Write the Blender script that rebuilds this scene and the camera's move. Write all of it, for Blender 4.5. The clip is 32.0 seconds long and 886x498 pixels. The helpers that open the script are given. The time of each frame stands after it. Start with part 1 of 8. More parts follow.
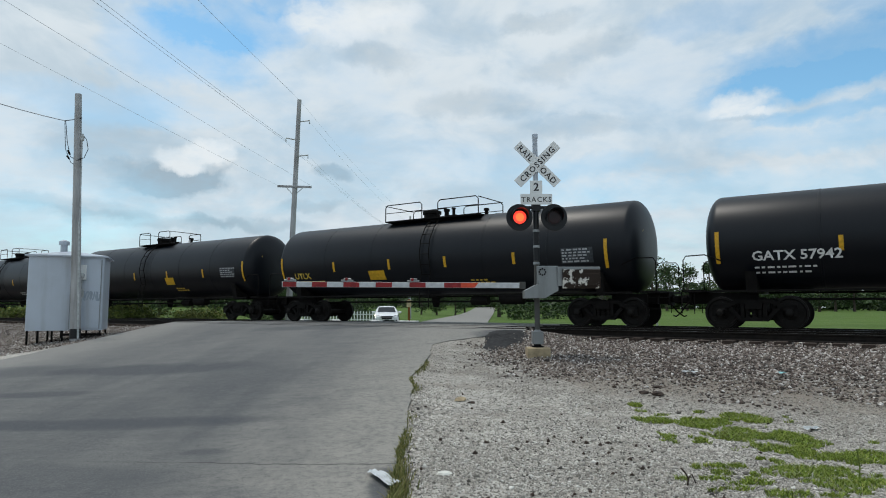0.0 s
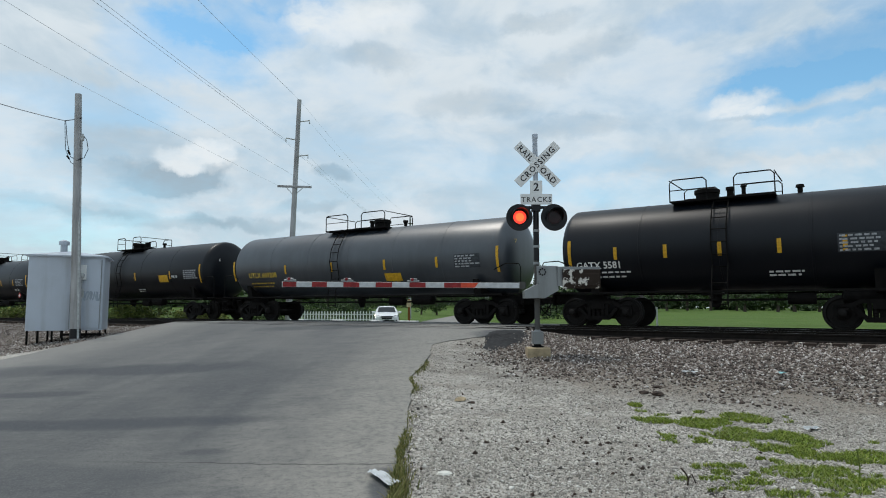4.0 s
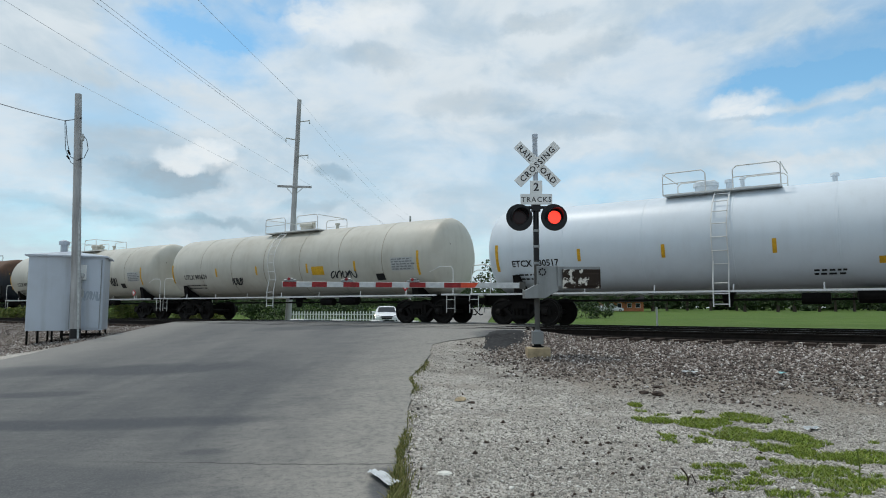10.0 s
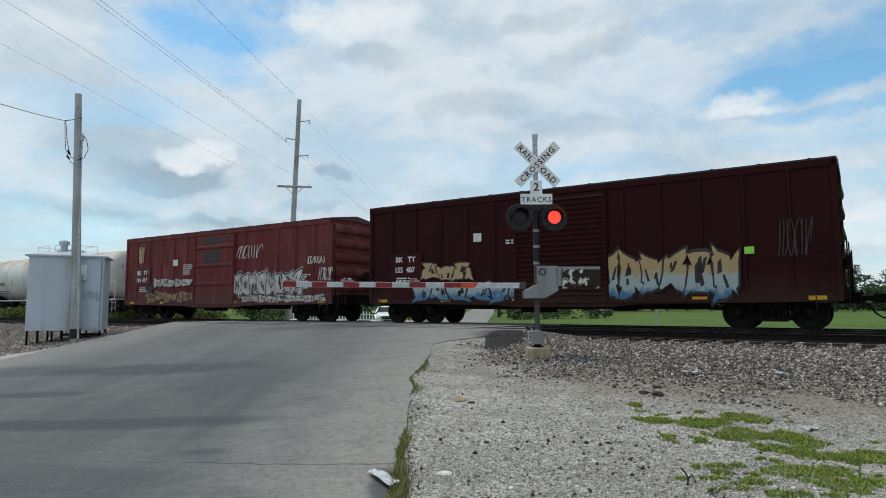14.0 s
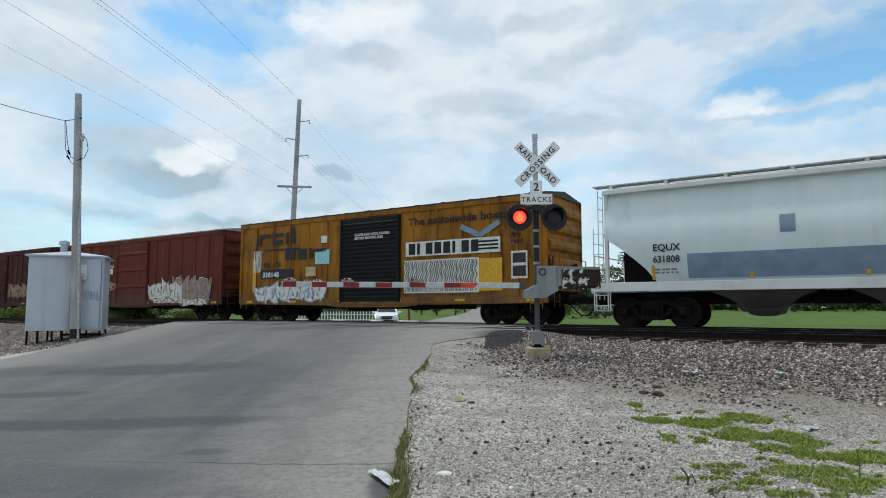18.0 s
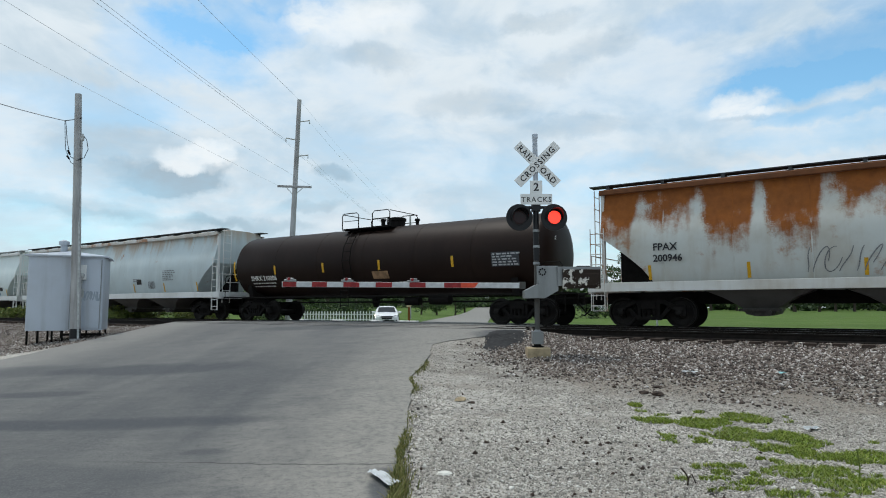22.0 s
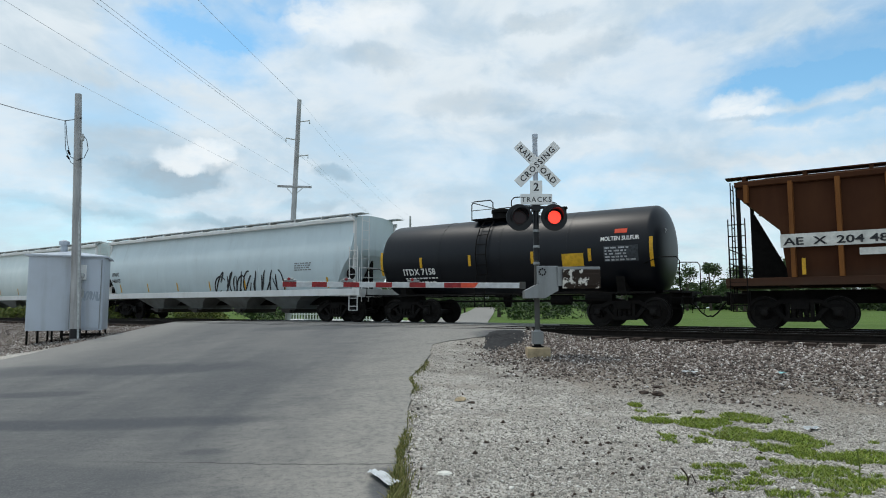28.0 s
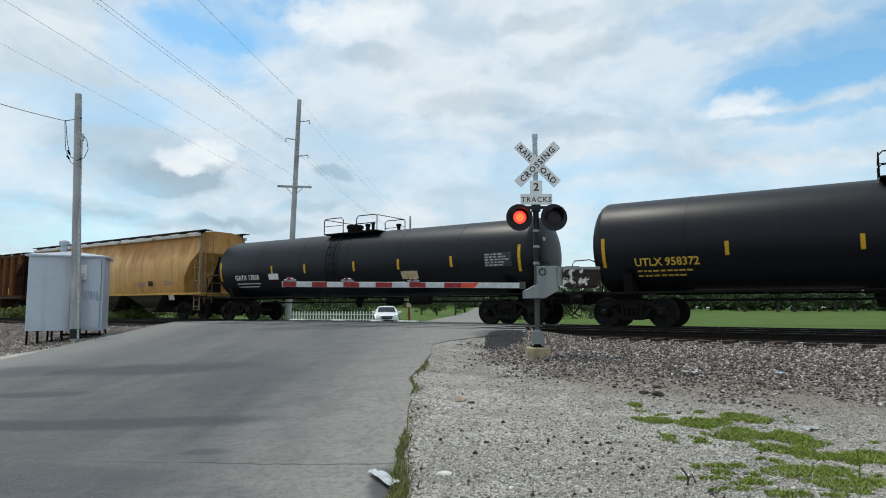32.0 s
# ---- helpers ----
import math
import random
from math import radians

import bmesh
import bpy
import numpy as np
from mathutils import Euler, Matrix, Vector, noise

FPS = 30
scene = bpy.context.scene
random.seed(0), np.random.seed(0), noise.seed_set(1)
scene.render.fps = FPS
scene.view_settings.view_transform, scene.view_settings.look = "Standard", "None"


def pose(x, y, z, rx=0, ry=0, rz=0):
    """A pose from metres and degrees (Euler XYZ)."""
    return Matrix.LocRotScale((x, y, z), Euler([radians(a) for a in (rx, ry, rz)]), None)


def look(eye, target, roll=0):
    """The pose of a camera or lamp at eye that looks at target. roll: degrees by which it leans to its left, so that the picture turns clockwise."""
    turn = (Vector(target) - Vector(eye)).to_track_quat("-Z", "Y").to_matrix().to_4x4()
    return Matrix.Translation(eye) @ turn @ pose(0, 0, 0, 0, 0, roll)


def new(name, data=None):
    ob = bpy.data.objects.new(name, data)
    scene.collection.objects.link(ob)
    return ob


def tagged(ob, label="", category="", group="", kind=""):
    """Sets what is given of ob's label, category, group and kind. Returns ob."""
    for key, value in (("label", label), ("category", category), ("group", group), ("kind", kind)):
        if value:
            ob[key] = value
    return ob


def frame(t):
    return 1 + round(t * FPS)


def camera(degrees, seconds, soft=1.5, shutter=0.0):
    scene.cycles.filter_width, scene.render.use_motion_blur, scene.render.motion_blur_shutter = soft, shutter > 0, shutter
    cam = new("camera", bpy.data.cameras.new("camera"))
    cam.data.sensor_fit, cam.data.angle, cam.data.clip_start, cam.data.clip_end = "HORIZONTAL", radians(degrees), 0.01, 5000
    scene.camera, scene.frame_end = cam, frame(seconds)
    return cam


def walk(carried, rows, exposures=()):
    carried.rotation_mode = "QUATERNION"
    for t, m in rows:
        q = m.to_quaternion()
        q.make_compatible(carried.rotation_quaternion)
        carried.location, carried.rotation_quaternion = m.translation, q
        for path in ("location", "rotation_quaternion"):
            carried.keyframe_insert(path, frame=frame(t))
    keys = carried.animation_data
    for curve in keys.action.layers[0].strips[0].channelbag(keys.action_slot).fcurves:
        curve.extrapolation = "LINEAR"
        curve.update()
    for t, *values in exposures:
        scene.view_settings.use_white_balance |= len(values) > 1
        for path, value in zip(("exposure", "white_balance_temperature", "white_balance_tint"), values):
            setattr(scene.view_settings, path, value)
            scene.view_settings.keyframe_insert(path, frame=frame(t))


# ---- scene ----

# ---------------------------------------------------------------- camera
cam = camera(70.0, 32.0, 1.0)
EYE_Z = 0.60                      # above the railhead of the far track
walk(cam, [(0, pose(0, 0, EYE_Z, 95.305)), (32, pose(0, 0, EYE_Z, 95.305))], [(0, -0.14), (14.5, -0.14), (17.5, -0.02), (32, -0.02)])

# ---------------------------------------------------------------- light
SUN_EL, SUN_AZ = 69.0, 305.0      # degrees; azimuth clockwise from the view direction
sun = new("sun", bpy.data.lights.new("sun", "SUN"))
sun.data.energy, sun.data.angle, sun.data.color = 2.0, radians(7), (1.0, 0.95, 0.87)
_e, _a = radians(SUN_EL), radians(SUN_AZ)
sun.matrix_world = look((60 * math.sin(_a) * math.cos(_e), 60 * math.cos(_a) * math.cos(_e), 60 * math.sin(_e)), (0, 0, 0))


class Nodes:
    """A short way to write node trees."""

    def __init__(self, tree):
        self.t = tree
        tree.nodes.clear()

    def n(self, kind, **sets):
        node = self.t.nodes.new(kind)
        for k, v in sets.items():
            if k == "op":
                node.operation = v
            elif k == "clamp":
                node.use_clamp = v
        return node

    def link(self, a, b):
        if isinstance(a, (int, float, tuple, list)):
            if isinstance(a, (tuple, list)) and len(a) == 3 and b.type == "RGBA":
                a = (*a, 1)
            b.default_value = a
        else:
            self.t.links.new(a, b)

    def math(self, op, a, b=0.0, clamp=False):
        node = self.n("ShaderNodeMath", op=op, clamp=clamp)
        self.link(a, node.inputs[0])
        self.link(b, node.inputs[1])
        return node.outputs[0]

    def vec(self, op, a, b=(0, 0, 0)):
        node = self.n("ShaderNodeVectorMath", op=op)
        self.link(a, node.inputs[0])
        self.link(b, node.inputs[1])
        return node.outputs["Value"] if op in ("DOT_PRODUCT", "LENGTH") else node.outputs["Vector"]

    def split(self, v):
        node = self.n("ShaderNodeSeparateXYZ")
        self.link(v, node.inputs[0])
        return node.outputs

    def join(self, x, y, z):
        node = self.n("ShaderNodeCombineXYZ")
        for a, b in zip((x, y, z), node.inputs):
            self.link(a, b)
        return node.outputs[0]

    def noise(self, v, scale, detail=3.0, rough=0.55, warp=0.0):
        node = self.n("ShaderNodeTexNoise")
        self.link(v, node.inputs["Vector"])
        node.inputs["Scale"].default_value = scale
        node.inputs["Detail"].default_value = detail
        node.inputs["Roughness"].default_value = rough
        node.inputs["Distortion"].default_value = warp
        return node.outputs["Fac"]

    def voronoi(self, v, scale, out="Distance"):
        node = self.n("ShaderNodeTexVoronoi")
        self.link(v, node.inputs["Vector"])
        node.inputs["Scale"].default_value = scale
        return node.outputs[out]

    def ramp(self, x, lo, hi, a=0.0, b=1.0):
        node = self.n("ShaderNodeMapRange")
        node.interpolation_type = "SMOOTHSTEP"
        for i, v in enumerate((x, lo, hi, a, b)):
            self.link(v, node.inputs[i])
        return node.outputs[0]

    def mix(self, f, a, b, how="MIX"):
        node = self.n("ShaderNodeMix")
        node.data_type, node.blend_type = "RGBA", how
        self.link(f, node.inputs[0])
        self.link(a, node.inputs[6])
        self.link(b, node.inputs[7])
        return node.outputs[2]


# ---------------------------------------------------------------- sky
world = bpy.data.worlds.new("world")
scene.world = world
world.use_nodes = True
g = Nodes(world.node_tree)
sky = g.n("ShaderNodeTexSky")
sky.sky_type, sky.sun_disc = "NISHITA", False
sky.sun_elevation, sky.sun_rotation = radians(SUN_EL), radians(SUN_AZ)
sky.air_density, sky.dust_density, sky.ozone_density = 1.0, 0.6, 2.0
blue = g.mix(1.0, sky.outputs[0], (0.135, 0.186, 0.180), "MULTIPLY")
tc = g.n("ShaderNodeTexCoord").outputs["Generated"]
dx, dy, dz = g.split(tc)
up = g.math("MAXIMUM", dz, 0.0)
flat = g.math("ADD", up, 0.10)
deck = g.join(g.math("DIVIDE", dx, flat), g.math("DIVIDE", dy, flat), 0.0)   # a level cloud deck
warp = g.noise(deck, 1.1, 5.0, 0.6)
veil = g.noise(g.vec("ADD", deck, (3.7, 1.2, 0)), 0.55, 6.0, 0.58, 0.6)
puff = g.noise(g.vec("MULTIPLY", tc, (1.0, 1.0, 1.8)), 7.0, 6.0, 0.55, 0.3)
fine = g.noise(g.vec("MULTIPLY", tc, (1.0, 1.0, 2.4)), 22.0, 5.0, 0.6)
grit = g.noise(g.vec("MULTIPLY", tc, (1.0, 1.0, 1.8)), 55.0, 4.0, 0.6)
wob = g.math("MULTIPLY", g.math("SUBTRACT", puff, 0.5), 1.6)
wob = g.math("ADD", wob, g.math("MULTIPLY", g.math("SUBTRACT", fine, 0.5), 1.0))
wob = g.math("ADD", wob, g.math("MULTIPLY", g.math("SUBTRACT", grit, 0.5), 0.25))


def shifted(d, seed, big, small):
    """A direction's coordinate, pushed about so that no cloud has an even outline."""
    q = g.vec("ADD", tc, seed)
    d = g.math("ADD", d, g.math("MULTIPLY", g.math("SUBTRACT", g.noise(q, 9.0, 2.0, 0.5), 0.5), big))
    return g.math("ADD", d, g.math("MULTIPLY", g.math("SUBTRACT", g.noise(q, 34.0, 4.0, 0.6), 0.5), small))


wx, wz = shifted(dx, (2.3, 0.4, 1.1), 0.11, 0.030), shifted(dz, (5.1, 3.3, 0.2), 0.045, 0.030)


def patch(x, z, w, h, soft=1.0, rag=1.0):
    """A ragged oval round a direction of the sky, 1 inside and 0 outside."""
    a = g.math("DIVIDE", g.math("SUBTRACT", wx, x), w)
    b = g.math("DIVIDE", g.math("SUBTRACT", wz, z), h)
    r = g.math("ADD", g.math("MULTIPLY", a, a), g.math("MULTIPLY", b, b))
    r = g.math("ADD", r, g.math("MULTIPLY", wob, rag))
    return g.ramp(r, 1.0 + 1.3 * soft, 0.1 if soft > 0.6 else 0.95 - 0.9 * soft)


cover = g.math("ADD", g.ramp(veil, 0.25, 0.64, 0.62, 0.97), g.math("MULTIPLY", wob, 0.26))
cover = g.math("MAXIMUM", cover, g.ramp(dz, 0.13, 0.02))                    # milky towards the horizon
GAPS = [(-0.375, 0.362, 0.100, 0.040, 1.2, 0.55), (-0.300, 0.402, 0.090, 0.024, 1.2, 0.62), (-0.215, 0.436, 0.050, 0.020, 1.2, 0.6), (-0.466, 0.280, 0.110, 0.022, 1.4, 0.34), (0.523, 0.326, 0.109, 0.028, 1.2, 0.66),
        (0.464, 0.301, 0.084, 0.018, 1.2, 0.60), (0.530, 0.258, 0.080, 0.010, 1.2, 0.5), (0.521, 0.225, 0.097, 0.014, 1.4, 0.34), (0.436, 0.171, 0.192, 0.018, 1.4, 0.30), (0.365, 0.394, 0.070, 0.016, 1.4, 0.30),
        (0.535, 0.385, 0.030, 0.022, 1.3, 0.45), (0.237, 0.214, 0.077, 0.017, 1.4, 0.28), (-0.484, 0.189, 0.070, 0.023, 1.4, 0.12), (-0.543, 0.112, 0.090, 0.019, 1.4, 0.16)]
for x, z, w, h, s, amount in GAPS:
    cover = g.math("SUBTRACT", cover, g.math("MULTIPLY", patch(x, z, w, h, s), amount))
cover = g.math("ADD", cover, g.math("MULTIPLY", patch(-0.56, 0.35, 0.12, 0.07, 1.4), 0.35))
cover = g.math("MULTIPLY", cover, 1.0, clamp=True)
CUMULI = [(-0.336, 0.229, 0.024, 0.018, 0.45), (-0.356, 0.212, 0.034, 0.020, 0.55), (-0.320, 0.214, 0.018, 0.014, 0.5), (0.405, 0.281, 0.044, 0.021, 0.7), (0.440, 0.272, 0.026, 0.010, 0.8), (0.393, 0.275, 0.026, 0.010, 0.8),
          (-0.137, 0.422, 0.075, 0.022, 0.6), (-0.175, 0.408, 0.050, 0.018, 0.7), (-0.075, 0.428, 0.050, 0.018, 0.6), (0.559, 0.114, 0.033, 0.030, 0.5)]
heaps = 0.0
for x, z, w, h, s in CUMULI:
    heaps = g.math("MAXIMUM", heaps, g.math("MULTIPLY", patch(x, z, w, h, s + 0.1, 1.3), g.ramp(fine, 0.25, 0.6, 0.7, 0.95)))
cover = g.math("MAXIMUM", cover, heaps)
shade = g.math("MULTIPLY", g.ramp(warp, 0.42, 0.75), 0.26)
shade = g.math("ADD", shade, g.math("MULTIPLY", g.ramp(puff, 0.58, 0.36), 0.20))
BASES = [(0.221, 0.378, 0.046, 0.017, 0.9, 0.40), (0.162, 0.352, 0.042, 0.015, 1.0, 0.36), (0.050, 0.312, 0.078, 0.017, 1.2, 0.40), (0.200, 0.281, 0.080, 0.014, 1.0, 0.42), (0.140, 0.416, 0.040, 0.013, 1.0, 0.45), (-0.095, 0.376, 0.055, 0.017, 1.2, 0.5),
         (-0.430, 0.128, 0.105, 0.010, 1.3, 0.45), (-0.509, 0.141, 0.061, 0.010, 1.3, 0.45), (-0.286, 0.130, 0.060, 0.008, 1.2, 0.45), (-0.42, 0.205, 0.10, 0.040, 1.4, 0.34)]
for x, z, w, h, s, amount in BASES:
    shade = g.math("ADD", shade, g.math("MULTIPLY", patch(x, z, w, h, s), amount))
# the heaps stand white before what lies behind them, with their own grey undersides
shade = g.math("MULTIPLY", shade, g.math("SUBTRACT", 1.0, g.math("MULTIPLY", heaps, 0.9)))
for x, z, w, h, s, amount in ((-0.362, 0.183, 0.048, 0.013, 1.2, 0.8), (-0.400, 0.190, 0.050, 0.014, 1.2, 0.5), (-0.316, 0.200, 0.018, 0.016, 1.0, 0.65), (-0.170, 0.208, 0.030, 0.011, 0.7, 0.72), (-0.215, 0.158, 0.035, 0.008, 0.9, 0.4), (0.425, 0.262, 0.045, 0.005, 0.7, 0.35)):
    shade = g.math("ADD", shade, g.math("MULTIPLY", patch(x, z, w, h, s), amount))
shade = g.math("MULTIPLY", shade, 1.0, clamp=True)
tops = g.mix(g.ramp(puff, 0.35, 0.65), (0.635, 0.758, 0.852), (0.775, 0.858, 0.915))
tops = g.mix(heaps, tops, (0.90, 0.955, 0.985))
cloud = g.mix(shade, tops, (0.40, 0.515, 0.605))
skyc = g.mix(cover, blue, cloud)
skyc = g.mix(g.ramp(dz, 0.0, -0.05), skyc, (0.20, 0.21, 0.18))
bg = g.n("ShaderNodeBackground")
g.link(skyc, bg.inputs[0])
bg.inputs[1].default_value = 1.0
g.link(bg.outputs[0], g.n("ShaderNodeOutputWorld").inputs[0])

# ---------------------------------------------------------------- materials


def surface(name, rough=0.6, metal=0.0, spec=0.5):
    m = bpy.data.materials.new(name)
    m.use_nodes = True
    g = Nodes(m.node_tree)
    b = g.n("ShaderNodeBsdfPrincipled")
    out = g.n("ShaderNodeOutputMaterial")
    g.link(b.outputs[0], out.inputs[0])
    b.inputs["Roughness"].default_value = rough
    b.inputs["Metallic"].default_value = metal
    b.inputs["Specular IOR Level"].default_value = spec
    return m, g, b


def bump(g, b, h, dist=0.01, strength=0.5):
    node = g.n("ShaderNodeBump")
    node.inputs["Strength"].default_value = strength
    node.inputs["Distance"].default_value = dist
    g.link(h, node.inputs["Height"])
    g.link(node.outputs[0], b.inputs["Normal"])


def paint(name, col, dirt=(0.10, 0.085, 0.07), amount=0.35, rough=0.45, metal=0.0, spec=0.22, streak=0.4, rust=0.0, rust_from=None, spots=0.0, grime=0.0, panel=0.0, rust_tone=((0.105, 0.030, 0.010), (0.30, 0.105, 0.030)), rust_run=5.5, fade=None):
    """Weathered paint on sheet metal: broad dirt, streaks that run down, fine grain and, where asked, rust that starts high and runs."""
    m, g, b = surface(name, rough, metal, spec)
    p = g.n("ShaderNodeTexCoord").outputs["Object"]
    rnd = g.n("ShaderNodeObjectInfo").outputs["Random"]
    p2 = g.vec("ADD", p, g.join(g.math("MULTIPLY", rnd, 37.0), 0.0, g.math("MULTIPLY", rnd, 11.0)))
    broad = g.noise(p2, 0.55, 4.0, 0.6)
    runs = g.noise(g.vec("MULTIPLY", p2, (3.2, 3.2, 0.28)), 1.0, 4.0, 0.6)
    grain = g.noise(p2, 24.0, 3.0, 0.6)
    f = g.math("MULTIPLY", g.ramp(broad, 0.35, 0.75), amount)
    f = g.math("ADD", f, g.math("MULTIPLY", g.ramp(runs, 0.45, 0.8), streak * amount * 1.6))
    f = g.math("ADD", f, g.math("MULTIPLY", g.math("SUBTRACT", grain, 0.5), 0.12), clamp=True)
    c = g.mix(f, col, dirt)
    if fade:                                     # sun-bleached runs and dull soaked ones
        w1 = g.noise(g.vec("MULTIPLY", g.vec("ADD", p2, (4, 0, 7)), (1.5, 1.5, 0.35)), 1.0, 5.0, 0.62, 0.4)
        c = g.mix(g.ramp(w1, 0.45, 0.72, 0.0, 0.62), c, fade)
        c = g.mix(g.ramp(w1, 0.42, 0.26, 0.0, 0.3), c, tuple(v * 0.8 for v in dirt))
    # brownish and darker towards the bottom, with a ragged upper edge
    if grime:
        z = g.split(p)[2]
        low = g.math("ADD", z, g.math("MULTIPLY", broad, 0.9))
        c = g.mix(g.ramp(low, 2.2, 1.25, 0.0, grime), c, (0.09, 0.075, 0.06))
    if rust:
        x, y, z = g.split(p)
        col_noise = g.noise(g.join(g.math("MULTIPLY", x, 0.75), g.math("MULTIPLY", rnd, 9.0), 0.0), 1.0, 3.0, 0.65)
        run_len = g.math("MULTIPLY", g.math("SUBTRACT", col_noise, 0.42), rust_run)
        top = rust_from if rust_from is not None else 4.3
        if panel:                                # each sheet rusts from its top edge, the joints stay pale
            q = g.math("DIVIDE", x, panel)
            cell = g.n("ShaderNodeTexWhiteNoise")
            cell.noise_dimensions = "1D"
            g.link(g.math("FLOOR", q), cell.inputs["W"])
            u = g.math("ADD", g.math("FRACT", q), g.math("MULTIPLY", g.math("SUBTRACT", grain, 0.5), 0.12))
            mid = g.math("MULTIPLY", g.ramp(u, 0.02, 0.26), g.ramp(u, 0.99, 0.80))
            run_len = g.math("ADD", g.math("MULTIPLY", g.math("ADD", g.math("MULTIPLY", cell.outputs["Value"], 0.95), 0.45), mid), 0.42)
            run_len = g.math("ADD", run_len, g.math("MULTIPLY", g.math("SUBTRACT", g.noise(p2, 1.9, 5.0, 0.6), 0.5), 1.9))
        h = g.math("ADD", g.math("SUBTRACT", z, top), run_len)
        h = g.math("ADD", h, g.math("MULTIPLY", g.math("SUBTRACT", runs, 0.5), 1.3))
        h = g.math("ADD", h, g.math("MULTIPLY", g.math("SUBTRACT", grain, 0.5), 0.5))
        rf = g.math("MULTIPLY", g.ramp(h, -0.50, 0.50), rust)
        rc = g.mix(g.noise(p2, 3.0, 5.0, 0.65), *rust_tone)
        c = g.mix(rf, c, rc)
        g.link(g.math("ADD", g.math("MULTIPLY", rf, 0.4), rough, clamp=True), b.inputs["Roughness"])
    if spots:
        sp = g.noise(g.vec("ADD", p2, (5, 5, 5)), 0.9, 6.0, 0.7)
        c = g.mix(g.ramp(sp, 0.66 - 0.2 * spots, 0.80 - 0.2 * spots, 0.0, 0.85), c, (0.33, 0.135, 0.045))
    g.link(c, b.inputs["Base Color"])
    bump(g, b, g.math("ADD", g.math("MULTIPLY", broad, 0.8), g.math("MULTIPLY", grain, 0.08)), 0.03, 0.25)
    return m


def plain(name, col, rough=0.5, metal=0.0, vary=0.25, scale=8.0, spec=0.3):
    m, g, b = surface(name, rough, metal, spec)
    p = g.n("ShaderNodeTexCoord").outputs["Object"]
    f = g.noise(p, scale, 4.0, 0.6)
    c = g.mix(g.ramp(f, 0.25, 0.75), tuple(v * (1 - vary) for v in col), tuple(min(1, v * (1 + vary)) for v in col))
    g.link(c, b.inputs["Base Color"])
    bump(g, b, f, 0.004, 0.3)
    return m


def glow(name, col, strength):
    m, g, b = surface(name, 0.4)
    g.link(col, b.inputs["Base Color"])
    g.link(col, b.inputs["Emission Color"])
    b.inputs["Emission Strength"].default_value = strength
    return m


M_BLACK = paint("black_tank_paint", (0.0028, 0.0042, 0.0074), (0.0065, 0.0082, 0.0112), 0.45, 0.42, spec=0.28, streak=0.5)
M_BLUEBLACK = paint("faded_black_paint", (0.013, 0.018, 0.025), (0.036, 0.046, 0.058), 0.6, 0.42, spec=1.0, streak=0.5)
M_BROWNTANK = paint("brown_tank_paint", (0.0125, 0.0062, 0.0045), (0.022, 0.012, 0.0085), 0.5, 0.5, spec=0.13)
M_RUSTBLACK = paint("rust_topped_black_paint", (0.015, 0.021, 0.031), (0.045, 0.045, 0.047), 0.6, 0.42, spec=0.3, rust=0.8, rust_from=3.35, rust_run=2.5, rust_tone=((0.075, 0.044, 0.030), (0.19, 0.098, 0.054)))
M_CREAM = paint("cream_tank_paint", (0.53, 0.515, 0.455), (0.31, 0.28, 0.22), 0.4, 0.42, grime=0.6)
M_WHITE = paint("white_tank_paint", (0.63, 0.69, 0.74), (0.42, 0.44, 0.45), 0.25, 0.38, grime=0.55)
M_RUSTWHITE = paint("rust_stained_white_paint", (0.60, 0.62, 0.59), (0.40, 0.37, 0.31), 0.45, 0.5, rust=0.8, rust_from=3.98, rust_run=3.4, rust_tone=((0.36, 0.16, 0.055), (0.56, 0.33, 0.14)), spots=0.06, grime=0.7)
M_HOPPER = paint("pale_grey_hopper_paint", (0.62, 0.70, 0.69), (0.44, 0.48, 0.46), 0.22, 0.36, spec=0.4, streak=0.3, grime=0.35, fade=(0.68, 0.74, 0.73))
M_HOPPER2 = paint("silver_grey_hopper_paint", (0.53, 0.62, 0.645), (0.40, 0.45, 0.46), 0.25, 0.34, spec=0.4, streak=0.3, grime=0.35, fade=(0.58, 0.665, 0.685))
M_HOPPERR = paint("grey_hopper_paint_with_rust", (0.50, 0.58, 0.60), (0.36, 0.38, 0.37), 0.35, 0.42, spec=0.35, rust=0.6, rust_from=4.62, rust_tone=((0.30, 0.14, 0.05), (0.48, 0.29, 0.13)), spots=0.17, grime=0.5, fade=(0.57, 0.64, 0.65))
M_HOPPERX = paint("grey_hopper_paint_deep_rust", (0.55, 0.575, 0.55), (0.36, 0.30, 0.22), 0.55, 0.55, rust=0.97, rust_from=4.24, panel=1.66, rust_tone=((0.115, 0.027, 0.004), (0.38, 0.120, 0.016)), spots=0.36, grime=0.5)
M_EAVERUST = paint("white_eave_with_rust", (0.60, 0.61, 0.60), (0.36, 0.27, 0.18), 0.5, 0.55, spots=0.75)
M_STAINEDSILL = paint("stained_white_sill", (0.66, 0.66, 0.63), (0.36, 0.28, 0.19), 0.5, 0.55, spots=0.40)
M_SILL = paint("white_sill_paint", (0.72, 0.73, 0.72), (0.42, 0.39, 0.34), 0.35, 0.5)
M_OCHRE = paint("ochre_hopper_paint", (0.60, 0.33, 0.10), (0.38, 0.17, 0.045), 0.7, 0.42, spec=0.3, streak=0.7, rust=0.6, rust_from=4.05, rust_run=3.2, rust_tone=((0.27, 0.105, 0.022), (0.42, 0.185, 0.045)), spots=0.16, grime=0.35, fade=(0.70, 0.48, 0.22))
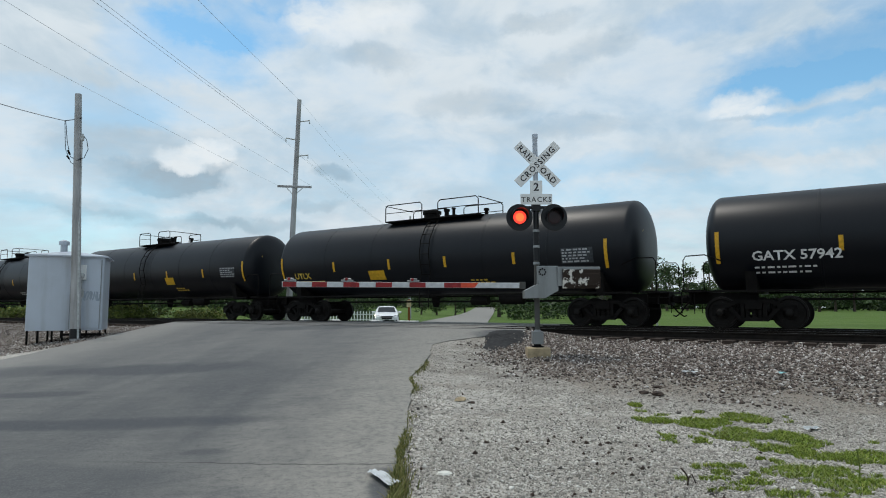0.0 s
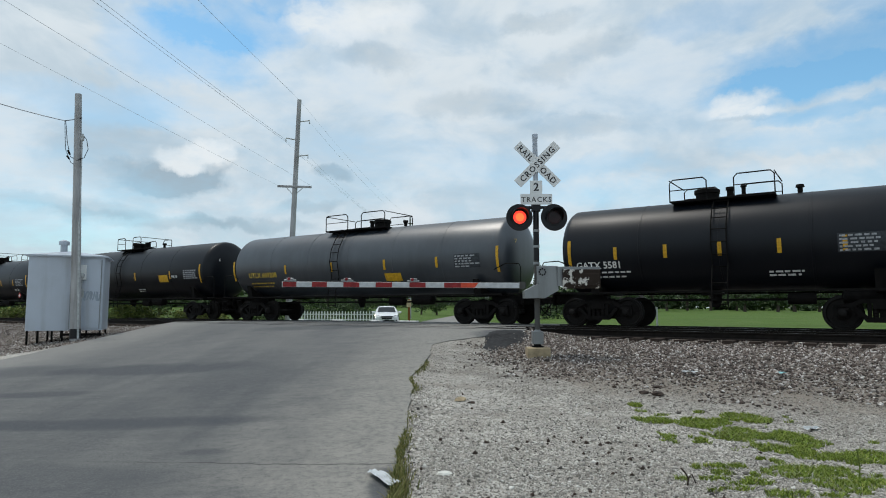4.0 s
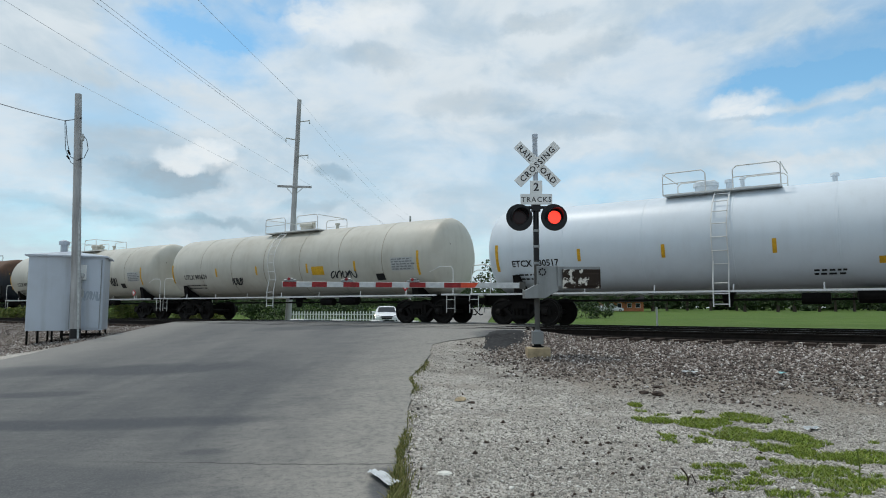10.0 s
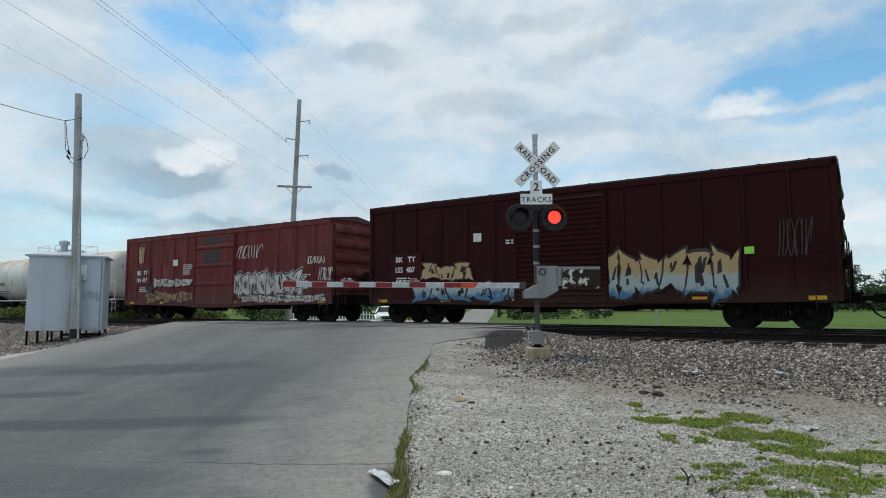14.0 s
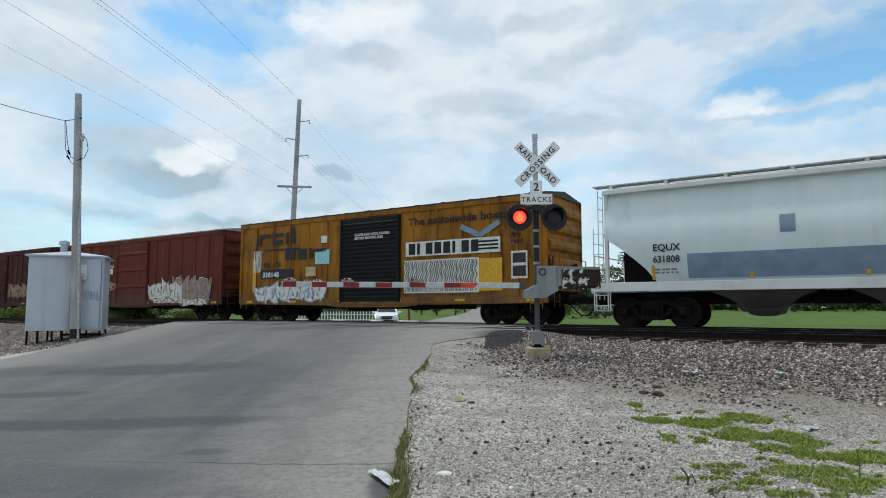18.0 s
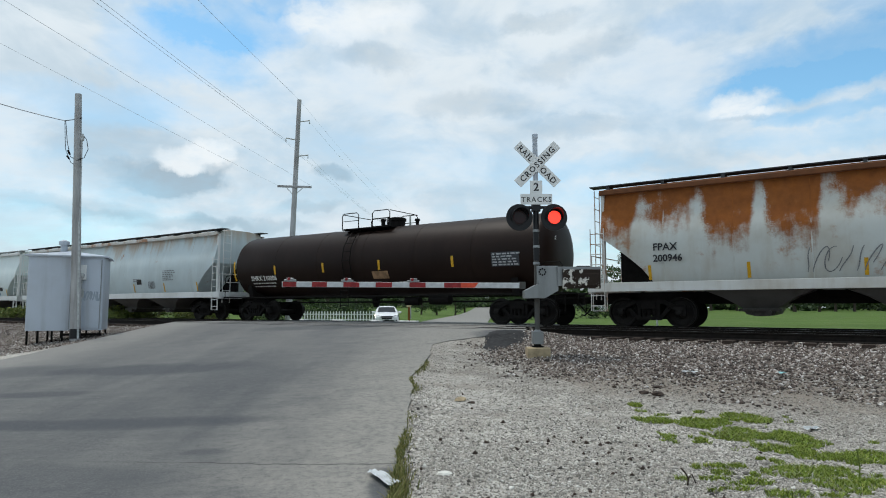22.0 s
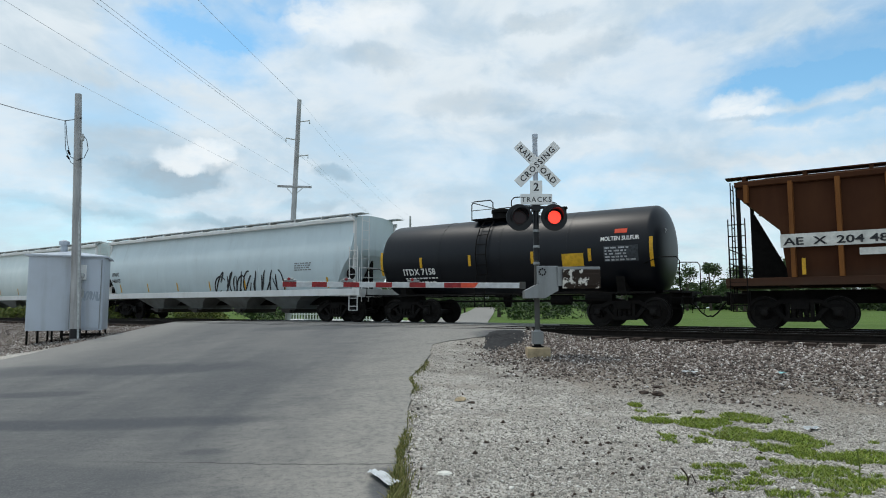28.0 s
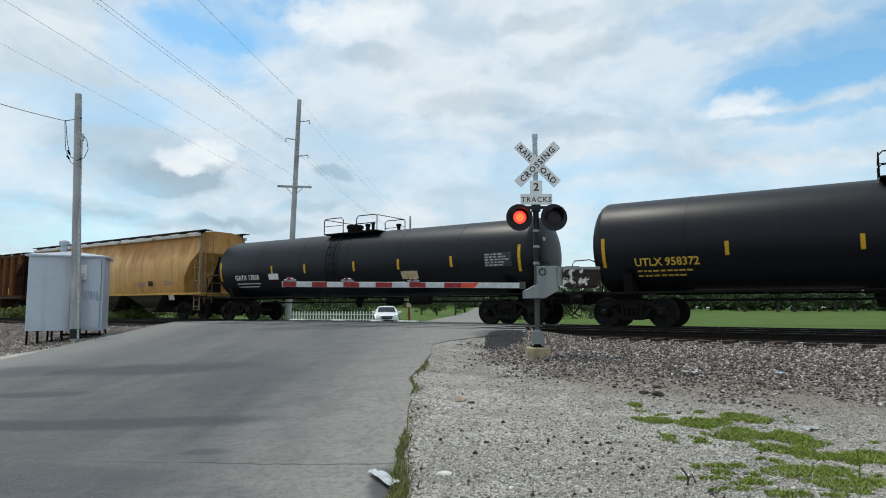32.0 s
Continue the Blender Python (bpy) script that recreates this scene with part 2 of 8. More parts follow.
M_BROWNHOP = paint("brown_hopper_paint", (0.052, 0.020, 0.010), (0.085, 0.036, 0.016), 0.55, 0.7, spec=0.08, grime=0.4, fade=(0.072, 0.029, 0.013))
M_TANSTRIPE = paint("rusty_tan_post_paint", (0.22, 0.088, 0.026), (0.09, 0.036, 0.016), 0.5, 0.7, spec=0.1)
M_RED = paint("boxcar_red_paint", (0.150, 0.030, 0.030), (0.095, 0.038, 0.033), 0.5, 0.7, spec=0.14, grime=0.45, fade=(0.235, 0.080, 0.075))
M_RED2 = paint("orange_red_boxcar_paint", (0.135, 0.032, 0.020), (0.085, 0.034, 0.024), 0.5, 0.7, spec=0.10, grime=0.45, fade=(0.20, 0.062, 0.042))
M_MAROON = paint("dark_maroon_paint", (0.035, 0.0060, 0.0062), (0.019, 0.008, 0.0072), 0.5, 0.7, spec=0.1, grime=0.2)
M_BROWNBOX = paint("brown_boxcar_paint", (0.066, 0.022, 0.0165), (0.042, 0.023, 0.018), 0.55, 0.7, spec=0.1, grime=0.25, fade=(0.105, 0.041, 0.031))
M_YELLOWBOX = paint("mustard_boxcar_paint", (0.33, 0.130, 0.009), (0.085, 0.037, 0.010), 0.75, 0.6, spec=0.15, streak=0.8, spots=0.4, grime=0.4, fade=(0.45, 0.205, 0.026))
M_BLACKDOOR = paint("black_door_paint", (0.009, 0.0095, 0.0105), (0.03, 0.028, 0.026), 0.4, 0.6, spec=0.15)
M_ROOF = paint("galvanised_roof", (0.34, 0.33, 0.32), (0.16, 0.10, 0.07), 0.5, 0.5, 0.5)
M_IRON = plain("dark_iron", (0.0075, 0.0065, 0.006), 0.8, 0.0, 0.4, 6.0, 0.12)
M_WHEEL = plain("worn_wheel_steel", (0.010, 0.0085, 0.0075), 0.65, 0.0, 0.4, 5.0, 0.18)
M_BRIGHT = plain("polished_tread", (0.35, 0.34, 0.33), 0.3, 1.0, 0.2)
M_GREYIRON = plain("grey_painted_iron", (0.42, 0.44, 0.44), 0.55, 0.0, 0.3)
M_YELLOW = plain("yellow_reflector_tape", (0.62, 0.34, 0.02), 0.35, 0.0, 0.2, 14)
M_PLACARD = plain("orange_yellow_placard", (0.60, 0.34, 0.02), 0.4, 0.0, 0.2)
M_LETTER = plain("white_stencil_paint", (0.72, 0.72, 0.70), 0.6, 0.0, 0.15, 20)
M_LETTERY = plain("yellow_stencil_paint", (0.62, 0.42, 0.06), 0.6, 0.0, 0.2, 20)
M_LETTERB = plain("black_stencil_paint", (0.025, 0.025, 0.028), 0.6, 0.0, 0.2, 20)
M_PANELGREY = plain("dull_grey_stencil_panel", (0.20, 0.205, 0.21), 0.6, 0.0, 0.5, 30)
M_PANELDARK = plain("sooty_stencil_panel", (0.040, 0.044, 0.050), 0.6, 0.0, 0.4, 14)
M_PANELPALE = plain("faded_pale_stencil_panel", (0.42, 0.43, 0.42), 0.6, 0.0, 0.25, 14)
M_FADEDINK = plain("worn_white_stencil_paint", (0.36, 0.37, 0.38), 0.6, 0.0, 0.4, 22)
M_BOARD = plain("pale_grating", (0.56, 0.58, 0.58), 0.6, 0.0, 0.2, 9)
M_BLUEGREY = plain("blue_grey_patch_paint", (0.20, 0.27, 0.35), 0.5, 0.0, 0.15, 2)
M_REDTAPE = plain("red_tape", (0.25, 0.018, 0.02), 0.4, 0.0, 0.25)
M_WHITETAPE = plain("white_tape", (0.50, 0.52, 0.53), 0.4, 0.0, 0.15)
M_ORANGETAPE = plain("bright_red_tape", (0.62, 0.07, 0.03), 0.4, 0.0, 0.15)
M_GALV = paint("galvanised_steel", (0.27, 0.285, 0.29), (0.15, 0.155, 0.155), 0.5, 0.42, 0.4, streak=0.6)
M_BUNGALOW = paint("silver_sheet_paint", (0.47, 0.52, 0.59), (0.34, 0.36, 0.39), 0.45, 0.4, 0.2, streak=0.9)
M_BLACKPAINT = plain("satin_black_paint", (0.0075, 0.008, 0.010), 0.4)
M_FADEDSCRAWL = plain("faded_scrawl_paint", (0.30, 0.345, 0.40), 0.5, 0.0, 0.15, 9)
M_SIGN = plain("white_sign_sheeting", (0.74, 0.75, 0.74), 0.45, 0.0, 0.08, 5)
M_CONCRETE = plain("tan_concrete", (0.34, 0.27, 0.17), 0.85, 0.0, 0.3, 7)
M_POLE = paint("weathered_pole_wood", (0.44, 0.445, 0.45), (0.21, 0.205, 0.20), 0.6, 0.85, streak=0.9)
M_WIRE = plain("grey_wire", (0.30, 0.33, 0.36), 0.6)
M_PALEWIRE = plain("faint_pale_wire", (0.60, 0.64, 0.68), 0.6)
M_RAIL = plain("rusted_rail_side", (0.013, 0.0105, 0.009), 0.8, 0.0, 0.4, 9, 0.15)
M_RAILTOP = plain("dull_railhead", (0.10, 0.095, 0.092), 0.4, 0.8, 0.2)
M_TIE = plain("creosoted_timber", (0.045, 0.031, 0.024), 0.9, 0.0, 0.5, 6)
M_LIGHT = glow("lit_red_lamp", (1.0, 0.045, 0.025), 1.5)
M_WHITEFENCE = plain("white_fence_paint", (0.78, 0.78, 0.76), 0.5, 0.0, 0.1)

# ---------------------------------------------------------------- mesh helpers
class Mesh:
    """Collects vertices and faces of one part."""

    def __init__(self):
        self.v, self.f = [], []

    def add(self, vs, fs):
        k = len(self.v)
        self.v.extend([tuple(p) for p in vs])
        self.f.extend([tuple(i + k for i in q) for q in fs])
        return self

    def box(self, x0, x1, y0, y1, z0, z1, c=0.0):
        """A block; c chamfers its upright and level edges along the longest side."""
        if not c:
            vs = [(x, y, z) for z in (z0, z1) for y in (y0, y1) for x in (x0, x1)]
            return self.add(vs, [(0, 2, 3, 1), (4, 5, 7, 6), (0, 1, 5, 4), (2, 6, 7, 3), (0, 4, 6, 2), (1, 3, 7, 5)])
        d = (x1 - x0, y1 - y0, z1 - z0)
        ax = d.index(max(d))
        lo, hi = [(x0, x1), (y0, y1), (z0, z1)], None
        o = [i for i in range(3) if i != ax]
        (a0, a1), (b0, b1) = lo[o[0]], lo[o[1]]
        ring = [(a0 + c, b0), (a1 - c, b0), (a1, b0 + c), (a1, b1 - c), (a1 - c, b1), (a0 + c, b1), (a0, b1 - c), (a0, b0 + c)]
        vs = []
        for e in lo[ax]:
            for a, b in ring:
                p = [0, 0, 0]
                p[ax], p[o[0]], p[o[1]] = e, a, b
                vs.append(p)
        fs = [tuple(range(7, -1, -1)), tuple(range(8, 16))] + [(i, (i + 1) % 8, 8 + (i + 1) % 8, 8 + i) for i in range(8)]
        if ax == 1:
            fs = [tuple(reversed(q)) for q in fs]
        return self.add(vs, fs)

    def tube(self, a, b, r, seg=8, r2=None, caps=True):
        a, b = Vector(a), Vector(b)
        d = (b - a).normalized()
        s = d.orthogonal().normalized()
        t = d.cross(s)
        vs = []
        for p, q in ((a, r), (b, r if r2 is None else r2)):
            for i in range(seg):
                w = 2 * math.pi * i / seg
                vs.append(p + (s * math.cos(w) + t * math.sin(w)) * q)
        fs = [(i, (i + 1) % seg, seg + (i + 1) % seg, seg + i) for i in range(seg)]
        if caps:
            fs += [tuple(range(seg - 1, -1, -1)), tuple(range(seg, 2 * seg))]
        return self.add(vs, fs)

    def path(self, pts, r, seg=6):
        """One bent rod through the points."""
        pts = [Vector(q) for q in pts]
        k0, n = len(self.v), len(pts)
        d = (pts[1] - pts[0]).normalized()
        s = d.orthogonal().normalized()
        for i, q in enumerate(pts):
            a, b = pts[max(0, i - 1)], pts[min(n - 1, i + 1)]
            d2 = (b - a).normalized()
            s = (s - d2 * s.dot(d2)).normalized()
            t = d2.cross(s)
            for j in range(seg):
                w = 2 * math.pi * j / seg
                self.v.append(tuple(q + (s * math.cos(w) + t * math.sin(w)) * r))
        for i in range(n - 1):
            self.f += [(k0 + i * seg + j, k0 + i * seg + (j + 1) % seg, k0 + (i + 1) * seg + (j + 1) % seg, k0 + (i + 1) * seg + j) for j in range(seg)]
        self.f += [tuple(k0 + j for j in range(seg - 1, -1, -1)), tuple(k0 + (n - 1) * seg + j for j in range(seg))]
        return self

    def lathe(self, prof, axis="z", seg=24, o=(0, 0, 0), caps=True):
        """prof: (distance along the axis, radius)."""
        vs = []
        for h, r in prof:
            for i in range(seg):
                w = 2 * math.pi * i / seg
                u, v = r * math.cos(w), r * math.sin(w)
                vs.append({"z": (o[0] + u, o[1] + v, o[2] + h), "x": (o[0] + h, o[1] + u, o[2] + v), "y": (o[0] + v, o[1] + h, o[2] + u)}[axis])
        fs = []
        for k in range(len(prof) - 1):
            fs += [(k * seg + i, k * seg + (i + 1) % seg, (k + 1) * seg + (i + 1) % seg, (k + 1) * seg + i) for i in range(seg)]
        if caps:
            n = len(prof)
            fs += [tuple(range(seg - 1, -1, -1)), tuple(range((n - 1) * seg, n * seg))]
        return self.add(vs, fs)

    def prism(self, poly, x0, x1, axis="x"):
        """An outline drawn out along one axis. For axis x the outline is (y, z), for y (x, z), for z (x, y)."""
        n = len(poly)
        vs = []
        for e in (x0, x1):
            for a, b in poly:
                vs.append({"x": (e, a, b), "y": (a, e, b), "z": (a, b, e)}[axis])
        fs = [tuple(range(n - 1, -1, -1)), tuple(range(n, 2 * n))] + [(i, (i + 1) % n, n + (i + 1) % n, n + i) for i in range(n)]
        return self.add(vs, fs)


def part(name, m, material, parent=None, label="", smooth=False):
    """Links a Mesh (or mesh data) as one object, under a thing or a part."""
    if isinstance(m, Mesh):
        me = bpy.data.meshes.new(name)
        me.from_pydata(m.v, [], m.f)
        me.update()
        if smooth:
            me.polygons.foreach_set("use_smooth", [True] * len(me.polygons))
            me.set_sharp_from_angle(angle=radians(40))
    else:
        me = m
    if material and not me.materials:
        me.materials.append(material)
    ob = new(name, me)
    if parent:
        ob.parent = parent
    if label:
        ob["label"] = label
    return ob


def fixed(me_name, m):
    """Mesh data to be shared by several parts."""
    me = bpy.data.meshes.new(me_name)
    me.from_pydata(m.v, [], m.f)
    me.update()
    return me


def thing(name, m, label, category, group=""):
    """An Empty at the base of a thing, for its parts."""
    ob = new(name)
    ob.empty_display_size = 0.3
    ob.matrix_world = m
    return tagged(ob, label, category, group)


def letters(text, size, align="LEFT", bend=None, wide=1.0, bold=0.022, space=1.0):
    """Flat lettering as mesh data: x to the right, z up, facing -y. bend: radius of the cylinder, height above its axis."""
    cu = bpy.data.curves.new("lettering", "FONT")
    cu.body, cu.size, cu.align_x, cu.resolution_u = text, size, align, 2
    cu.space_line, cu.offset, cu.space_character = 0.95, size * bold, space
    ob = bpy.data.objects.new("lettering", cu)
    scene.collection.objects.link(ob)
    dg = bpy.context.evaluated_depsgraph_get()
    me = bpy.data.meshes.new_from_object(ob.evaluated_get(dg))
    bpy.data.objects.remove(ob)
    for v in me.vertices:
        x, y, _ = v.co
        v.co = (x * wide, 0.0, y)
        if bend:
            r, h = bend
            v.co.y = r - math.sqrt(max(0.01, r * r - (h + y) ** 2))
    me.materials.clear()
    return me


# ---------------------------------------------------------------- the plan
TURN = -34.0                                                  # the tracks, against the picture plane
SD = Vector((math.cos(radians(TURN)), math.sin(radians(TURN)), 0))    # along the tracks, towards the camera's right
ND = Vector((-SD.y, SD.x, 0))                                 # across the tracks, away from the camera
FAR_N, NEAR_N = 20.9, 16.8                                    # centre lines of the two tracks
RAIL_NEAR_Z = 0.03


def tp(s, n, z=0.0, rz=0.0):
    """A pose in the frame of the tracks."""
    p = SD * s + ND * n
    return pose(p.x, p.y, z, 0, 0, TURN + rz)


def smooth01(x, a, b):
    t = min(1.0, max(0.0, (x - a) / (b - a)))
    return t * t * (3 - 2 * t)


def lerp_list(x, pts):
    for (a, p), (b, q) in zip(pts, pts[1:]):
        if x <= b:
            return p + (q - p) * max(0.0, (x - a) / (b - a))
    return pts[-1][1]


BED = [(-40, -0.95), (0, -0.93), (4, -0.90), (8, -0.78), (10.4, -0.66), (11.6, -0.52), (13.0, -0.37), (15.0, -0.27), (15.5, -0.24), (18.2, -0.23), (19.2, -0.23),
       (22.4, -0.20), (23.2, -0.30), (25.5, -0.70), (30, -0.84), (3000, -0.86)]
ROADP = [(-40, -0.93), (0, -0.90), (4, -0.84), (8, -0.62), (11, -0.36), (13.5, -0.13), (15.2, -0.012), (22.6, -0.02), (24, -0.10), (27, -0.32), (31, -0.60), (38, -0.78), (3000, -0.83)]


def rise(x, y):
    """The land lifts gently far down the road."""
    return 3.2 * smooth01(y, 110, 330) * (1 - 0.75 * smooth01(x, 30, 120))


def ground_z(x, y):
    n = x * ND.x + y * ND.y
    z = lerp_list(n, BED)
    if n < 11 or n > 26:
        z += 0.035 * noise.noise(Vector((x * 0.45, y * 0.45, 0.0)))
    z += 0.07 * math.exp(-((x + 12.2) ** 2 + (y - 21.5) ** 2) / 5.0)
    if -30 < y < 29 and n < 23.5:                       # shoulders meet the road
        out = max(x - right_edge(y), left_edge(y) - x)
        if out > -0.6:
            w = math.exp(-max(0.0, out) / 1.1)
            z = z * (1 - w) + (lerp_list(n, ROADP) - 0.006 + 0.020 * smooth01(y, 12.5, 14.5)) * w
    return z + rise(x, y)


def road_z(x, y):
    return lerp_list(x * ND.x + y * ND.y, ROADP) + rise(x, y)


def right_edge(y):
    """The ragged right edge of the near road."""
    base = lerp_list(y, [(-30, -0.9), (3, -0.52), (5, -0.40), (8, -0.45), (10, -0.46), (10.6, -0.57), (12, -0.36), (13, -0.28), (14.8, -0.24), (15.3, 0.2), (15.7, 0.9), (16.3, 1.75), (17.0, 2.2), (19, 2.5), (24, 2.5)])
    return base + 0.05 * noise.noise(Vector((y * 1.7, 3.1, 0))) + 0.03 * noise.noise(Vector((y * 6.0, 7.7, 0)))


def left_edge(y):
    return lerp_list(y, [(-30, -9.6), (8, -9.9), (14, -10.6), (18, -11.0), (24, -11.0), (27, -11.0), (29, -10.6)])


def axis_steps(near, far, step, grow):
    out = [0.0]
    while out[-1] < far:
        d = step if out[-1] < near else step * (1 + (out[-1] - near) * grow)
        out.append(out[-1] + d)
    return out


def ground_material():
    """Pale crushed stone by the road, brown ballast up to the tracks, mown field beyond."""
    m, g, b = surface("ground_surface", 0.95, 0.0, 0.2)
    p = g.n("ShaderNodeNewGeometry").outputs["Position"]
    n = g.vec("DOT_PRODUCT", p, tuple(ND))
    broad = g.noise(p, 0.35, 5.0, 0.6)
    mid = g.noise(p, 2.2, 5.0, 0.65)
    fine = g.noise(p, 26.0, 3.0, 0.7)
    cell = g.voronoi(p, 22.0, "Color")
    cellv = g.split(cell)[0]
    gravel = g.mix(cellv, (0.27, 0.253, 0.225), (0.56, 0.535, 0.485))
    gravel = g.mix(g.ramp(broad, 0.45, 0.7, 0, 0.7), gravel, (0.40, 0.385, 0.355))
    gravel = g.mix(g.ramp(g.noise(p, 0.8, 5.0, 0.65), 0.52, 0.68, 0, 0.6), gravel, (0.17, 0.16, 0.148))
    gravel = g.mix(g.ramp(fine, 0.55, 0.8, 0, 0.6), gravel, (0.10, 0.095, 0.09))
    cell2 = g.split(g.voronoi(p, 13.0, "Color"))
    ballast = g.mix(cell2[0], (0.075, 0.06, 0.05), (0.28, 0.24, 0.21))
    ballast = g.mix(g.ramp(cell2[1], 0.80, 0.95), ballast, (0.50, 0.49, 0.47))
    edge = g.math("ADD", n, g.math("MULTIPLY", g.math("SUBTRACT", mid, 0.5), 1.6))
    px, py, pz = g.split(p)
    edge = g.math("SUBTRACT", edge, g.math("MULTIPLY", g.math("MULTIPLY", g.ramp(px, 2.4, 0.9, 0.0, 4.0), g.ramp(px, -4.0, -2.0)), g.ramp(py, 24.0, 18.0)))
    c = g.mix(g.ramp(edge, 10.2, 11.4), gravel, ballast)
    c = g.mix(g.math("MULTIPLY", g.ramp(n, 7.0, 11.0, 0, 0.6), g.ramp(mid, 0.3, 0.6, 0.4, 1.0)), c, (0.165, 0.15, 0.13))
    dirt = g.mix(mid, (0.15, 0.118, 0.092), (0.25, 0.21, 0.17))
    c = g.mix(g.math("MULTIPLY", g.math("MULTIPLY", g.ramp(edge, 8.6, 10.4), g.ramp(edge, 12.0, 10.8)), g.ramp(fine, 0.35, 0.6, 0.25, 0.8)), c, dirt)
    c = g.mix(g.math("MULTIPLY", g.ramp(g.noise(p, 1.3, 5.0, 0.7), 0.50, 0.64, 0, 0.5), g.ramp(n, 11.0, 9.0)), c, (0.20, 0.175, 0.145))
    grass = g.mix(mid, (0.046, 0.098, 0.013), (0.105, 0.165, 0.030))
    grass = g.mix(g.ramp(broad, 0.5, 0.72, 0, 0.6), grass, (0.145, 0.165, 0.055))
    grass = g.mix(g.ramp(g.noise(p, 0.09, 4.0, 0.6), 0.48, 0.62, 0, 0.45), grass, (0.045, 0.085, 0.014))
    grass = g.mix(g.ramp(fine, 0.5, 0.8, 0, 0.5), grass, (0.035, 0.07, 0.012))
    far = g.math("ADD", n, g.math("MULTIPLY", g.math("SUBTRACT", mid, 0.5), 2.5))
    c = g.mix(g.ramp(far, 23.6, 25.2), c, grass)
    g.link(c, b.inputs["Base Color"])
    bump(g, b, g.math("ADD", g.voronoi(p, 22.0), g.math("MULTIPLY", fine, 0.6)), 0.03, 0.7)
    return m


def asphalt_material():
    """Worn grey asphalt with darker wheel paths, seams and pale dust along its edge."""
    m, g, b = surface("asphalt_surface", 0.86, 0.0, 0.35)
    p = g.n("ShaderNodeNewGeometry").outputs["Position"]
    x, y, z = g.split(p)
    broad = g.noise(g.vec("MULTIPLY", p, (0.35, 0.16, 0.3)), 1.0, 4.0, 0.55, 0.8)
    mid = g.noise(p, 1.6, 5.0, 0.6)
    fine = g.noise(p, 60.0, 3.0, 0.75)
    grit = g.noise(p, 11.0, 4.0, 0.7)
    drag = g.noise(g.vec("MULTIPLY", p, (0.9, 3.0, 1.0)), 1.0, 5.0, 0.65, 0.5)
    lane = g.noise(g.vec("MULTIPLY", p, (0.75, 0.07, 0.1)), 1.0, 3.0, 0.5, 0.4)
    c = g.mix(g.ramp(broad, 0.38, 0.62), (0.070, 0.073, 0.078), (0.105, 0.106, 0.105))
    c = g.mix(g.ramp(lane, 0.46, 0.66, 0, 0.6), c, (0.145, 0.144, 0.138))
    c = g.mix(g.ramp(drag, 0.40, 0.66, 0, 0.4), c, (0.058, 0.062, 0.068))
    c = g.mix(g.ramp(grit, 0.50, 0.72, 0, 0.5), c, (0.15, 0.148, 0.14))
    c = g.mix(g.ramp(grit, 0.46, 0.28, 0, 0.5), c, (0.042, 0.043, 0.045))
    side = g.math("ADD", x, g.math("MULTIPLY", g.math("SUBTRACT", mid, 0.5), 2.2))
    c = g.mix(g.math("MULTIPLY", g.ramp(side, -2.9, -0.2, 0, 0.9), g.ramp(grit, 0.30, 0.60, 0.5, 1.0)), c, (0.285, 0.27, 0.24))
    verge = g.math("ADD", x, g.math("MULTIPLY", g.math("SUBTRACT", mid, 0.5), 1.6))
    c = g.mix(g.ramp(verge, -8.0, -10.4, 0, 0.75), c, (0.26, 0.25, 0.23))
    c = g.mix(g.math("MULTIPLY", g.ramp(y, 9.5, 17.0, 0, 0.42), g.ramp(mid, 0.3, 0.65, 0.5, 1.0)), c, (0.175, 0.172, 0.165))
    # old tar patches across the lanes
    for px, py, w, h, f in ((-5.9, 12.9, 2.2, 0.85, 0.75), (-8.6, 13.2, 1.5, 0.9, 0.5), (-4.4, 7.85, 2.3, 0.36, 0.8), (-6.4, 10.2, 0.9, 0.28, 0.7), (-3.4, 5.2, 1.6, 0.7, 0.45), (-3.5, 20.5, 2.6, 0.9, 0.55), (-2.35, 6.4, 0.25, 0.14, 0.6), (-0.46, 5.2, 0.14, 0.5, 0.8), (1.65, 16.5, 0.9, 1.0, 0.75), (1.4, 15.6, 0.6, 0.6, 0.7)):
        a = g.math("DIVIDE", g.math("SUBTRACT", x, px), w)
        e = g.math("DIVIDE", g.math("SUBTRACT", y, py), h)
        r = g.math("ADD", g.math("MULTIPLY", a, a), g.math("MULTIPLY", e, e))
        r = g.math("ADD", r, g.math("MULTIPLY", g.math("SUBTRACT", mid, 0.5), 1.6))
        c = g.mix(g.ramp(r, 1.5, 0.25, 0, f), c, (0.040, 0.045, 0.054))
    spots = g.noise(g.vec("ADD", p, (9, 4, 0)), 3.4, 5.0, 0.7)
    c = g.mix(g.ramp(spots, 0.64, 0.74, 0, 0.5), c, (0.06, 0.06, 0.062))
    crack = g.math("ABSOLUTE", g.math("SUBTRACT", g.math("ADD", g.math("ADD", y, g.math("MULTIPLY", x, 0.1)), g.math("MULTIPLY", mid, 0.22)), 5.86))
    c = g.mix(g.math("MULTIPLY", g.ramp(crack, 0.02, 0.004, 0, 0.8), g.ramp(x, -3.6, -2.2)), c, (0.03, 0.03, 0.03))
    c = g.mix(g.ramp(fine, 0.5, 0.8, 0, 0.5), c, (0.28, 0.27, 0.25))
    c = g.mix(g.ramp(fine, 0.48, 0.25, 0, 0.65), c, (0.022, 0.022, 0.022))
    g.link(c, b.inputs["Base Color"])
    bump(g, b, g.math("ADD", fine, g.math("MULTIPLY", mid, 0.7)), 0.008, 0.5)
    return m


M_GROUND, M_ROAD = ground_material(), asphalt_material()


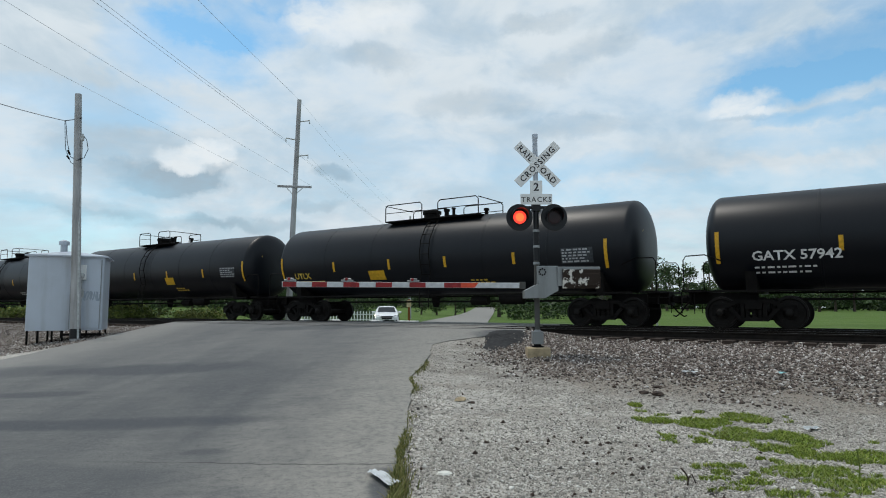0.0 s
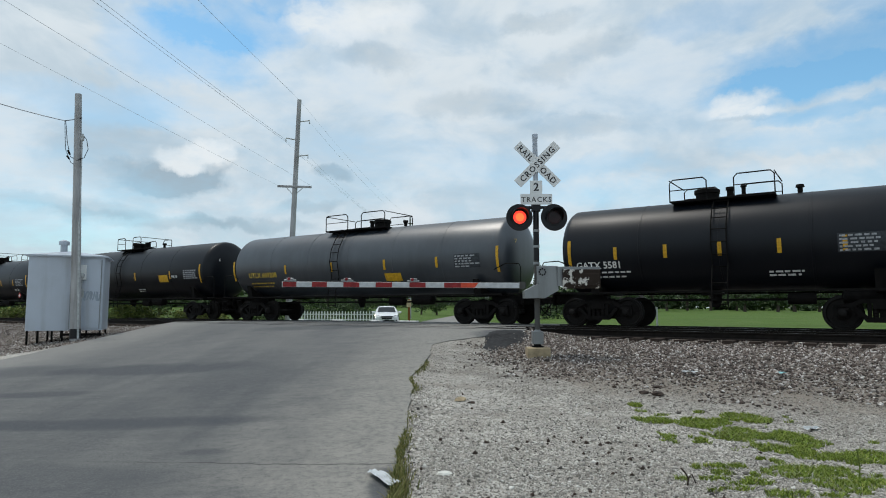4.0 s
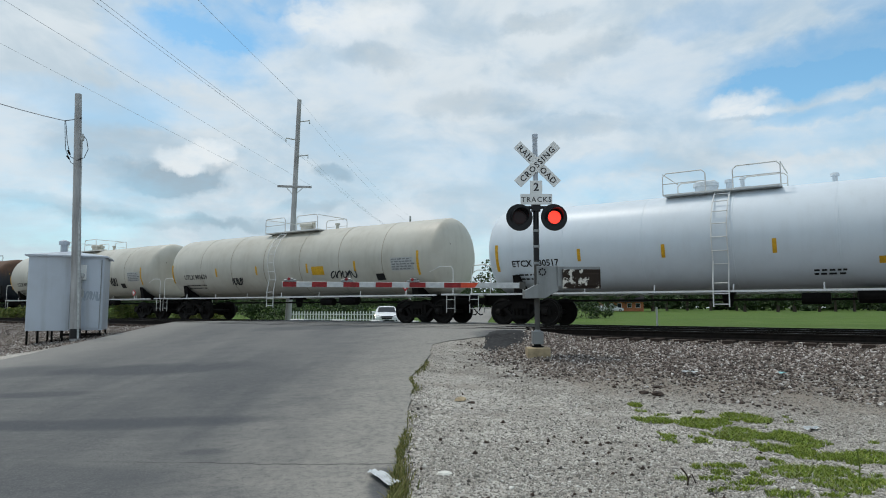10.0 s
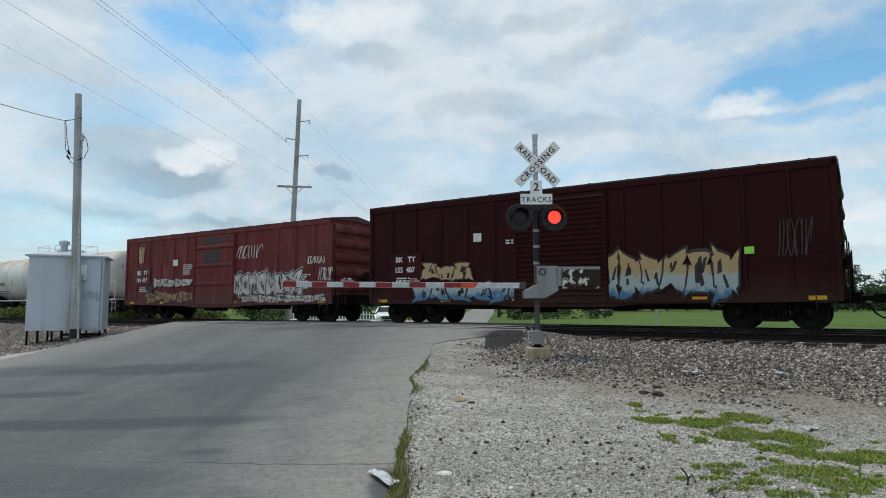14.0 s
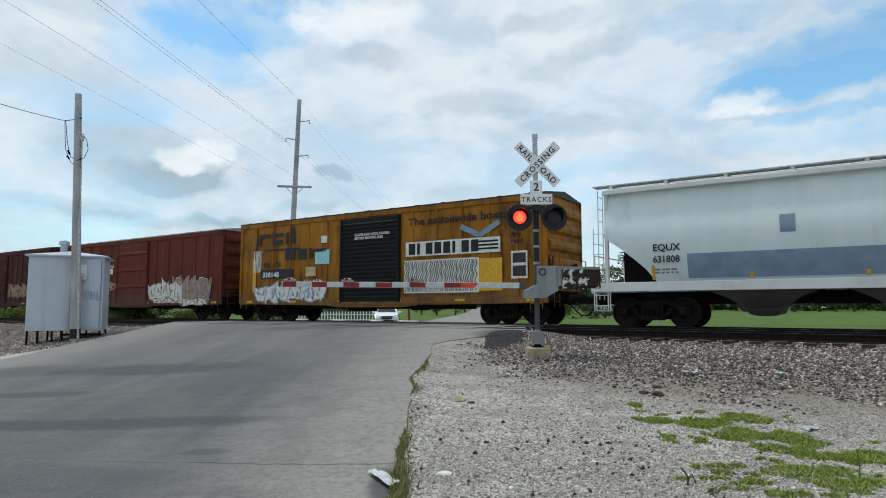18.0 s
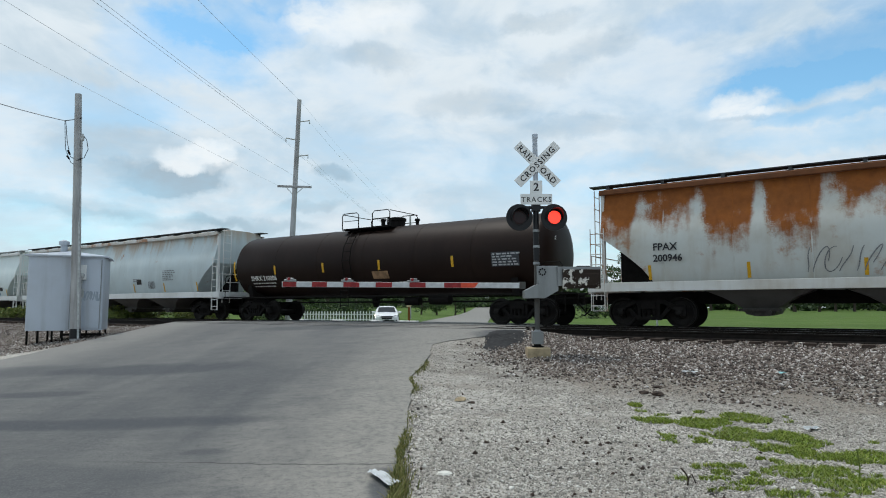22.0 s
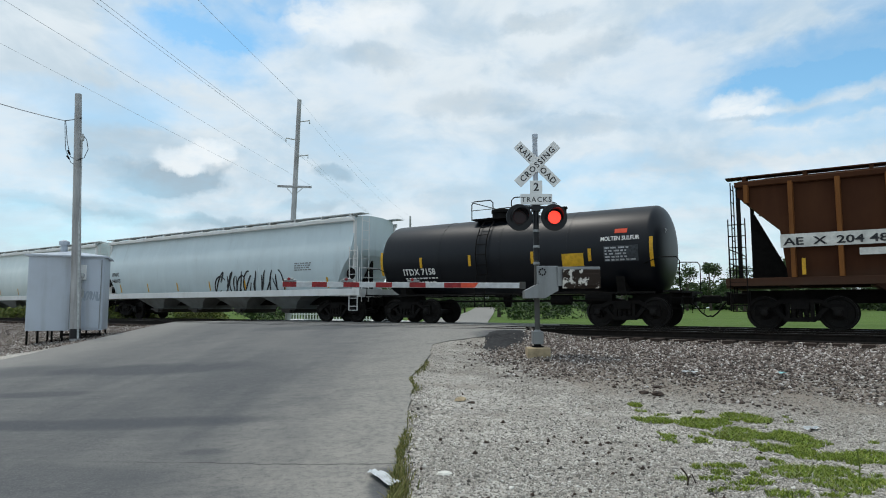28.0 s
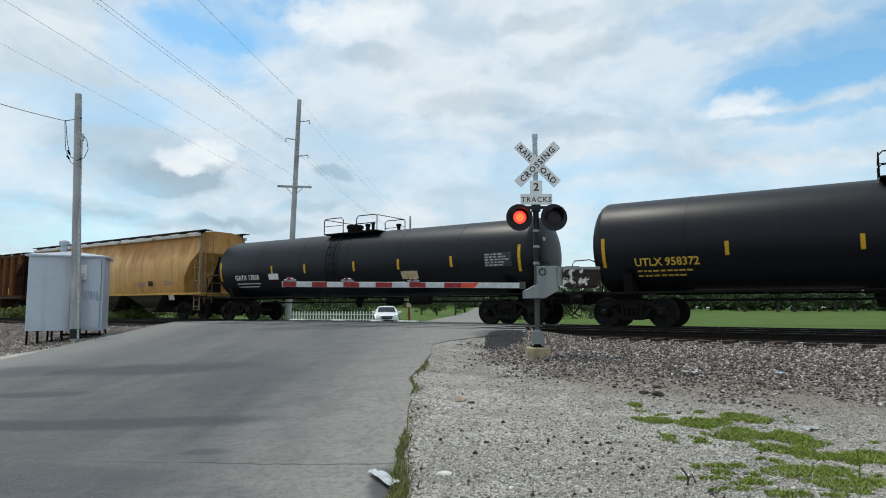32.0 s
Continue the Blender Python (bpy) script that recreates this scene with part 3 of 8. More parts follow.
def build_ground():
    xs = axis_steps(14, 3000, 0.25, 0.7)
    xs = sorted({-a for a in xs} | set(xs))
    ys = axis_steps(30, 3000, 0.3, 0.5)
    ys = sorted({-a for a in axis_steps(3, 3000, 0.8, 0.5)} | set(ys))
    nx = len(xs)
    vs = [(x, y, ground_z(x, y)) for y in ys for x in xs]
    # the roads lie on the ground: sink it under them
    out = []
    for x, y, z in vs:
        if left_edge(y) + 0.3 < x < right_edge(y) - 0.3 and -30 < y < 29:
            z = min(z, road_z(x, y) - 0.06)
        elif y > 20 and abs(x - far_road(y)) < 8.0 and x * ND.x + y * ND.y > 14:
            z = min(z, road_z(x, y) - 0.10)
        out.append((x, y, z))
    fs = [(j * nx + i, j * nx + i + 1, (j + 1) * nx + i + 1, (j + 1) * nx + i) for j in range(len(ys) - 1) for i in range(nx - 1)]
    m = Mesh()
    m.v, m.f = out, fs
    tagged(part("ground", m, M_GROUND, smooth=True), "crushed stone, brown ballast and a mown green field", "ground", kind="structure")


def far_road(y):
    """The middle line of the road beyond the tracks."""
    return lerp_list(y, [(18, -4.6), (26, -3.6), (34, -1.0), (45, 0.2), (60, 0.9), (100, 4.3), (3000, 258)])


def build_roads():
    m = Mesh()
    ys = [-30 + 2.0 * i for i in range(15)] + [0.25 * i for i in range(1, 113)]
    rows = []
    for y in ys:
        a, b = left_edge(y), right_edge(y)
        row = []
        for k in range(25):
            x = a + (b - a) * k / 24
            z = road_z(x, y) + 0.02
            row.append((x, y, z))
        rows.append(row)
    vs = [p for r in rows for p in r]
    n0 = len(vs)
    keep = []
    for j in range(len(ys) - 1):
        for i in range(24):
            q = (j * 25 + i, j * 25 + i + 1, (j + 1) * 25 + i + 1, (j + 1) * 25 + i)
            if max(vs[k][0] * ND.x + vs[k][1] * ND.y for k in q) < 25.5:
                keep.append(q)
        for i in (0, 24):                               # broken edge with some thickness
            a, b = vs[j * 25 + i], vs[(j + 1) * 25 + i]
            if max(p[0] * ND.x + p[1] * ND.y for p in (a, b)) < 25:
                k = len(vs)
                vs += [(a[0], a[1], a[2] - 0.12), (b[0], b[1], b[2] - 0.12)]
                keep.append((j * 25 + i, k, k + 1, (j + 1) * 25 + i) if i else (j * 25 + i, (j + 1) * 25 + i, k + 1, k))
    m.v, m.f = vs, keep
    tagged(part("road", m, M_ROAD, smooth=True), "worn grey asphalt road with dark patches and a broken edge", "road", kind="structure")
    m = Mesh()
    ys = [22 + 0.5 * i for i in range(60)] + [52 + 8 * i for i in range(34)]
    vs, fs = [], []
    for j, y in enumerate(ys):
        c, w = far_road(y), lerp_list(y, [(22, 4.6), (28, 3.6), (40, 3.3), (400, 3.3)])
        for k in range(9):
            x = c - w + 2 * w * k / 8
            n = x * ND.x + y * ND.y
            vs.append((x, y, road_z(x, y) + (0.012 if n > 23.4 else -0.05)))
    fs = [(j * 9 + i, j * 9 + i + 1, (j + 1) * 9 + i + 1, (j + 1) * 9 + i) for j in range(len(ys) - 1) for i in range(8)]
    m.v, m.f = vs, fs
    tagged(part("far_road", m, M_ROAD, smooth=True), "narrow grey asphalt road running on beyond the tracks", "road", kind="structure")


def asphalt_patch():
    """A black spill of old asphalt between the road's edge and the signal mast."""
    m = Mesh()
    ring, seg = [], 44
    for i in range(seg):
        w = 2 * math.pi * i / seg
        r = 1 + 0.20 * math.sin(3 * w + 1.0) + 0.14 * noise.noise(Vector((3 * math.cos(w), 3 * math.sin(w), 4.0)))
        ring.append((0.52 * r * math.cos(w), 1.45 * r * math.sin(w)))
    for k in (0.0, 0.35, 0.7, 1.0):
        for a, b in ring:
            x, y = 1.52 + a * k + 0.18 * b * k, 16.0 + b * k
            m.v.append((x, y, max(ground_z(x, y) + 0.035, road_z(x, y) + 0.03 if x < right_edge(y) else -9) - (0.03 if k == 1.0 else 0.0)))
    m.f = [(j * seg + i, j * seg + (i + 1) % seg, (j + 1) * seg + (i + 1) % seg, (j + 1) * seg + i) for j in range(3) for i in range(seg)]
    m.f = [tuple(reversed(q)) for q in m.f]
    tagged(part("asphalt_patch", m, plain("black_old_asphalt", (0.026, 0.026, 0.027), 0.9, 0.0, 0.5, 9, 0.2), smooth=True), "black patch of old asphalt beside the signal mast", "asphalt patch", kind="structure")


def build_tracks():
    head = [(-0.035, 0), (0.035, 0), (0.036, -0.03), (0.010, -0.05), (0.010, -0.14), (0.07, -0.165), (0.07, -0.18), (-0.07, -0.18), (-0.07, -0.165), (-0.010, -0.14), (-0.010, -0.05), (-0.036, -0.03)]
    rnd = random.Random(5)
    for n0, z0 in ((NEAR_N, RAIL_NEAR_Z), (FAR_N, 0.0)):
        tr = thing("railway_track", tp(0, n0, z0), "rusty steel rails on dark timber sleepers in ballast", "railway track", "tracks")
        for y in (-0.7525, 0.7525):
            r = part("rail", Mesh().prism([(y + a, b) for a, b in head], -420, 160), M_RAIL, tr)
            part("railhead", Mesh().box(-420, 160, y - 0.028, y + 0.028, 0.0005, 0.003), M_RAILTOP, r, "worn shiny top of the rail")
        if n0 == NEAR_N:
            shapes = []
            for k in range(4):
                w = 0.115 + rnd.uniform(-0.008, 0.008)
                shapes.append(fixed("sleeper", Mesh().box(-w, w, -1.32 + rnd.uniform(-0.06, 0.06), 1.3 + rnd.uniform(-0.06, 0.06), -0.30, -0.172, 0.012)))
                shapes[-1].materials.append(M_TIE)
            s = -34.0
            while s < 8:
                if not -23.9 < s < -9.3:
                    ob = part("sleeper", rnd.choice(shapes), None, tr)
                    ob.matrix_basis = pose(s, 0, rnd.uniform(-0.012, 0.006), 0, 0, rnd.uniform(-1.2, 1.2))
                s += 0.53
        m = Mesh()
        s = -400.0
        while s < 150:
            if n0 == FAR_N and not -23.9 < s < -9.3 or s < -34 or s > 8:
                m.box(s - 0.115, s + 0.115, -1.3, 1.3, -0.30, -0.172)
            s += 0.53
        ob = part("track_timber", m, M_TIE, tr)
        ob["kind"] = "stuff"
        # crossing panels between and beside the rails
        for y0, y1 in ((-1.45, -0.80), (-0.66, 0.66), (0.80, 1.45)):
            for k in range(5):
                s0 = -23.7 + 2.86 * k
                ob = part("crossing_panel", Mesh().box(0, 2.84, y0, y1, -0.2, -0.004, 0.01), M_ROAD, tr, "grey asphalt panel level with the rails")
                ob.location = (s0, 0, 0)


build_ground()
build_roads()
asphalt_patch()
build_tracks()

# ---------------------------------------------------------------- the crossing signal
def crossing_signal():
    x, y = 2.0, 13.5
    base = -0.40
    t = thing("crossing_signal", pose(x, y, base), "silver railroad crossing signal mast with crossbuck sign and red lamps", "crossing signal")
    part("foundation", Mesh().box(-0.235, 0.235, -0.22, 0.22, -0.25, 0.17, 0.02), M_CONCRETE, t, "tan concrete footing block")
    part("base_casting", Mesh().box(-0.115, 0.115, -0.115, 0.115, 0.24, 0.50, 0.02).lathe([(0.50, 0.075), (0.54, 0.06)], "z", 16), M_GALV, t)
    part("base_bolts", Mesh().lathe([(0.165, 0.13), (0.20, 0.13), (0.205, 0.08), (0.245, 0.08)], "z", 14), M_IRON, t, "dark bolted flange under the mast")
    part("mast", Mesh().lathe([(0.22, 0.056), (3.0, 0.055)], "z", 20), M_MAST, t, smooth=True)
    part("mast_top", Mesh().lathe([(3.0, 0.056), (4.66, 0.055), (4.68, 0.064), (4.76, 0.064), (4.78, 0.03)], "z", 20), M_BUNGALOW, t, smooth=True)
    for z in (1.92, 2.28, 2.62):
        part("band", Mesh().lathe([(z, 0.070), (z + 0.05, 0.070)], "z", 16), M_GALV, t)
    part("black_sleeve", Mesh().lathe([(2.0, 0.062), (3.32, 0.064)], "z", 18), M_BLACKPAINT, t, "dark painted mast section", smooth=True)
    # crossbuck: two boards
    for k, (ang, word, gap) in enumerate(((-45, "RAIL  ROAD", 0), (45, "CROSSING", 0))):
        b = part("crossbuck_board", Mesh().box(-0.61, 0.61, -0.006, 0.006, -0.108, 0.108, 0.004), M_SIGN, t, "white board with black letters")
        b.matrix_basis = pose(0.03, -0.085 - 0.016 * k, 4.08) @ pose(0, 0, 0, 0, -ang, 0)
        w = part("lettering", letters(word, 0.180, "CENTER", None, 1.0, 0.012, 1.22 if k else 1.16), M_LETTERB, b, "black letters")
        w.matrix_basis = pose(0, -0.009, -0.066)
    plate = part("number_plate", Mesh().box(-0.13, 0.13, -0.105, -0.095, 3.43, 3.72, 0.01), M_SIGN, t, "white plate with the number of tracks")
    w = part("lettering", letters("2", 0.24, "CENTER"), M_LETTERB, plate)
    w.matrix_basis = pose(0, -0.108, 3.50)
    plate = part("tracks_plate", Mesh().box(-0.34, 0.34, -0.112, -0.102, 3.20, 3.43, 0.003), M_SIGN, t, "white plate that says tracks")
    w = part("lettering", letters("TRACKS", 0.155, "CENTER", None, 1.0, 0.008, 1.2), M_LETTERB, plate)
    w.matrix_basis = pose(0, -0.115, 3.255)
    # lamp arm and lamps
    part("lamp_arm", Mesh().box(-0.30, 0.30, -0.05, 0.05, 3.12, 3.18, 0.01).box(-0.09, 0.09, -0.09, 0.09, 3.06, 3.22, 0.01), M_BLACKPAINT, t)
    lamps = []
    for sx in (-0.37, 0.37):
        unit = part("lamp_unit", Mesh().lathe([(-0.03, 0.285), (-0.015, 0.29), (0.0, 0.285)], "y", 36), M_BLACKPAINT, t, "black round backing disc with a hooded red lamp", smooth=True)
        unit.matrix_basis = pose(sx, -0.10, 2.92, 0, 0, 6)
        part("lamp_housing", Mesh().lathe([(0.0, 0.17), (0.16, 0.15), (0.2, 0.09)], "y", 24), M_BLACKPAINT, unit, smooth=True)
        hood = Mesh()
        n = 20
        for i in range(n + 1):
            w = radians(-25 + 230 * i / n)
            for r in (0.19, 0.178):
                front = -0.03 - 0.26 * max(0.12, math.sin(w) * 0.7 + 0.3)
                hood.v += [(r * math.cos(w), -0.02, r * math.sin(w)), (r * math.cos(w), front, r * math.sin(w))]
        for i in range(n):
            a = 4 * i
            hood.f += [(a, a + 4, a + 5, a + 1), (a + 2, a + 3, a + 7, a + 6), (a + 1, a + 5, a + 7, a + 3)]
        part("hood", hood, M_BLACKPAINT, unit, smooth=True)
        part("lens_rim", Mesh().lathe([(-0.045, 0.142), (-0.040, 0.18), (-0.02, 0.18)], "y", 32, caps=False), M_BLACKPAINT, unit)
        # added stand-in for switching: a two-faced disc turns upright, lit face forward or away
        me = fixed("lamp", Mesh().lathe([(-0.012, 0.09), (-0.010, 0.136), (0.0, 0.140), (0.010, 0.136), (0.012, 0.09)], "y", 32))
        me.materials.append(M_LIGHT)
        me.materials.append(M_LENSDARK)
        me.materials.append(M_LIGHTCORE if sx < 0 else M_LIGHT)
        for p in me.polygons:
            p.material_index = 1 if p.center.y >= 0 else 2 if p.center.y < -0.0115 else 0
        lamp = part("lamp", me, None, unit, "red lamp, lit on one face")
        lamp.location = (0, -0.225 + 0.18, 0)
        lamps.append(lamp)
    # gate mechanism, arm and counterweight
    part("gate_mechanism", Mesh().box(-0.01, 0.42, -0.20, 0.20, 1.50, 1.88, 0.02).prism([(0.0, 1.50), (0.42, 1.78), (0.42, 1.36), (0.14, 1.20), (-0.28, 1.20), (-0.28, 1.36)], -0.215, 0.215, "y"),
         M_GALV, t, "galvanised gate mechanism housing")
    for a in range(8):
        w = radians(45 * a)
        part("bolt", Mesh().lathe([(-0.225, 0.018), (-0.205, 0.018)], "y", 8, (0.09 + 0.065 * math.cos(w), 0, 1.75 + 0.065 * math.sin(w))), M_IRON, t)
    part("counterweight_arm", Mesh().box(0.40, 1.30, -0.24, -0.20, 1.70, 1.86, 0.01).box(0.4, 0.5, -0.25, -0.1, 1.46, 1.86), M_GALV, t)
    cw = part("counterweight", Mesh().box(0.50, 1.28, -0.33, -0.25, 1.40, 1.80, 0.015).box(0.72, 1.25, -0.36, -0.33, 1.45, 1.72, 0.01), M_CHIPPED, t, "rusty counterweight with flaking white paint")
    arm = part("gate_arm", Mesh().box(-5.42, -0.27, -0.225, -0.195, 1.405, 1.520, 0.006), M_WHITETAPE, t, "red and white striped gate arm, lowered")
    arm.matrix_basis = pose(0, 0, 0, 0, 0.35, -1.5)
    for k, (x0, x1) in enumerate(((-1.63, -1.26), (-1.98, -1.63), (-2.71, -2.37), (-3.425, -3.08), (-4.11, -3.77), (-4.78, -4.46), (-5.40, -5.11))):
        part("red_stripe", Mesh().prism([(x0, 1.41), (x1 - (0.08 if k == 0 else 0), 1.41), (x1, 1.515), (x0, 1.515)], -0.229, -0.225, "y"), M_ORANGETAPE if k == 0 else M_REDTAPE, arm)
    part("arm_clamp", Mesh().box(-0.40, -0.27, -0.235, -0.19, 1.39, 1.54, 0.01), M_MAST, arm)
    for x in (-5.25, -4.03, -2.63):
        l = part("arm_lamp", Mesh().box(x - 0.125, x + 0.125, -0.235, -0.185, 1.518, 1.565, 0.008).box(x - 0.07, x + 0.07, -0.235, -0.185, 1.565, 1.60, 0.01), M_GALV, arm, "small lamp on the arm")
        part("arm_lamp_lens", Mesh().lathe([(-0.245, 0.03), (-0.235, 0.034)], "y", 12, (x - 0.02, 0, 1.575)), M_REDTAPE, l)
    return lamps


M_LIGHTCORE = glow("lit_lamp_core", (1.0, 0.115, 0.028), 1.9)
M_MAST = paint("weathered_grey_mast", (0.088, 0.088, 0.084), (0.055, 0.048, 0.04), 0.6, 0.65, 0.0, spec=0.12, streak=0.8)
M_LENSDARK = plain("unlit_red_lens", (0.014, 0.002, 0.003), 0.3)


def chipped():
    m, g, b = surface("flaking_white_paint_on_rust", 0.8, 0.0, 0.2)
    p = g.n("ShaderNodeTexCoord").outputs["Object"]
    f = g.noise(p, 5.5, 5.0, 0.62)
    c = g.mix(g.ramp(f, 0.545, 0.59), (0.030, 0.021, 0.016), (0.60, 0.58, 0.53))
    g.link(c, b.inputs["Base Color"])
    bump(g, b, f, 0.01, 0.5)
    return m


M_CHIPPED = chipped()
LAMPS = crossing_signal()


# ---------------------------------------------------------------- bungalow and poles
def signal_bungalow():
    x, y = -13.05, 22.2
    t = thing("signal_bungalow", pose(x, y, 0, 0, 0, 22), "silver sheet-metal signal cabinet on steel legs", "signal cabinet")
    z0, z1 = -0.16, 2.32
    a, b = 1.12, 0.90
    part("cabinet_body", Mesh().box(-a, a, -b, b, z0, z1, 0.015), M_BUNGALOW, t, "silver painted sheet metal walls")
    part("door", Mesh().box(0.15, a - 0.08, -b - 0.03, -b, z0 + 0.05, z1 - 0.08), M_BUNGALOW, t, "cabinet door with faint dark scrawl")
    for x0 in (0.13, a - 0.09):
        part("door_edge", Mesh().box(x0, x0 + 0.02, -b - 0.045, -b, z0 + 0.05, z1 - 0.08), M_GALV, t)
    part("roof", Mesh().add([(-a - .1, -b - .1, z1), (a + .1, -b - .1, z1), (a + .1, b + .1, z1), (-a - .1, b + .1, z1),
                             (-a - .1, -b - .1, z1 + .05), (a + .1, -b - .1, z1 + .05), (a + .1, b + .1, z1 + .05), (-a - .1, b + .1, z1 + .05), (0, 0, z1 + .26)],
                            [(3, 2, 1, 0), (0, 1, 5, 4), (1, 2, 6, 5), (2, 3, 7, 6), (3, 0, 4, 7), (4, 5, 8), (5, 6, 8), (6, 7, 8), (7, 4, 8)]), M_BUNGALOW, t)
    part("vent_stack", Mesh().lathe([(z1 + 0.2, 0.11), (z1 + 0.50, 0.11)], "z", 16, (-0.28, 0.1, 0)).lathe([(z1 + 0.48, 0.17), (z1 + 0.60, 0.17), (z1 + 0.66, 0.05)], "z", 16, (-0.28, 0.1, 0)), M_BUNGALOW, t, "round roof vent with a cap", smooth=True)
    for lx in (-a + 0.06, -a + 0.36, -0.35, -0.05, 0.45, a - 0.06):
        for ly in (-b + 0.06, b - 0.06):
            part("leg", Mesh().box(lx - 0.028, lx + 0.028, ly - 0.028, ly + 0.028, -0.95, z0 + 0.01), M_IRON, t)
    part("frame_rail", Mesh().box(-0.1, a, -b + 0.02, -b + 0.1, -0.34, -0.26), M_IRON, t)
    part("meter_box", Mesh().box(0.36, 0.60, -b - 0.16, -b - 0.03, 1.55, 2.05, 0.01), M_SIGN, t)
    part("conduit", Mesh().tube((0.46, -b - 0.08, 0.5), (0.46, -b - 0.08, 1.55), 0.03), M_GREYIRON, t)
    part("meter", Mesh().lathe([(-b - 0.26, 0.07), (-b - 0.24, 0.085), (-b - 0.16, 0.09)], "y", 16, (0.48, 0, 1.68)), M_GREYIRON, t, "round glass-fronted meter")
    part("disconnect_box", Mesh().box(0.38, 0.54, -b - 0.12, -b - 0.03, 0.95, 1.25, 0.01), M_GREYIRON, t)
    scrawl(t, scribble(0.52, 1.02, 0.85, 1.15, 11, 0.05, y=-b - 0.036, strokes=7), M_FADEDSCRAWL, "faded grey paint scrawl", "scrawl")


def scribble(x0, x1, z0, z1, seed, w, y=0.0, strokes=9, fn=None):
    """A loose run of brush strokes, each a flat ribbon of its own."""
    rnd = random.Random(seed)
    out = []
    for k in range(strokes):
        cx = x0 + (x1 - x0) * (k + 0.5) / strokes
        hw = (x1 - x0) / strokes * rnd.uniform(0.5, 1.1)
        ph, kind, bend = rnd.uniform(0, 6.28), rnd.random(), rnd.uniform(3.6, 5.2)
        pts = []
        for i in range(17):
            q = i / 16
            if kind < 0.55:
                pts.append((cx + hw * math.sin(ph + q * bend), z0 + (z1 - z0) * (0.5 + 0.5 * math.cos(ph * 0.7 + q * 5.0))))
            else:
                pts.append((cx + hw * (q - 0.5) * (1 if kind < 0.8 else -0.5) + 0.12 * hw * math.sin(q * 5 + ph), z0 + (z1 - z0) * (q if kind < 0.78 else 1 - q)))
        m = Mesh()
        yk = -0.0007 * k
        for i, (ax, az) in enumerate(pts):
            (px, pz), (qx, qz) = pts[max(0, i - 1)], pts[min(16, i + 1)]
            d = math.hypot(qx - px, qz - pz) or 1
            t = w / 2 * (0.55 + 0.45 * math.sin(math.pi * (i + 1.5) / 19))
            ex, ez = -(qz - pz) / d * t, (qx - px) / d * t
            for a, c in ((ax + ex, az + ez), (ax - ex, az - ez)):
                m.v.append((a, (fn(c) if fn else y) + yk, c))
        m.f = [(2 * i, 2 * i + 1, 2 * i + 3, 2 * i + 2) for i in range(16)]
        out.append(m)
    return out


def scrawl(parent, strokes, material, label, name="graffiti"):
    """The strokes of one scrawl: the first carries the others."""
    first = part(name, strokes[0], material, parent, label)
    for m in strokes[1:]:
        part("brush_stroke", m, material, first)


def sagging(a, b, sag, n=14):
    a, b = Vector(a), Vector(b)
    return [a.lerp(b, i / n) - Vector((0, 0, sag * 4 * (i / n) * (1 - i / n))) for i in range(n + 1)]


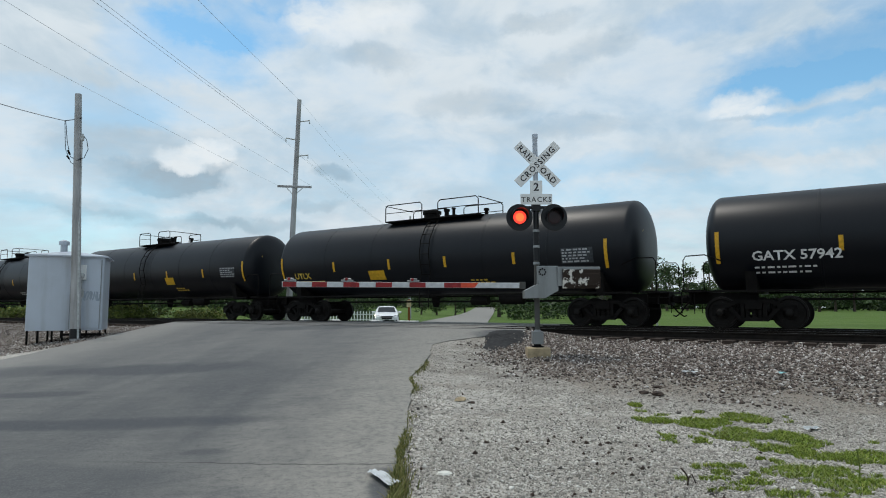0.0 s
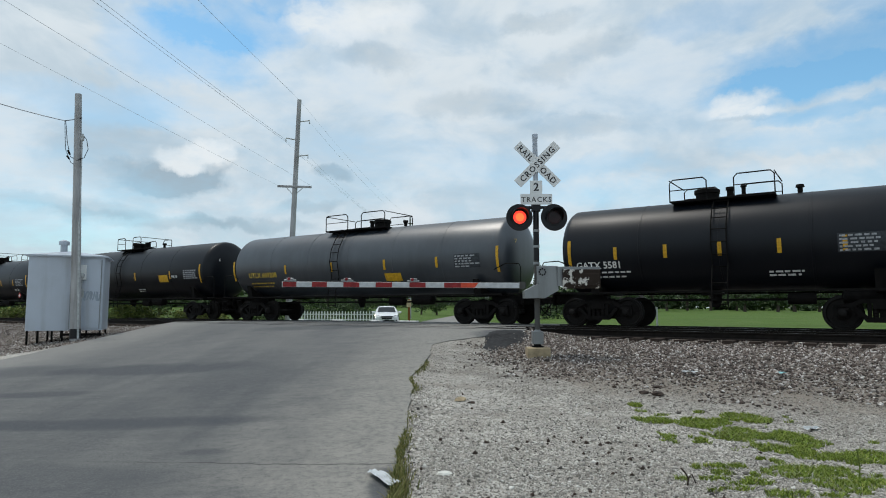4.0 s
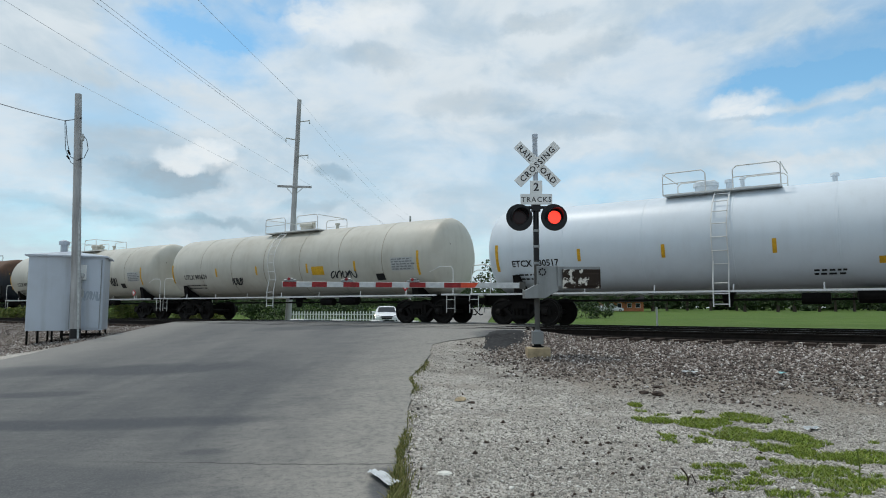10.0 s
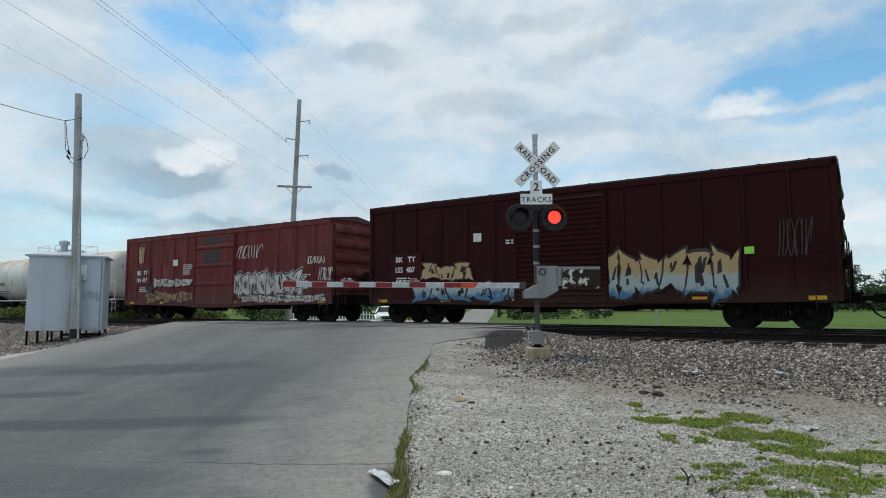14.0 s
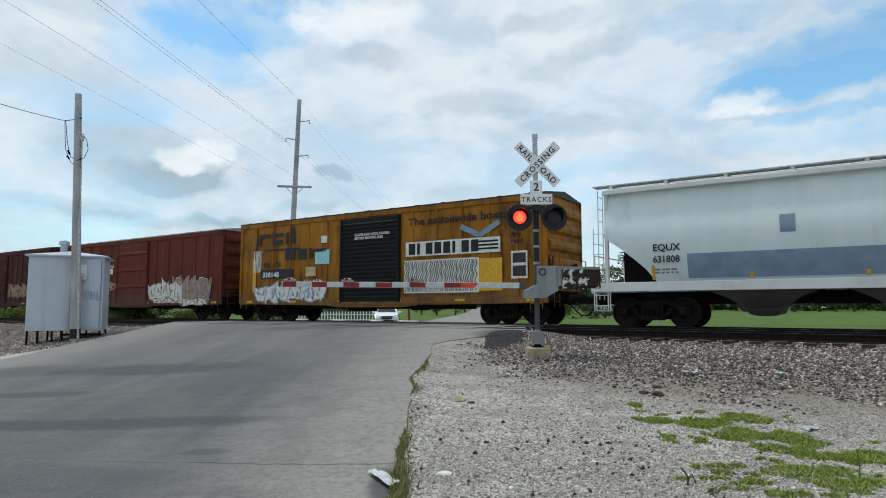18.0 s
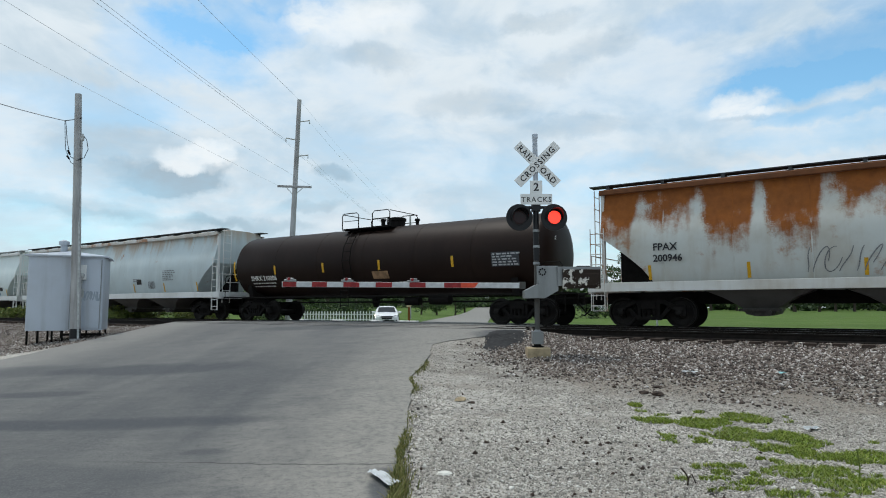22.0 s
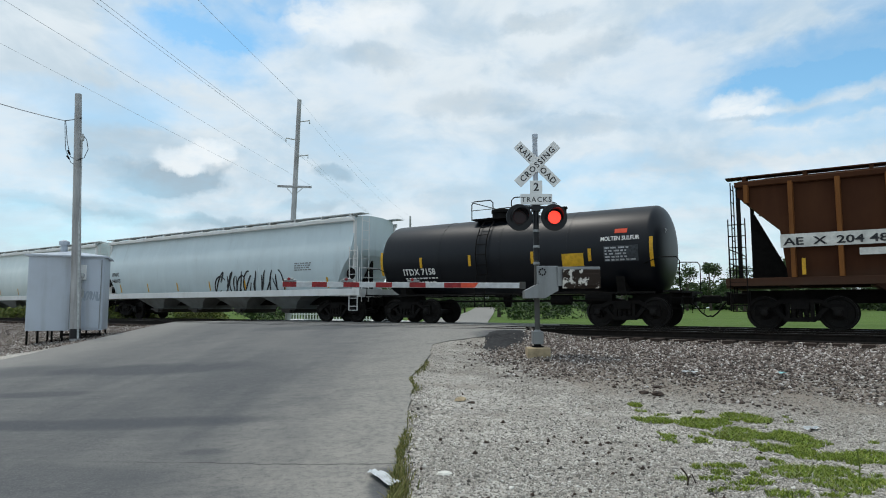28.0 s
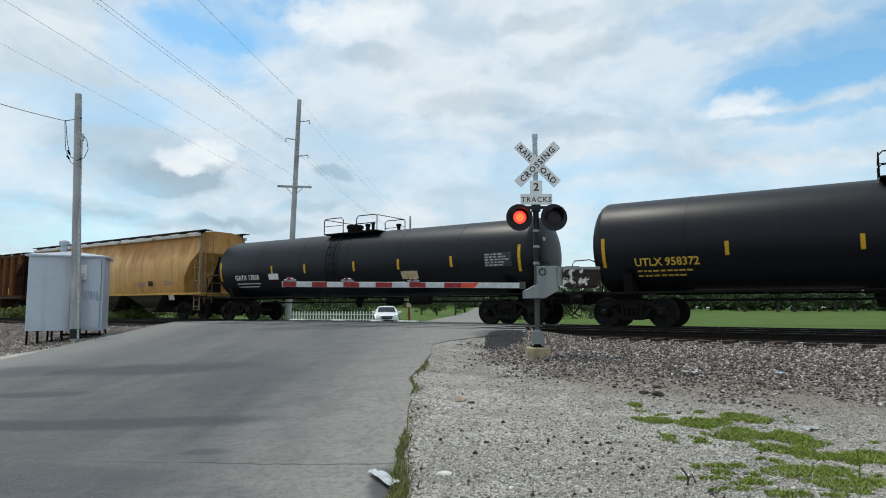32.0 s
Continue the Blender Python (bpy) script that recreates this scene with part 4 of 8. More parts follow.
def utility_poles():
    # service pole by the cabinet
    t = thing("service_pole", pose(-12.22, 21.2, -0.42, 0, -2.3, 0), "weathered grey wooden service pole beside the signal cabinet", "utility pole")
    part("pole", Mesh().lathe([(-0.4, 0.165), (0.6, 0.16), (4.0, 0.135), (8.35, 0.105)], "z", 16), M_POLE, t, smooth=True)
    part("conduit", Mesh().tube((0.15, -0.1, 0.0), (0.135, -0.09, 3.9), 0.035), M_GREYIRON, t)
    part("pole_foot", Mesh().lathe([(0.0, 0.172), (0.32, 0.168)], "z", 16), M_BLACKPAINT, t, "dark tarred foot of the pole")
    part("service_head", Mesh().lathe([(6.7, 0.05), (6.85, 0.07), (6.95, 0.03)], "z", 10, (0.16, 0, 0)).tube((0.13, -0.05, 3.9), (0.15, 0, 6.75), 0.022), M_GREYIRON, t)
    part("bracket", Mesh().path([(-0.45, 0, 7.43), (0.0, 0, 7.47), (0.12, 0.0, 7.47)], 0.014), M_IRON, t)
    part("bolt", Mesh().tube((0.0, 0, 7.5), (0.16, -0.06, 7.48), 0.02), M_IRON, t)
    part("drip_loop", Mesh().path([(-0.42, 0, 7.42), (-0.36, 0, 6.7), (-0.22, -.05, 6.16), (0.05, -.12, 6.0), (0.25, -.05, 6.1), (0.36, 0, 6.4), (0.3, 0, 6.75), (0.18, 0, 6.9)], 0.011)
         .path([(-0.45, 0, 7.42), (-0.42, 0, 6.45), (-0.2, -.05, 5.95), (0.0, -.1, 5.85)], 0.010), M_IRON, t)
    part("splice", Mesh().tube((-0.33, 0, 6.38), (-0.25, -.03, 6.24), 0.035).tube((-0.36, 0, 6.2), (-0.28, -.02, 6.1), 0.03), M_IRON, t)
    part("service_wire", Mesh().path(sagging((-0.45, 0, 7.43), (-9.5, -2.5, 11.6), 0.55), 0.015), M_WIRE, t)
    # tall line pole beyond the tracks and the next one far down the road
    for px, py, top, lean, arm in ((-9.03, 37.0, 13.03, 1.66, 5.3), (-4.44, 85.0, 12.95, 0.0, 2.3)):
        t = thing("line_pole", pose(px, py, -1.15, 0, lean, 0), "tall weathered wooden line pole with a crossarm", "utility pole", "line poles")
        h = top + 1.15
        part("pole", Mesh().lathe([(-0.4, 0.19), (4, 0.17), (h, 0.125)], "z", 16), M_POLE, t, smooth=True)
        part("crossarm", Mesh().box(-1.0, 1.0, -0.16, -0.05, h - arm - 0.06, h - arm + 0.06, 0.01), M_POLE, t)
        for sx in (-1, 1):
            part("crossarm_brace", Mesh().tube((0, -0.11, h - arm - 0.55), (sx * 0.5, -0.11, h - arm - 0.05), 0.02), M_GREYIRON, t)
        if arm > 3:
            for sx, dz in ((1, 1.25), (-1, 2.36), (1, 3.35)):
                part("insulator_arm", Mesh().path([(0, 0, h - dz - 0.10), (sx * 0.68, 0, h - dz), (sx * 0.68, 0, h - dz - 0.2)], 0.036), M_GREYIRON, t)
    # wires between the two, and back over the camera
    t = thing("power_lines", pose(0, 0, 0), "thin grey overhead wires strung between line poles", "power line")
    d = Vector((0.0875, 1.0, 0.0))
    for x, z, dz in ((-8.60, 13.0, 0.0), (-7.92, 11.6, 0.1), (-9.42, 10.5, 0.0), (-9.36, 10.56, 0.25), (-7.92, 9.5, 0.0), (-9.74, 7.8, 0.0), (-7.80, 7.8, 0.0)):
        p = Vector((x, 37.0, z))
        # some spans are thinner and paler, to look faint from the camera
        if z > 9:
            part("wire", Mesh().path(sagging(p, p + d * 48 + Vector((0, 0, -0.1)), 0.7, 16), 0.0045, 5), M_PALEWIRE, t)
        if x != -7.92:
            part("wire", Mesh().path(sagging(p, p - d * 62 + Vector((0.0, 0, dz)), 0.35, 20), 0.0065 if z > 9 else 0.005, 5), M_WIRE if z > 9 else M_PALEWIRE, t)


signal_bungalow()
utility_poles()

# ---------------------------------------------------------------- the train
WHEEL_R, WHEELBASE = 0.457, 1.78
_shared = {}


def shared(key, build, material, smooth=False):
    """Mesh data built once and used by all cars."""
    if key not in _shared:
        me = fixed(key, build())
        me.materials.append(material)
        if smooth:
            me.polygons.foreach_set("use_smooth", [True] * len(me.polygons))
            me.set_sharp_from_angle(angle=radians(35))
        _shared[key] = me
    return _shared[key]


def wheelset_mesh():
    m = Mesh()
    for s in (-1, 1):
        prof = [(0.66, 0.10), (0.665, 0.36), (0.655, 0.485), (0.685, 0.487), (0.69, 0.457), (0.78, 0.452), (0.785, 0.40), (0.74, 0.37), (0.73, 0.20), (0.775, 0.14), (0.78, 0.09)]
        m.lathe([(s * h, r) for h, r in prof], "y", 32)
        for k in range(5):                       # cast marks on the wheel's plate
            w = radians(72 * k + 10)
            m.lathe([(s * 0.735, 0.035), (s * 0.75, 0.03)], "y", 8, (0.28 * math.cos(w), 0, 0.28 * math.sin(w)))
    m.lathe([(-0.66, 0.085), (0.66, 0.085)], "y", 12)
    for s in (-1, 1):
        m.lathe([(s * 0.78, 0.075), (s * 1.06, 0.075)], "y", 14)
    return m


def tread_mesh():
    m = Mesh()
    for s in (-1, 1):
        m.lathe([(s * 0.7855, 0.400), (s * 0.7865, 0.448)], "y", 32, caps=False)
    return m


def side_frame_mesh(y):
    """A cast truck side: bowed top chord, dropped spring pocket, two window openings and bearing jaws."""
    m = Mesh()
    z = WHEEL_R
    t0, t1 = y - 0.07, y + 0.07
    m.prism([(-1.08, z + 0.13), (-0.70, z + 0.13), (-0.45, z + 0.26), (0.45, z + 0.26), (0.70, z + 0.13), (1.08, z + 0.13), (1.08, z + 0.22), (0.75, z + 0.24), (0.48, z + 0.37), (-0.48, z + 0.37), (-0.75, z + 0.24), (-1.08, z + 0.22)], t0, t1, "y")
    m.prism([(-0.66, z + 0.10), (-0.36, z - 0.24), (0.36, z - 0.24), (0.66, z + 0.10), (0.54, z + 0.13), (0.32, z - 0.13), (-0.32, z - 0.13), (-0.54, z + 0.13)], t0, t1, "y")
    for s in (-1, 1):
        m.box(s * 0.29 - 0.05, s * 0.29 + 0.05, t0, t1, z - 0.15, z + 0.28)
        m.box(s * 1.05 - 0.06, s * 1.05 + 0.06, t0, t1, z - 0.10, z + 0.15)
    for sx in (-0.16, 0, 0.16):                  # coil springs in the pocket
        m.lathe([(-0.13 + z + 0.035 * i, 0.062 if i % 2 else 0.075) for i in range(8)], "z", 10, (sx, y, 0))
    m.box(-0.22, 0.22, y - 0.11, y + 0.11, z + 0.11, z + 0.27)
    return m


def bearing_mesh(s):
    m = Mesh()
    m.lathe([(s * 0.90, 0.10), (s * 1.08, 0.10), (s * 1.10, 0.075), (s * 1.11, 0.03)], "y", 16, (0, 0, WHEEL_R))
    return m.box(-0.14, 0.14, s * 1.0 - 0.07, s * 1.0 + 0.07, WHEEL_R + 0.08, WHEEL_R + 0.16)


WHEELS = []


def truck(parent, x):
    t = part("truck", shared("truck_bolster", lambda: Mesh().box(-0.2, 0.2, -1.0, 1.0, WHEEL_R + 0.02, WHEEL_R + 0.30, 0.02).box(-0.85, -0.78, -0.9, 0.9, 0.30, 0.42).box(0.78, 0.85, -0.9, 0.9, 0.30, 0.42)
                             .lathe([(WHEEL_R + 0.28, 0.22), (WHEEL_R + 0.45, 0.2)], "z", 16), M_IRON), None, parent, "dark cast-steel two-axle truck")
    t.location = (x, 0, 0)
    for s in (-1, 1):
        part("side_frame", shared("side_frame%d" % s, lambda: side_frame_mesh(s * 1.0), M_IRON), None, t)
        for x2 in (-WHEELBASE / 2, WHEELBASE / 2):
            part("bearing", shared("bearing%d" % s, lambda: bearing_mesh(s), M_WHEEL, True), None, t).location = (x2, 0, 0)
    for x2 in (-WHEELBASE / 2, WHEELBASE / 2):
        w = part("wheelset", shared("wheelset", wheelset_mesh, M_WHEEL, True), None, t)
        w.location = (x2, 0, WHEEL_R)
        WHEELS.append(w)
    return t


def coupler(parent, x, d, stub=0.9):
    """Draft stub, knuckle, air hose and cut lever at one end. d: -1 front, 1 rear."""
    a = lambda k: x + d * k
    lo, hi = sorted((a(-1.2), a(stub)))
    part("draft_sill", Mesh().box(lo, hi, -0.17, 0.17, 0.72, 1.02, 0.01).box(min(a(stub - .06), a(stub)), max(a(stub - .06), a(stub)), -0.32, 0.32, 0.68, 1.08), M_IRON, parent)
    lo, hi = sorted((a(stub), a(stub + 0.30)))
    part("coupler", Mesh().box(lo, hi, -0.07, 0.07, 0.79, 0.93, 0.01).box(min(a(stub + .22), a(stub + .5)), max(a(stub + .22), a(stub + .5)), -0.14, 0.13, 0.74, 0.98, 0.03), M_IRON, parent, "rusty cast knuckle coupler")
    part("air_hose", Mesh().path([(a(stub), -0.35, 0.78), (a(stub + .1), -0.36, 0.66), (a(stub + .26), -0.32, 0.45), (a(stub + .42), -0.28, 0.33), (a(stub + .5), -0.27, 0.36)], 0.025, 6), M_IRON, parent)
    part("cut_lever", Mesh().path([(a(stub - .05), -1.45, 0.72), (a(stub - .05), -1.40, 0.92), (a(stub), -0.3, 0.93), (a(stub + .1), -0.1, 1.0)], 0.014, 5), M_IRON, parent)


def ladder(parent, x, y, z0, z1, w=0.42, n=6, material=None, r=0.014, along="x", depth=0.0):
    m = Mesh()
    for k in (-1, 1):
        p = (x + k * w / 2, y, z0) if along == "x" else (x, y + k * w / 2, z0)
        m.tube(p, (p[0], p[1], z1), r, 6)
    for i in range(n):
        z = z0 + (z1 - z0) * (i + 0.5) / n
        if along == "x":
            m.tube((x - w / 2, y, z), (x + w / 2, y, z), r * 0.8, 5)
        else:
            m.tube((x, y - w / 2, z), (x, y + w / 2, z), r * 0.8, 5)
    return part("ladder", m, material or M_IRON, parent)


def mark(parent, text, x, z, size, y, material, bend=None, name="lettering", align="LEFT", label="", wide=1.0):
    ob = part(name, letters(text, size, align, bend, wide), material, parent, label)
    ob.location = (x, y, z)
    return ob


def fine_print(parent, x, z, rows, w, y, material, h=0.05, gap=0.045, seed=1, fn=None, name="stencil_print"):
    """Writing too small to read, as broken bars."""
    rnd = random.Random(seed)
    m = Mesh()
    for r in range(rows):
        q, zz = 0.0, z - r * (h + gap)
        end = w * rnd.uniform(0.65, 1.0)
        while q < end:
            l = rnd.uniform(0.06, 0.2)
            y0, y1 = (fn(zz), fn(zz + h)) if fn else (y, y)
            m.add([(x + q, y0, zz), (x + q + l, y0, zz), (x + q + l, y1, zz + h), (x + q, y1, zz + h)], [(0, 1, 2, 3)])
            q += l + rnd.uniform(0.03, 0.07)
    ob = part(name, m, material, parent)
    ob["kind"] = "stuff"
    return ob


def tank_car(spec):
    """A tank car. x runs from the tank's leading end to its trailing end."""
    L, R, zc = spec["len"], spec.get("R", 1.53), spec.get("zc", 2.62)
    skin, trim, ink = spec["skin"], spec.get("trim", M_IRON), spec.get("ink", M_LETTER)
    c = thing("tank_car", tp(spec["s"], FAR_N), spec["label"], "tank car", "cars of the freight train")
    dome = 0.46
    prof = [(0.0, 0.02)]
    for i in range(1, 10):
        w = radians(90 * i / 9)
        prof.append((dome * (1 - math.cos(w)), R * (math.sin(w) ** 0.72)))
    bands = spec.get("seams", 5)
    for k in range(1, bands + 1):
        q = dome + (L - 2 * dome) * k / (bands + 1)
        prof += [(q - 0.03, R), (q - 0.025, R + 0.008), (q + 0.025, R + 0.008), (q + 0.03, R)]
    prof += [(L - h, r) for h, r in reversed(prof[:10])]
    part("tank", Mesh().lathe(prof, "x", 56, (0, 0, zc)), skin, c, smooth=True)
    if spec.get("seam_skin"):
        for k in range(1, bands + 1):
            q = dome + (L - 2 * dome) * k / (bands + 1)
            part("weld_seam", Mesh().lathe([(q - 0.014, R + 0.0095), (q + 0.014, R + 0.0095)], "x", 56, (0, 0, zc), caps=False), spec["seam_skin"], c)
    skin_y = lambda z, d=0.012: -math.sqrt(max(0.05, (R + d) ** 2 - (z - zc) ** 2))
    # saddles, stub sills, ends
    for x in (1.3, L - 1.3):
        part("saddle", Mesh().prism([(-1.25, 1.02), (1.25, 1.02), (1.38, zc - 0.9), (1.1, zc - 1.15), (0.5, zc - R + 0.03), (-0.5, zc - R + 0.03), (-1.1, zc - 1.15), (-1.38, zc - 0.9)], x - 0.14, x + 0.14), M_IRON, c)
        truck(c, x)
        part("end_sill", Mesh().box(min(x, x - 1.9 if x < 3 else x), max(x, x + 1.9 if x > 3 else x), -0.2, 0.2, 0.80, 1.06), M_IRON, c)
    for x, d in ((0.0, -1), (L, 1)):
        coupler(c, x, d, 0.60)
        part("end_platform", Mesh().box(min(x, x + d * 0.55), max(x, x + d * 0.55), -1.42, 1.42, 1.06, 1.12), trim, c)
        for y in (-1.38, 1.38):
            part("handrail", Mesh().path([(x + d * 0.5, y, 1.12), (x + d * 0.5, y, 2.0), (x + d * 0.42, y, 2.12), (x - d * 0.1, y, 2.14), (x - d * 0.55, y, 1.95)], 0.018, 6), trim, c)
            ladder(c, x + d * 0.40, y, 0.42, 1.06, 0.36, 2, trim)
    # side walkway line and hangers
    for y in (-1.47, 1.47):
        part("side_rail", Mesh().box(0.2, L - 0.2, y - 0.03, y + 0.03, 1.04, 1.10), trim, c)
        if spec.get("frame"):
            for k in range(7):
                x = 1.6 + (L - 3.2) * k / 6
                part("side_brace", Mesh().tube((x, y, 1.08), (x, y * 0.985, 1.27), 0.02, 5), trim, c)
    # under-tank gear
    part("outlet_valve", Mesh().lathe([(0.62, 0.10), (0.8, 0.16), (1.2, 0.2)], "z", 12, (L / 2 - 0.4, 0, 0)).box(L / 2 - 0.8, L / 2 - 0.2, -0.25, 0.25, 0.98, 1.12), M_IRON, c)
    part("brake_cylinder", Mesh().lathe([(0, 0.16), (0.7, 0.16)], "x", 12, (L / 2 + 1.6, -0.5, 0.86)).tube((1.5, -0.25, 0.84), (L - 1.5, -0.25, 0.84), 0.035, 6), M_IRON, c)
    part("air_tank", Mesh().lathe([(0, 0.05), (0.05, 0.2), (0.95, 0.2), (1.0, 0.05)], "x", 12, (L / 2 + 2.9, -0.7, 0.92)), M_IRON, c)
    # ladder over the side up to the top platform
    cx = spec.get("cx", spec.get("top", 0.46) * L)
    lx = spec.get("lad", cx)
    lad = Mesh()
    for k in (-0.21, 0.21):
        pts = [(lx + k, -1.60, 0.62), (lx + k, -1.60, 1.3)] + [(lx + k, -(R + 0.10) * math.cos(radians(w)), zc + (R + 0.10) * math.sin(radians(w))) for w in (-25, 0, 20, 40, 58, 72)]
        lad.path(pts, 0.02, 5)
    rungs = [(-1.60, 0.70), (-1.60, 1.0), (-1.60, 1.3)] + [(-(R + 0.10) * math.cos(radians(w)), zc + (R + 0.10) * math.sin(radians(w))) for w in (-28, -14, 0, 14, 28, 42, 56, 70)]
    for y, z in rungs:
        lad.tube((lx - 0.21, y, z), (lx + 0.21, y, z), 0.016, 5)
    part("side_ladder", lad, trim, c)
    top = zc + R
    hw = spec.get("hw", 1.45)
    part("platform", Mesh().box(cx - hw, cx + hw, -0.95, -0.45, top - 0.10, top - 0.05).box(cx - hw, cx + hw, 0.45, 0.95, top - 0.10, top - 0.05), trim, c, "grated walkway on the tank top")
    for gx0, gx1 in ((cx - hw, cx - 0.38), (cx + 0.38, cx + hw)):
        rail = Mesh()
        for y in (-0.95, 0.95):
            rail.path([(gx0, y, top - 0.1), (gx0, y, top + 0.50), (gx0 + 0.10, y, top + 0.60), (gx1 - 0.10, y, top + 0.60), (gx1, y, top + 0.50), (gx1, y, top - 0.1)], 0.02, 6)
            rail.tube((gx0, y, top + 0.27), (gx1, y, top + 0.27), 0.015, 5)
        for gx in ((gx0,) if gx0 < cx else (gx1,)):
            rail.tube((gx, -0.95, top + 0.58), (gx, 0.95, top + 0.58), 0.018, 5)
        part("guard_rail", rail, trim, c)
    hx = cx + spec.get("manway", -0.55)
    cap_mat = spec.get("cap", skin if spec.get("frame") else M_IRON)
    part("manway", Mesh().lathe([(top - 0.15, 0.33), (top + 0.22, 0.33), (top + 0.23, 0.38), (top + 0.34, 0.38), (top + 0.38, 0.30)], "z", 20, (hx, 0, 0)), cap_mat, c, "round manway cover with bolted lid", smooth=True)
    part("valve", Mesh().lathe([(top - 0.1, 0.10), (top + 0.3, 0.09), (top + 0.31, 0.13), (top + 0.40, 0.12)], "z", 12, (cx + 0.1, 0.1, 0)).box(cx + 0.3, cx + 0.75, -0.2, 0.25, top - 0.06, top + 0.10, 0.02)
         .lathe([(top - 0.1, 0.06), (top + 0.34, 0.06), (top + 0.36, 0.10), (top + 0.42, 0.07)], "z", 10, (cx + 0.5, 0, 0)), cap_mat, c)
    part("relief_valve", Mesh().lathe([(top - 0.1, 0.07), (top + 0.16, 0.07), (top + 0.18, 0.12), (top + 0.26, 0.10)], "z", 10, (cx + spec.get("relief", 2.0), 0, 0)), cap_mat, c)
    # reflector tape, lettering, panels
    nt = spec.get("tapes", 6)
    tx = spec.get("tx") or [0.5 + (L - 1.0) * k / (nt - 1) for k in range(nt)]
    nt = len(tx)
    for k, x in enumerate(tx):
        big = k in (0, nt - 1)
        h = 0.92 if big else 0.40
        zt = 2.32 if big else 2.30
        m = Mesh()
        for i in range(4):
            za, zb = zt - h / 2 + h * i / 4, zt - h / 2 + h * (i + 1) / 4
            m.add([(x - 0.055, skin_y(za), za), (x + 0.055, skin_y(za), za), (x + 0.055, skin_y(zb), zb), (x - 0.055, skin_y(zb), zb)], [(0, 1, 2, 3)])
        part("reflector_tape", m, M_YELLOW, c)
    for text, x, z, size, wide in spec.get("text", ()):
        mark(c, text, x, z, size, -(R + 0.012), ink, (R + 0.012, z - zc), wide=wide)
    for x, z, w, h, mat_ in spec.get("panels", ()):
        m = Mesh()
        for i in range(4):
            za, zb = z + h * i / 4, z + h * (i + 1) / 4
            m.add([(x, skin_y(za), za), (x + w, skin_y(za), za), (x + w, skin_y(zb), zb), (x, skin_y(zb), zb)], [(0, 1, 2, 3)])
        part("panel", m, mat_, c)
    for x, z, rows, w in spec.get("print", ()):
        fine_print(c, x, z, rows, w, 0, ink, seed=int(x * 7) + rows, fn=lambda q: skin_y(q, 0.016))
    for x, z, rows, w in spec.get("stencil", ()):
        fine_print(c, x, z, rows, w, 0, M_PANELGREY if spec.get("frame") else M_FADEDINK, seed=int(x * 7) + rows, fn=lambda q: skin_y(q, 0.016))
    for x, z0, z1, w, seed in spec.get("scrawl", ()):
        scrawl(c, scribble(x, x + w, z0, z1, seed, 0.06, strokes=8, fn=lambda q: skin_y(q, 0.014)), M_LETTERB, "black painted scrawl")
    for x in spec.get("placard", ()):
        p = part("placard", Mesh().prism([(-0.19, 0), (0, -0.19), (0.19, 0), (0, 0.19)], -0.01, 0.01, "y"), M_PLACARDRED, c, "red and white diamond placard")
        p.location = (x, -1.52, 1.42)
        part("placard_face", Mesh().prism([(-0.12, 0.0), (0, -0.12), (0.12, 0.0), (0, 0.12)], -0.014, -0.010, "y"), M_LETTER, p)
        part("placard_post", Mesh().box(x - 0.03, x + 0.03, -1.50, -1.46, 1.1, 1.3), trim, c)
    mark(c, spec["text"][0][0], L - 0.1, 3.0, 0.18, -0.6, ink).matrix_basis = pose(L - dome * 0.10, -0.75, 2.95, 0, 0, 90) @ pose(0, 0, 0)
    return c


M_PLACARDRED = plain("red_placard", (0.55, 0.05, 0.05), 0.5)


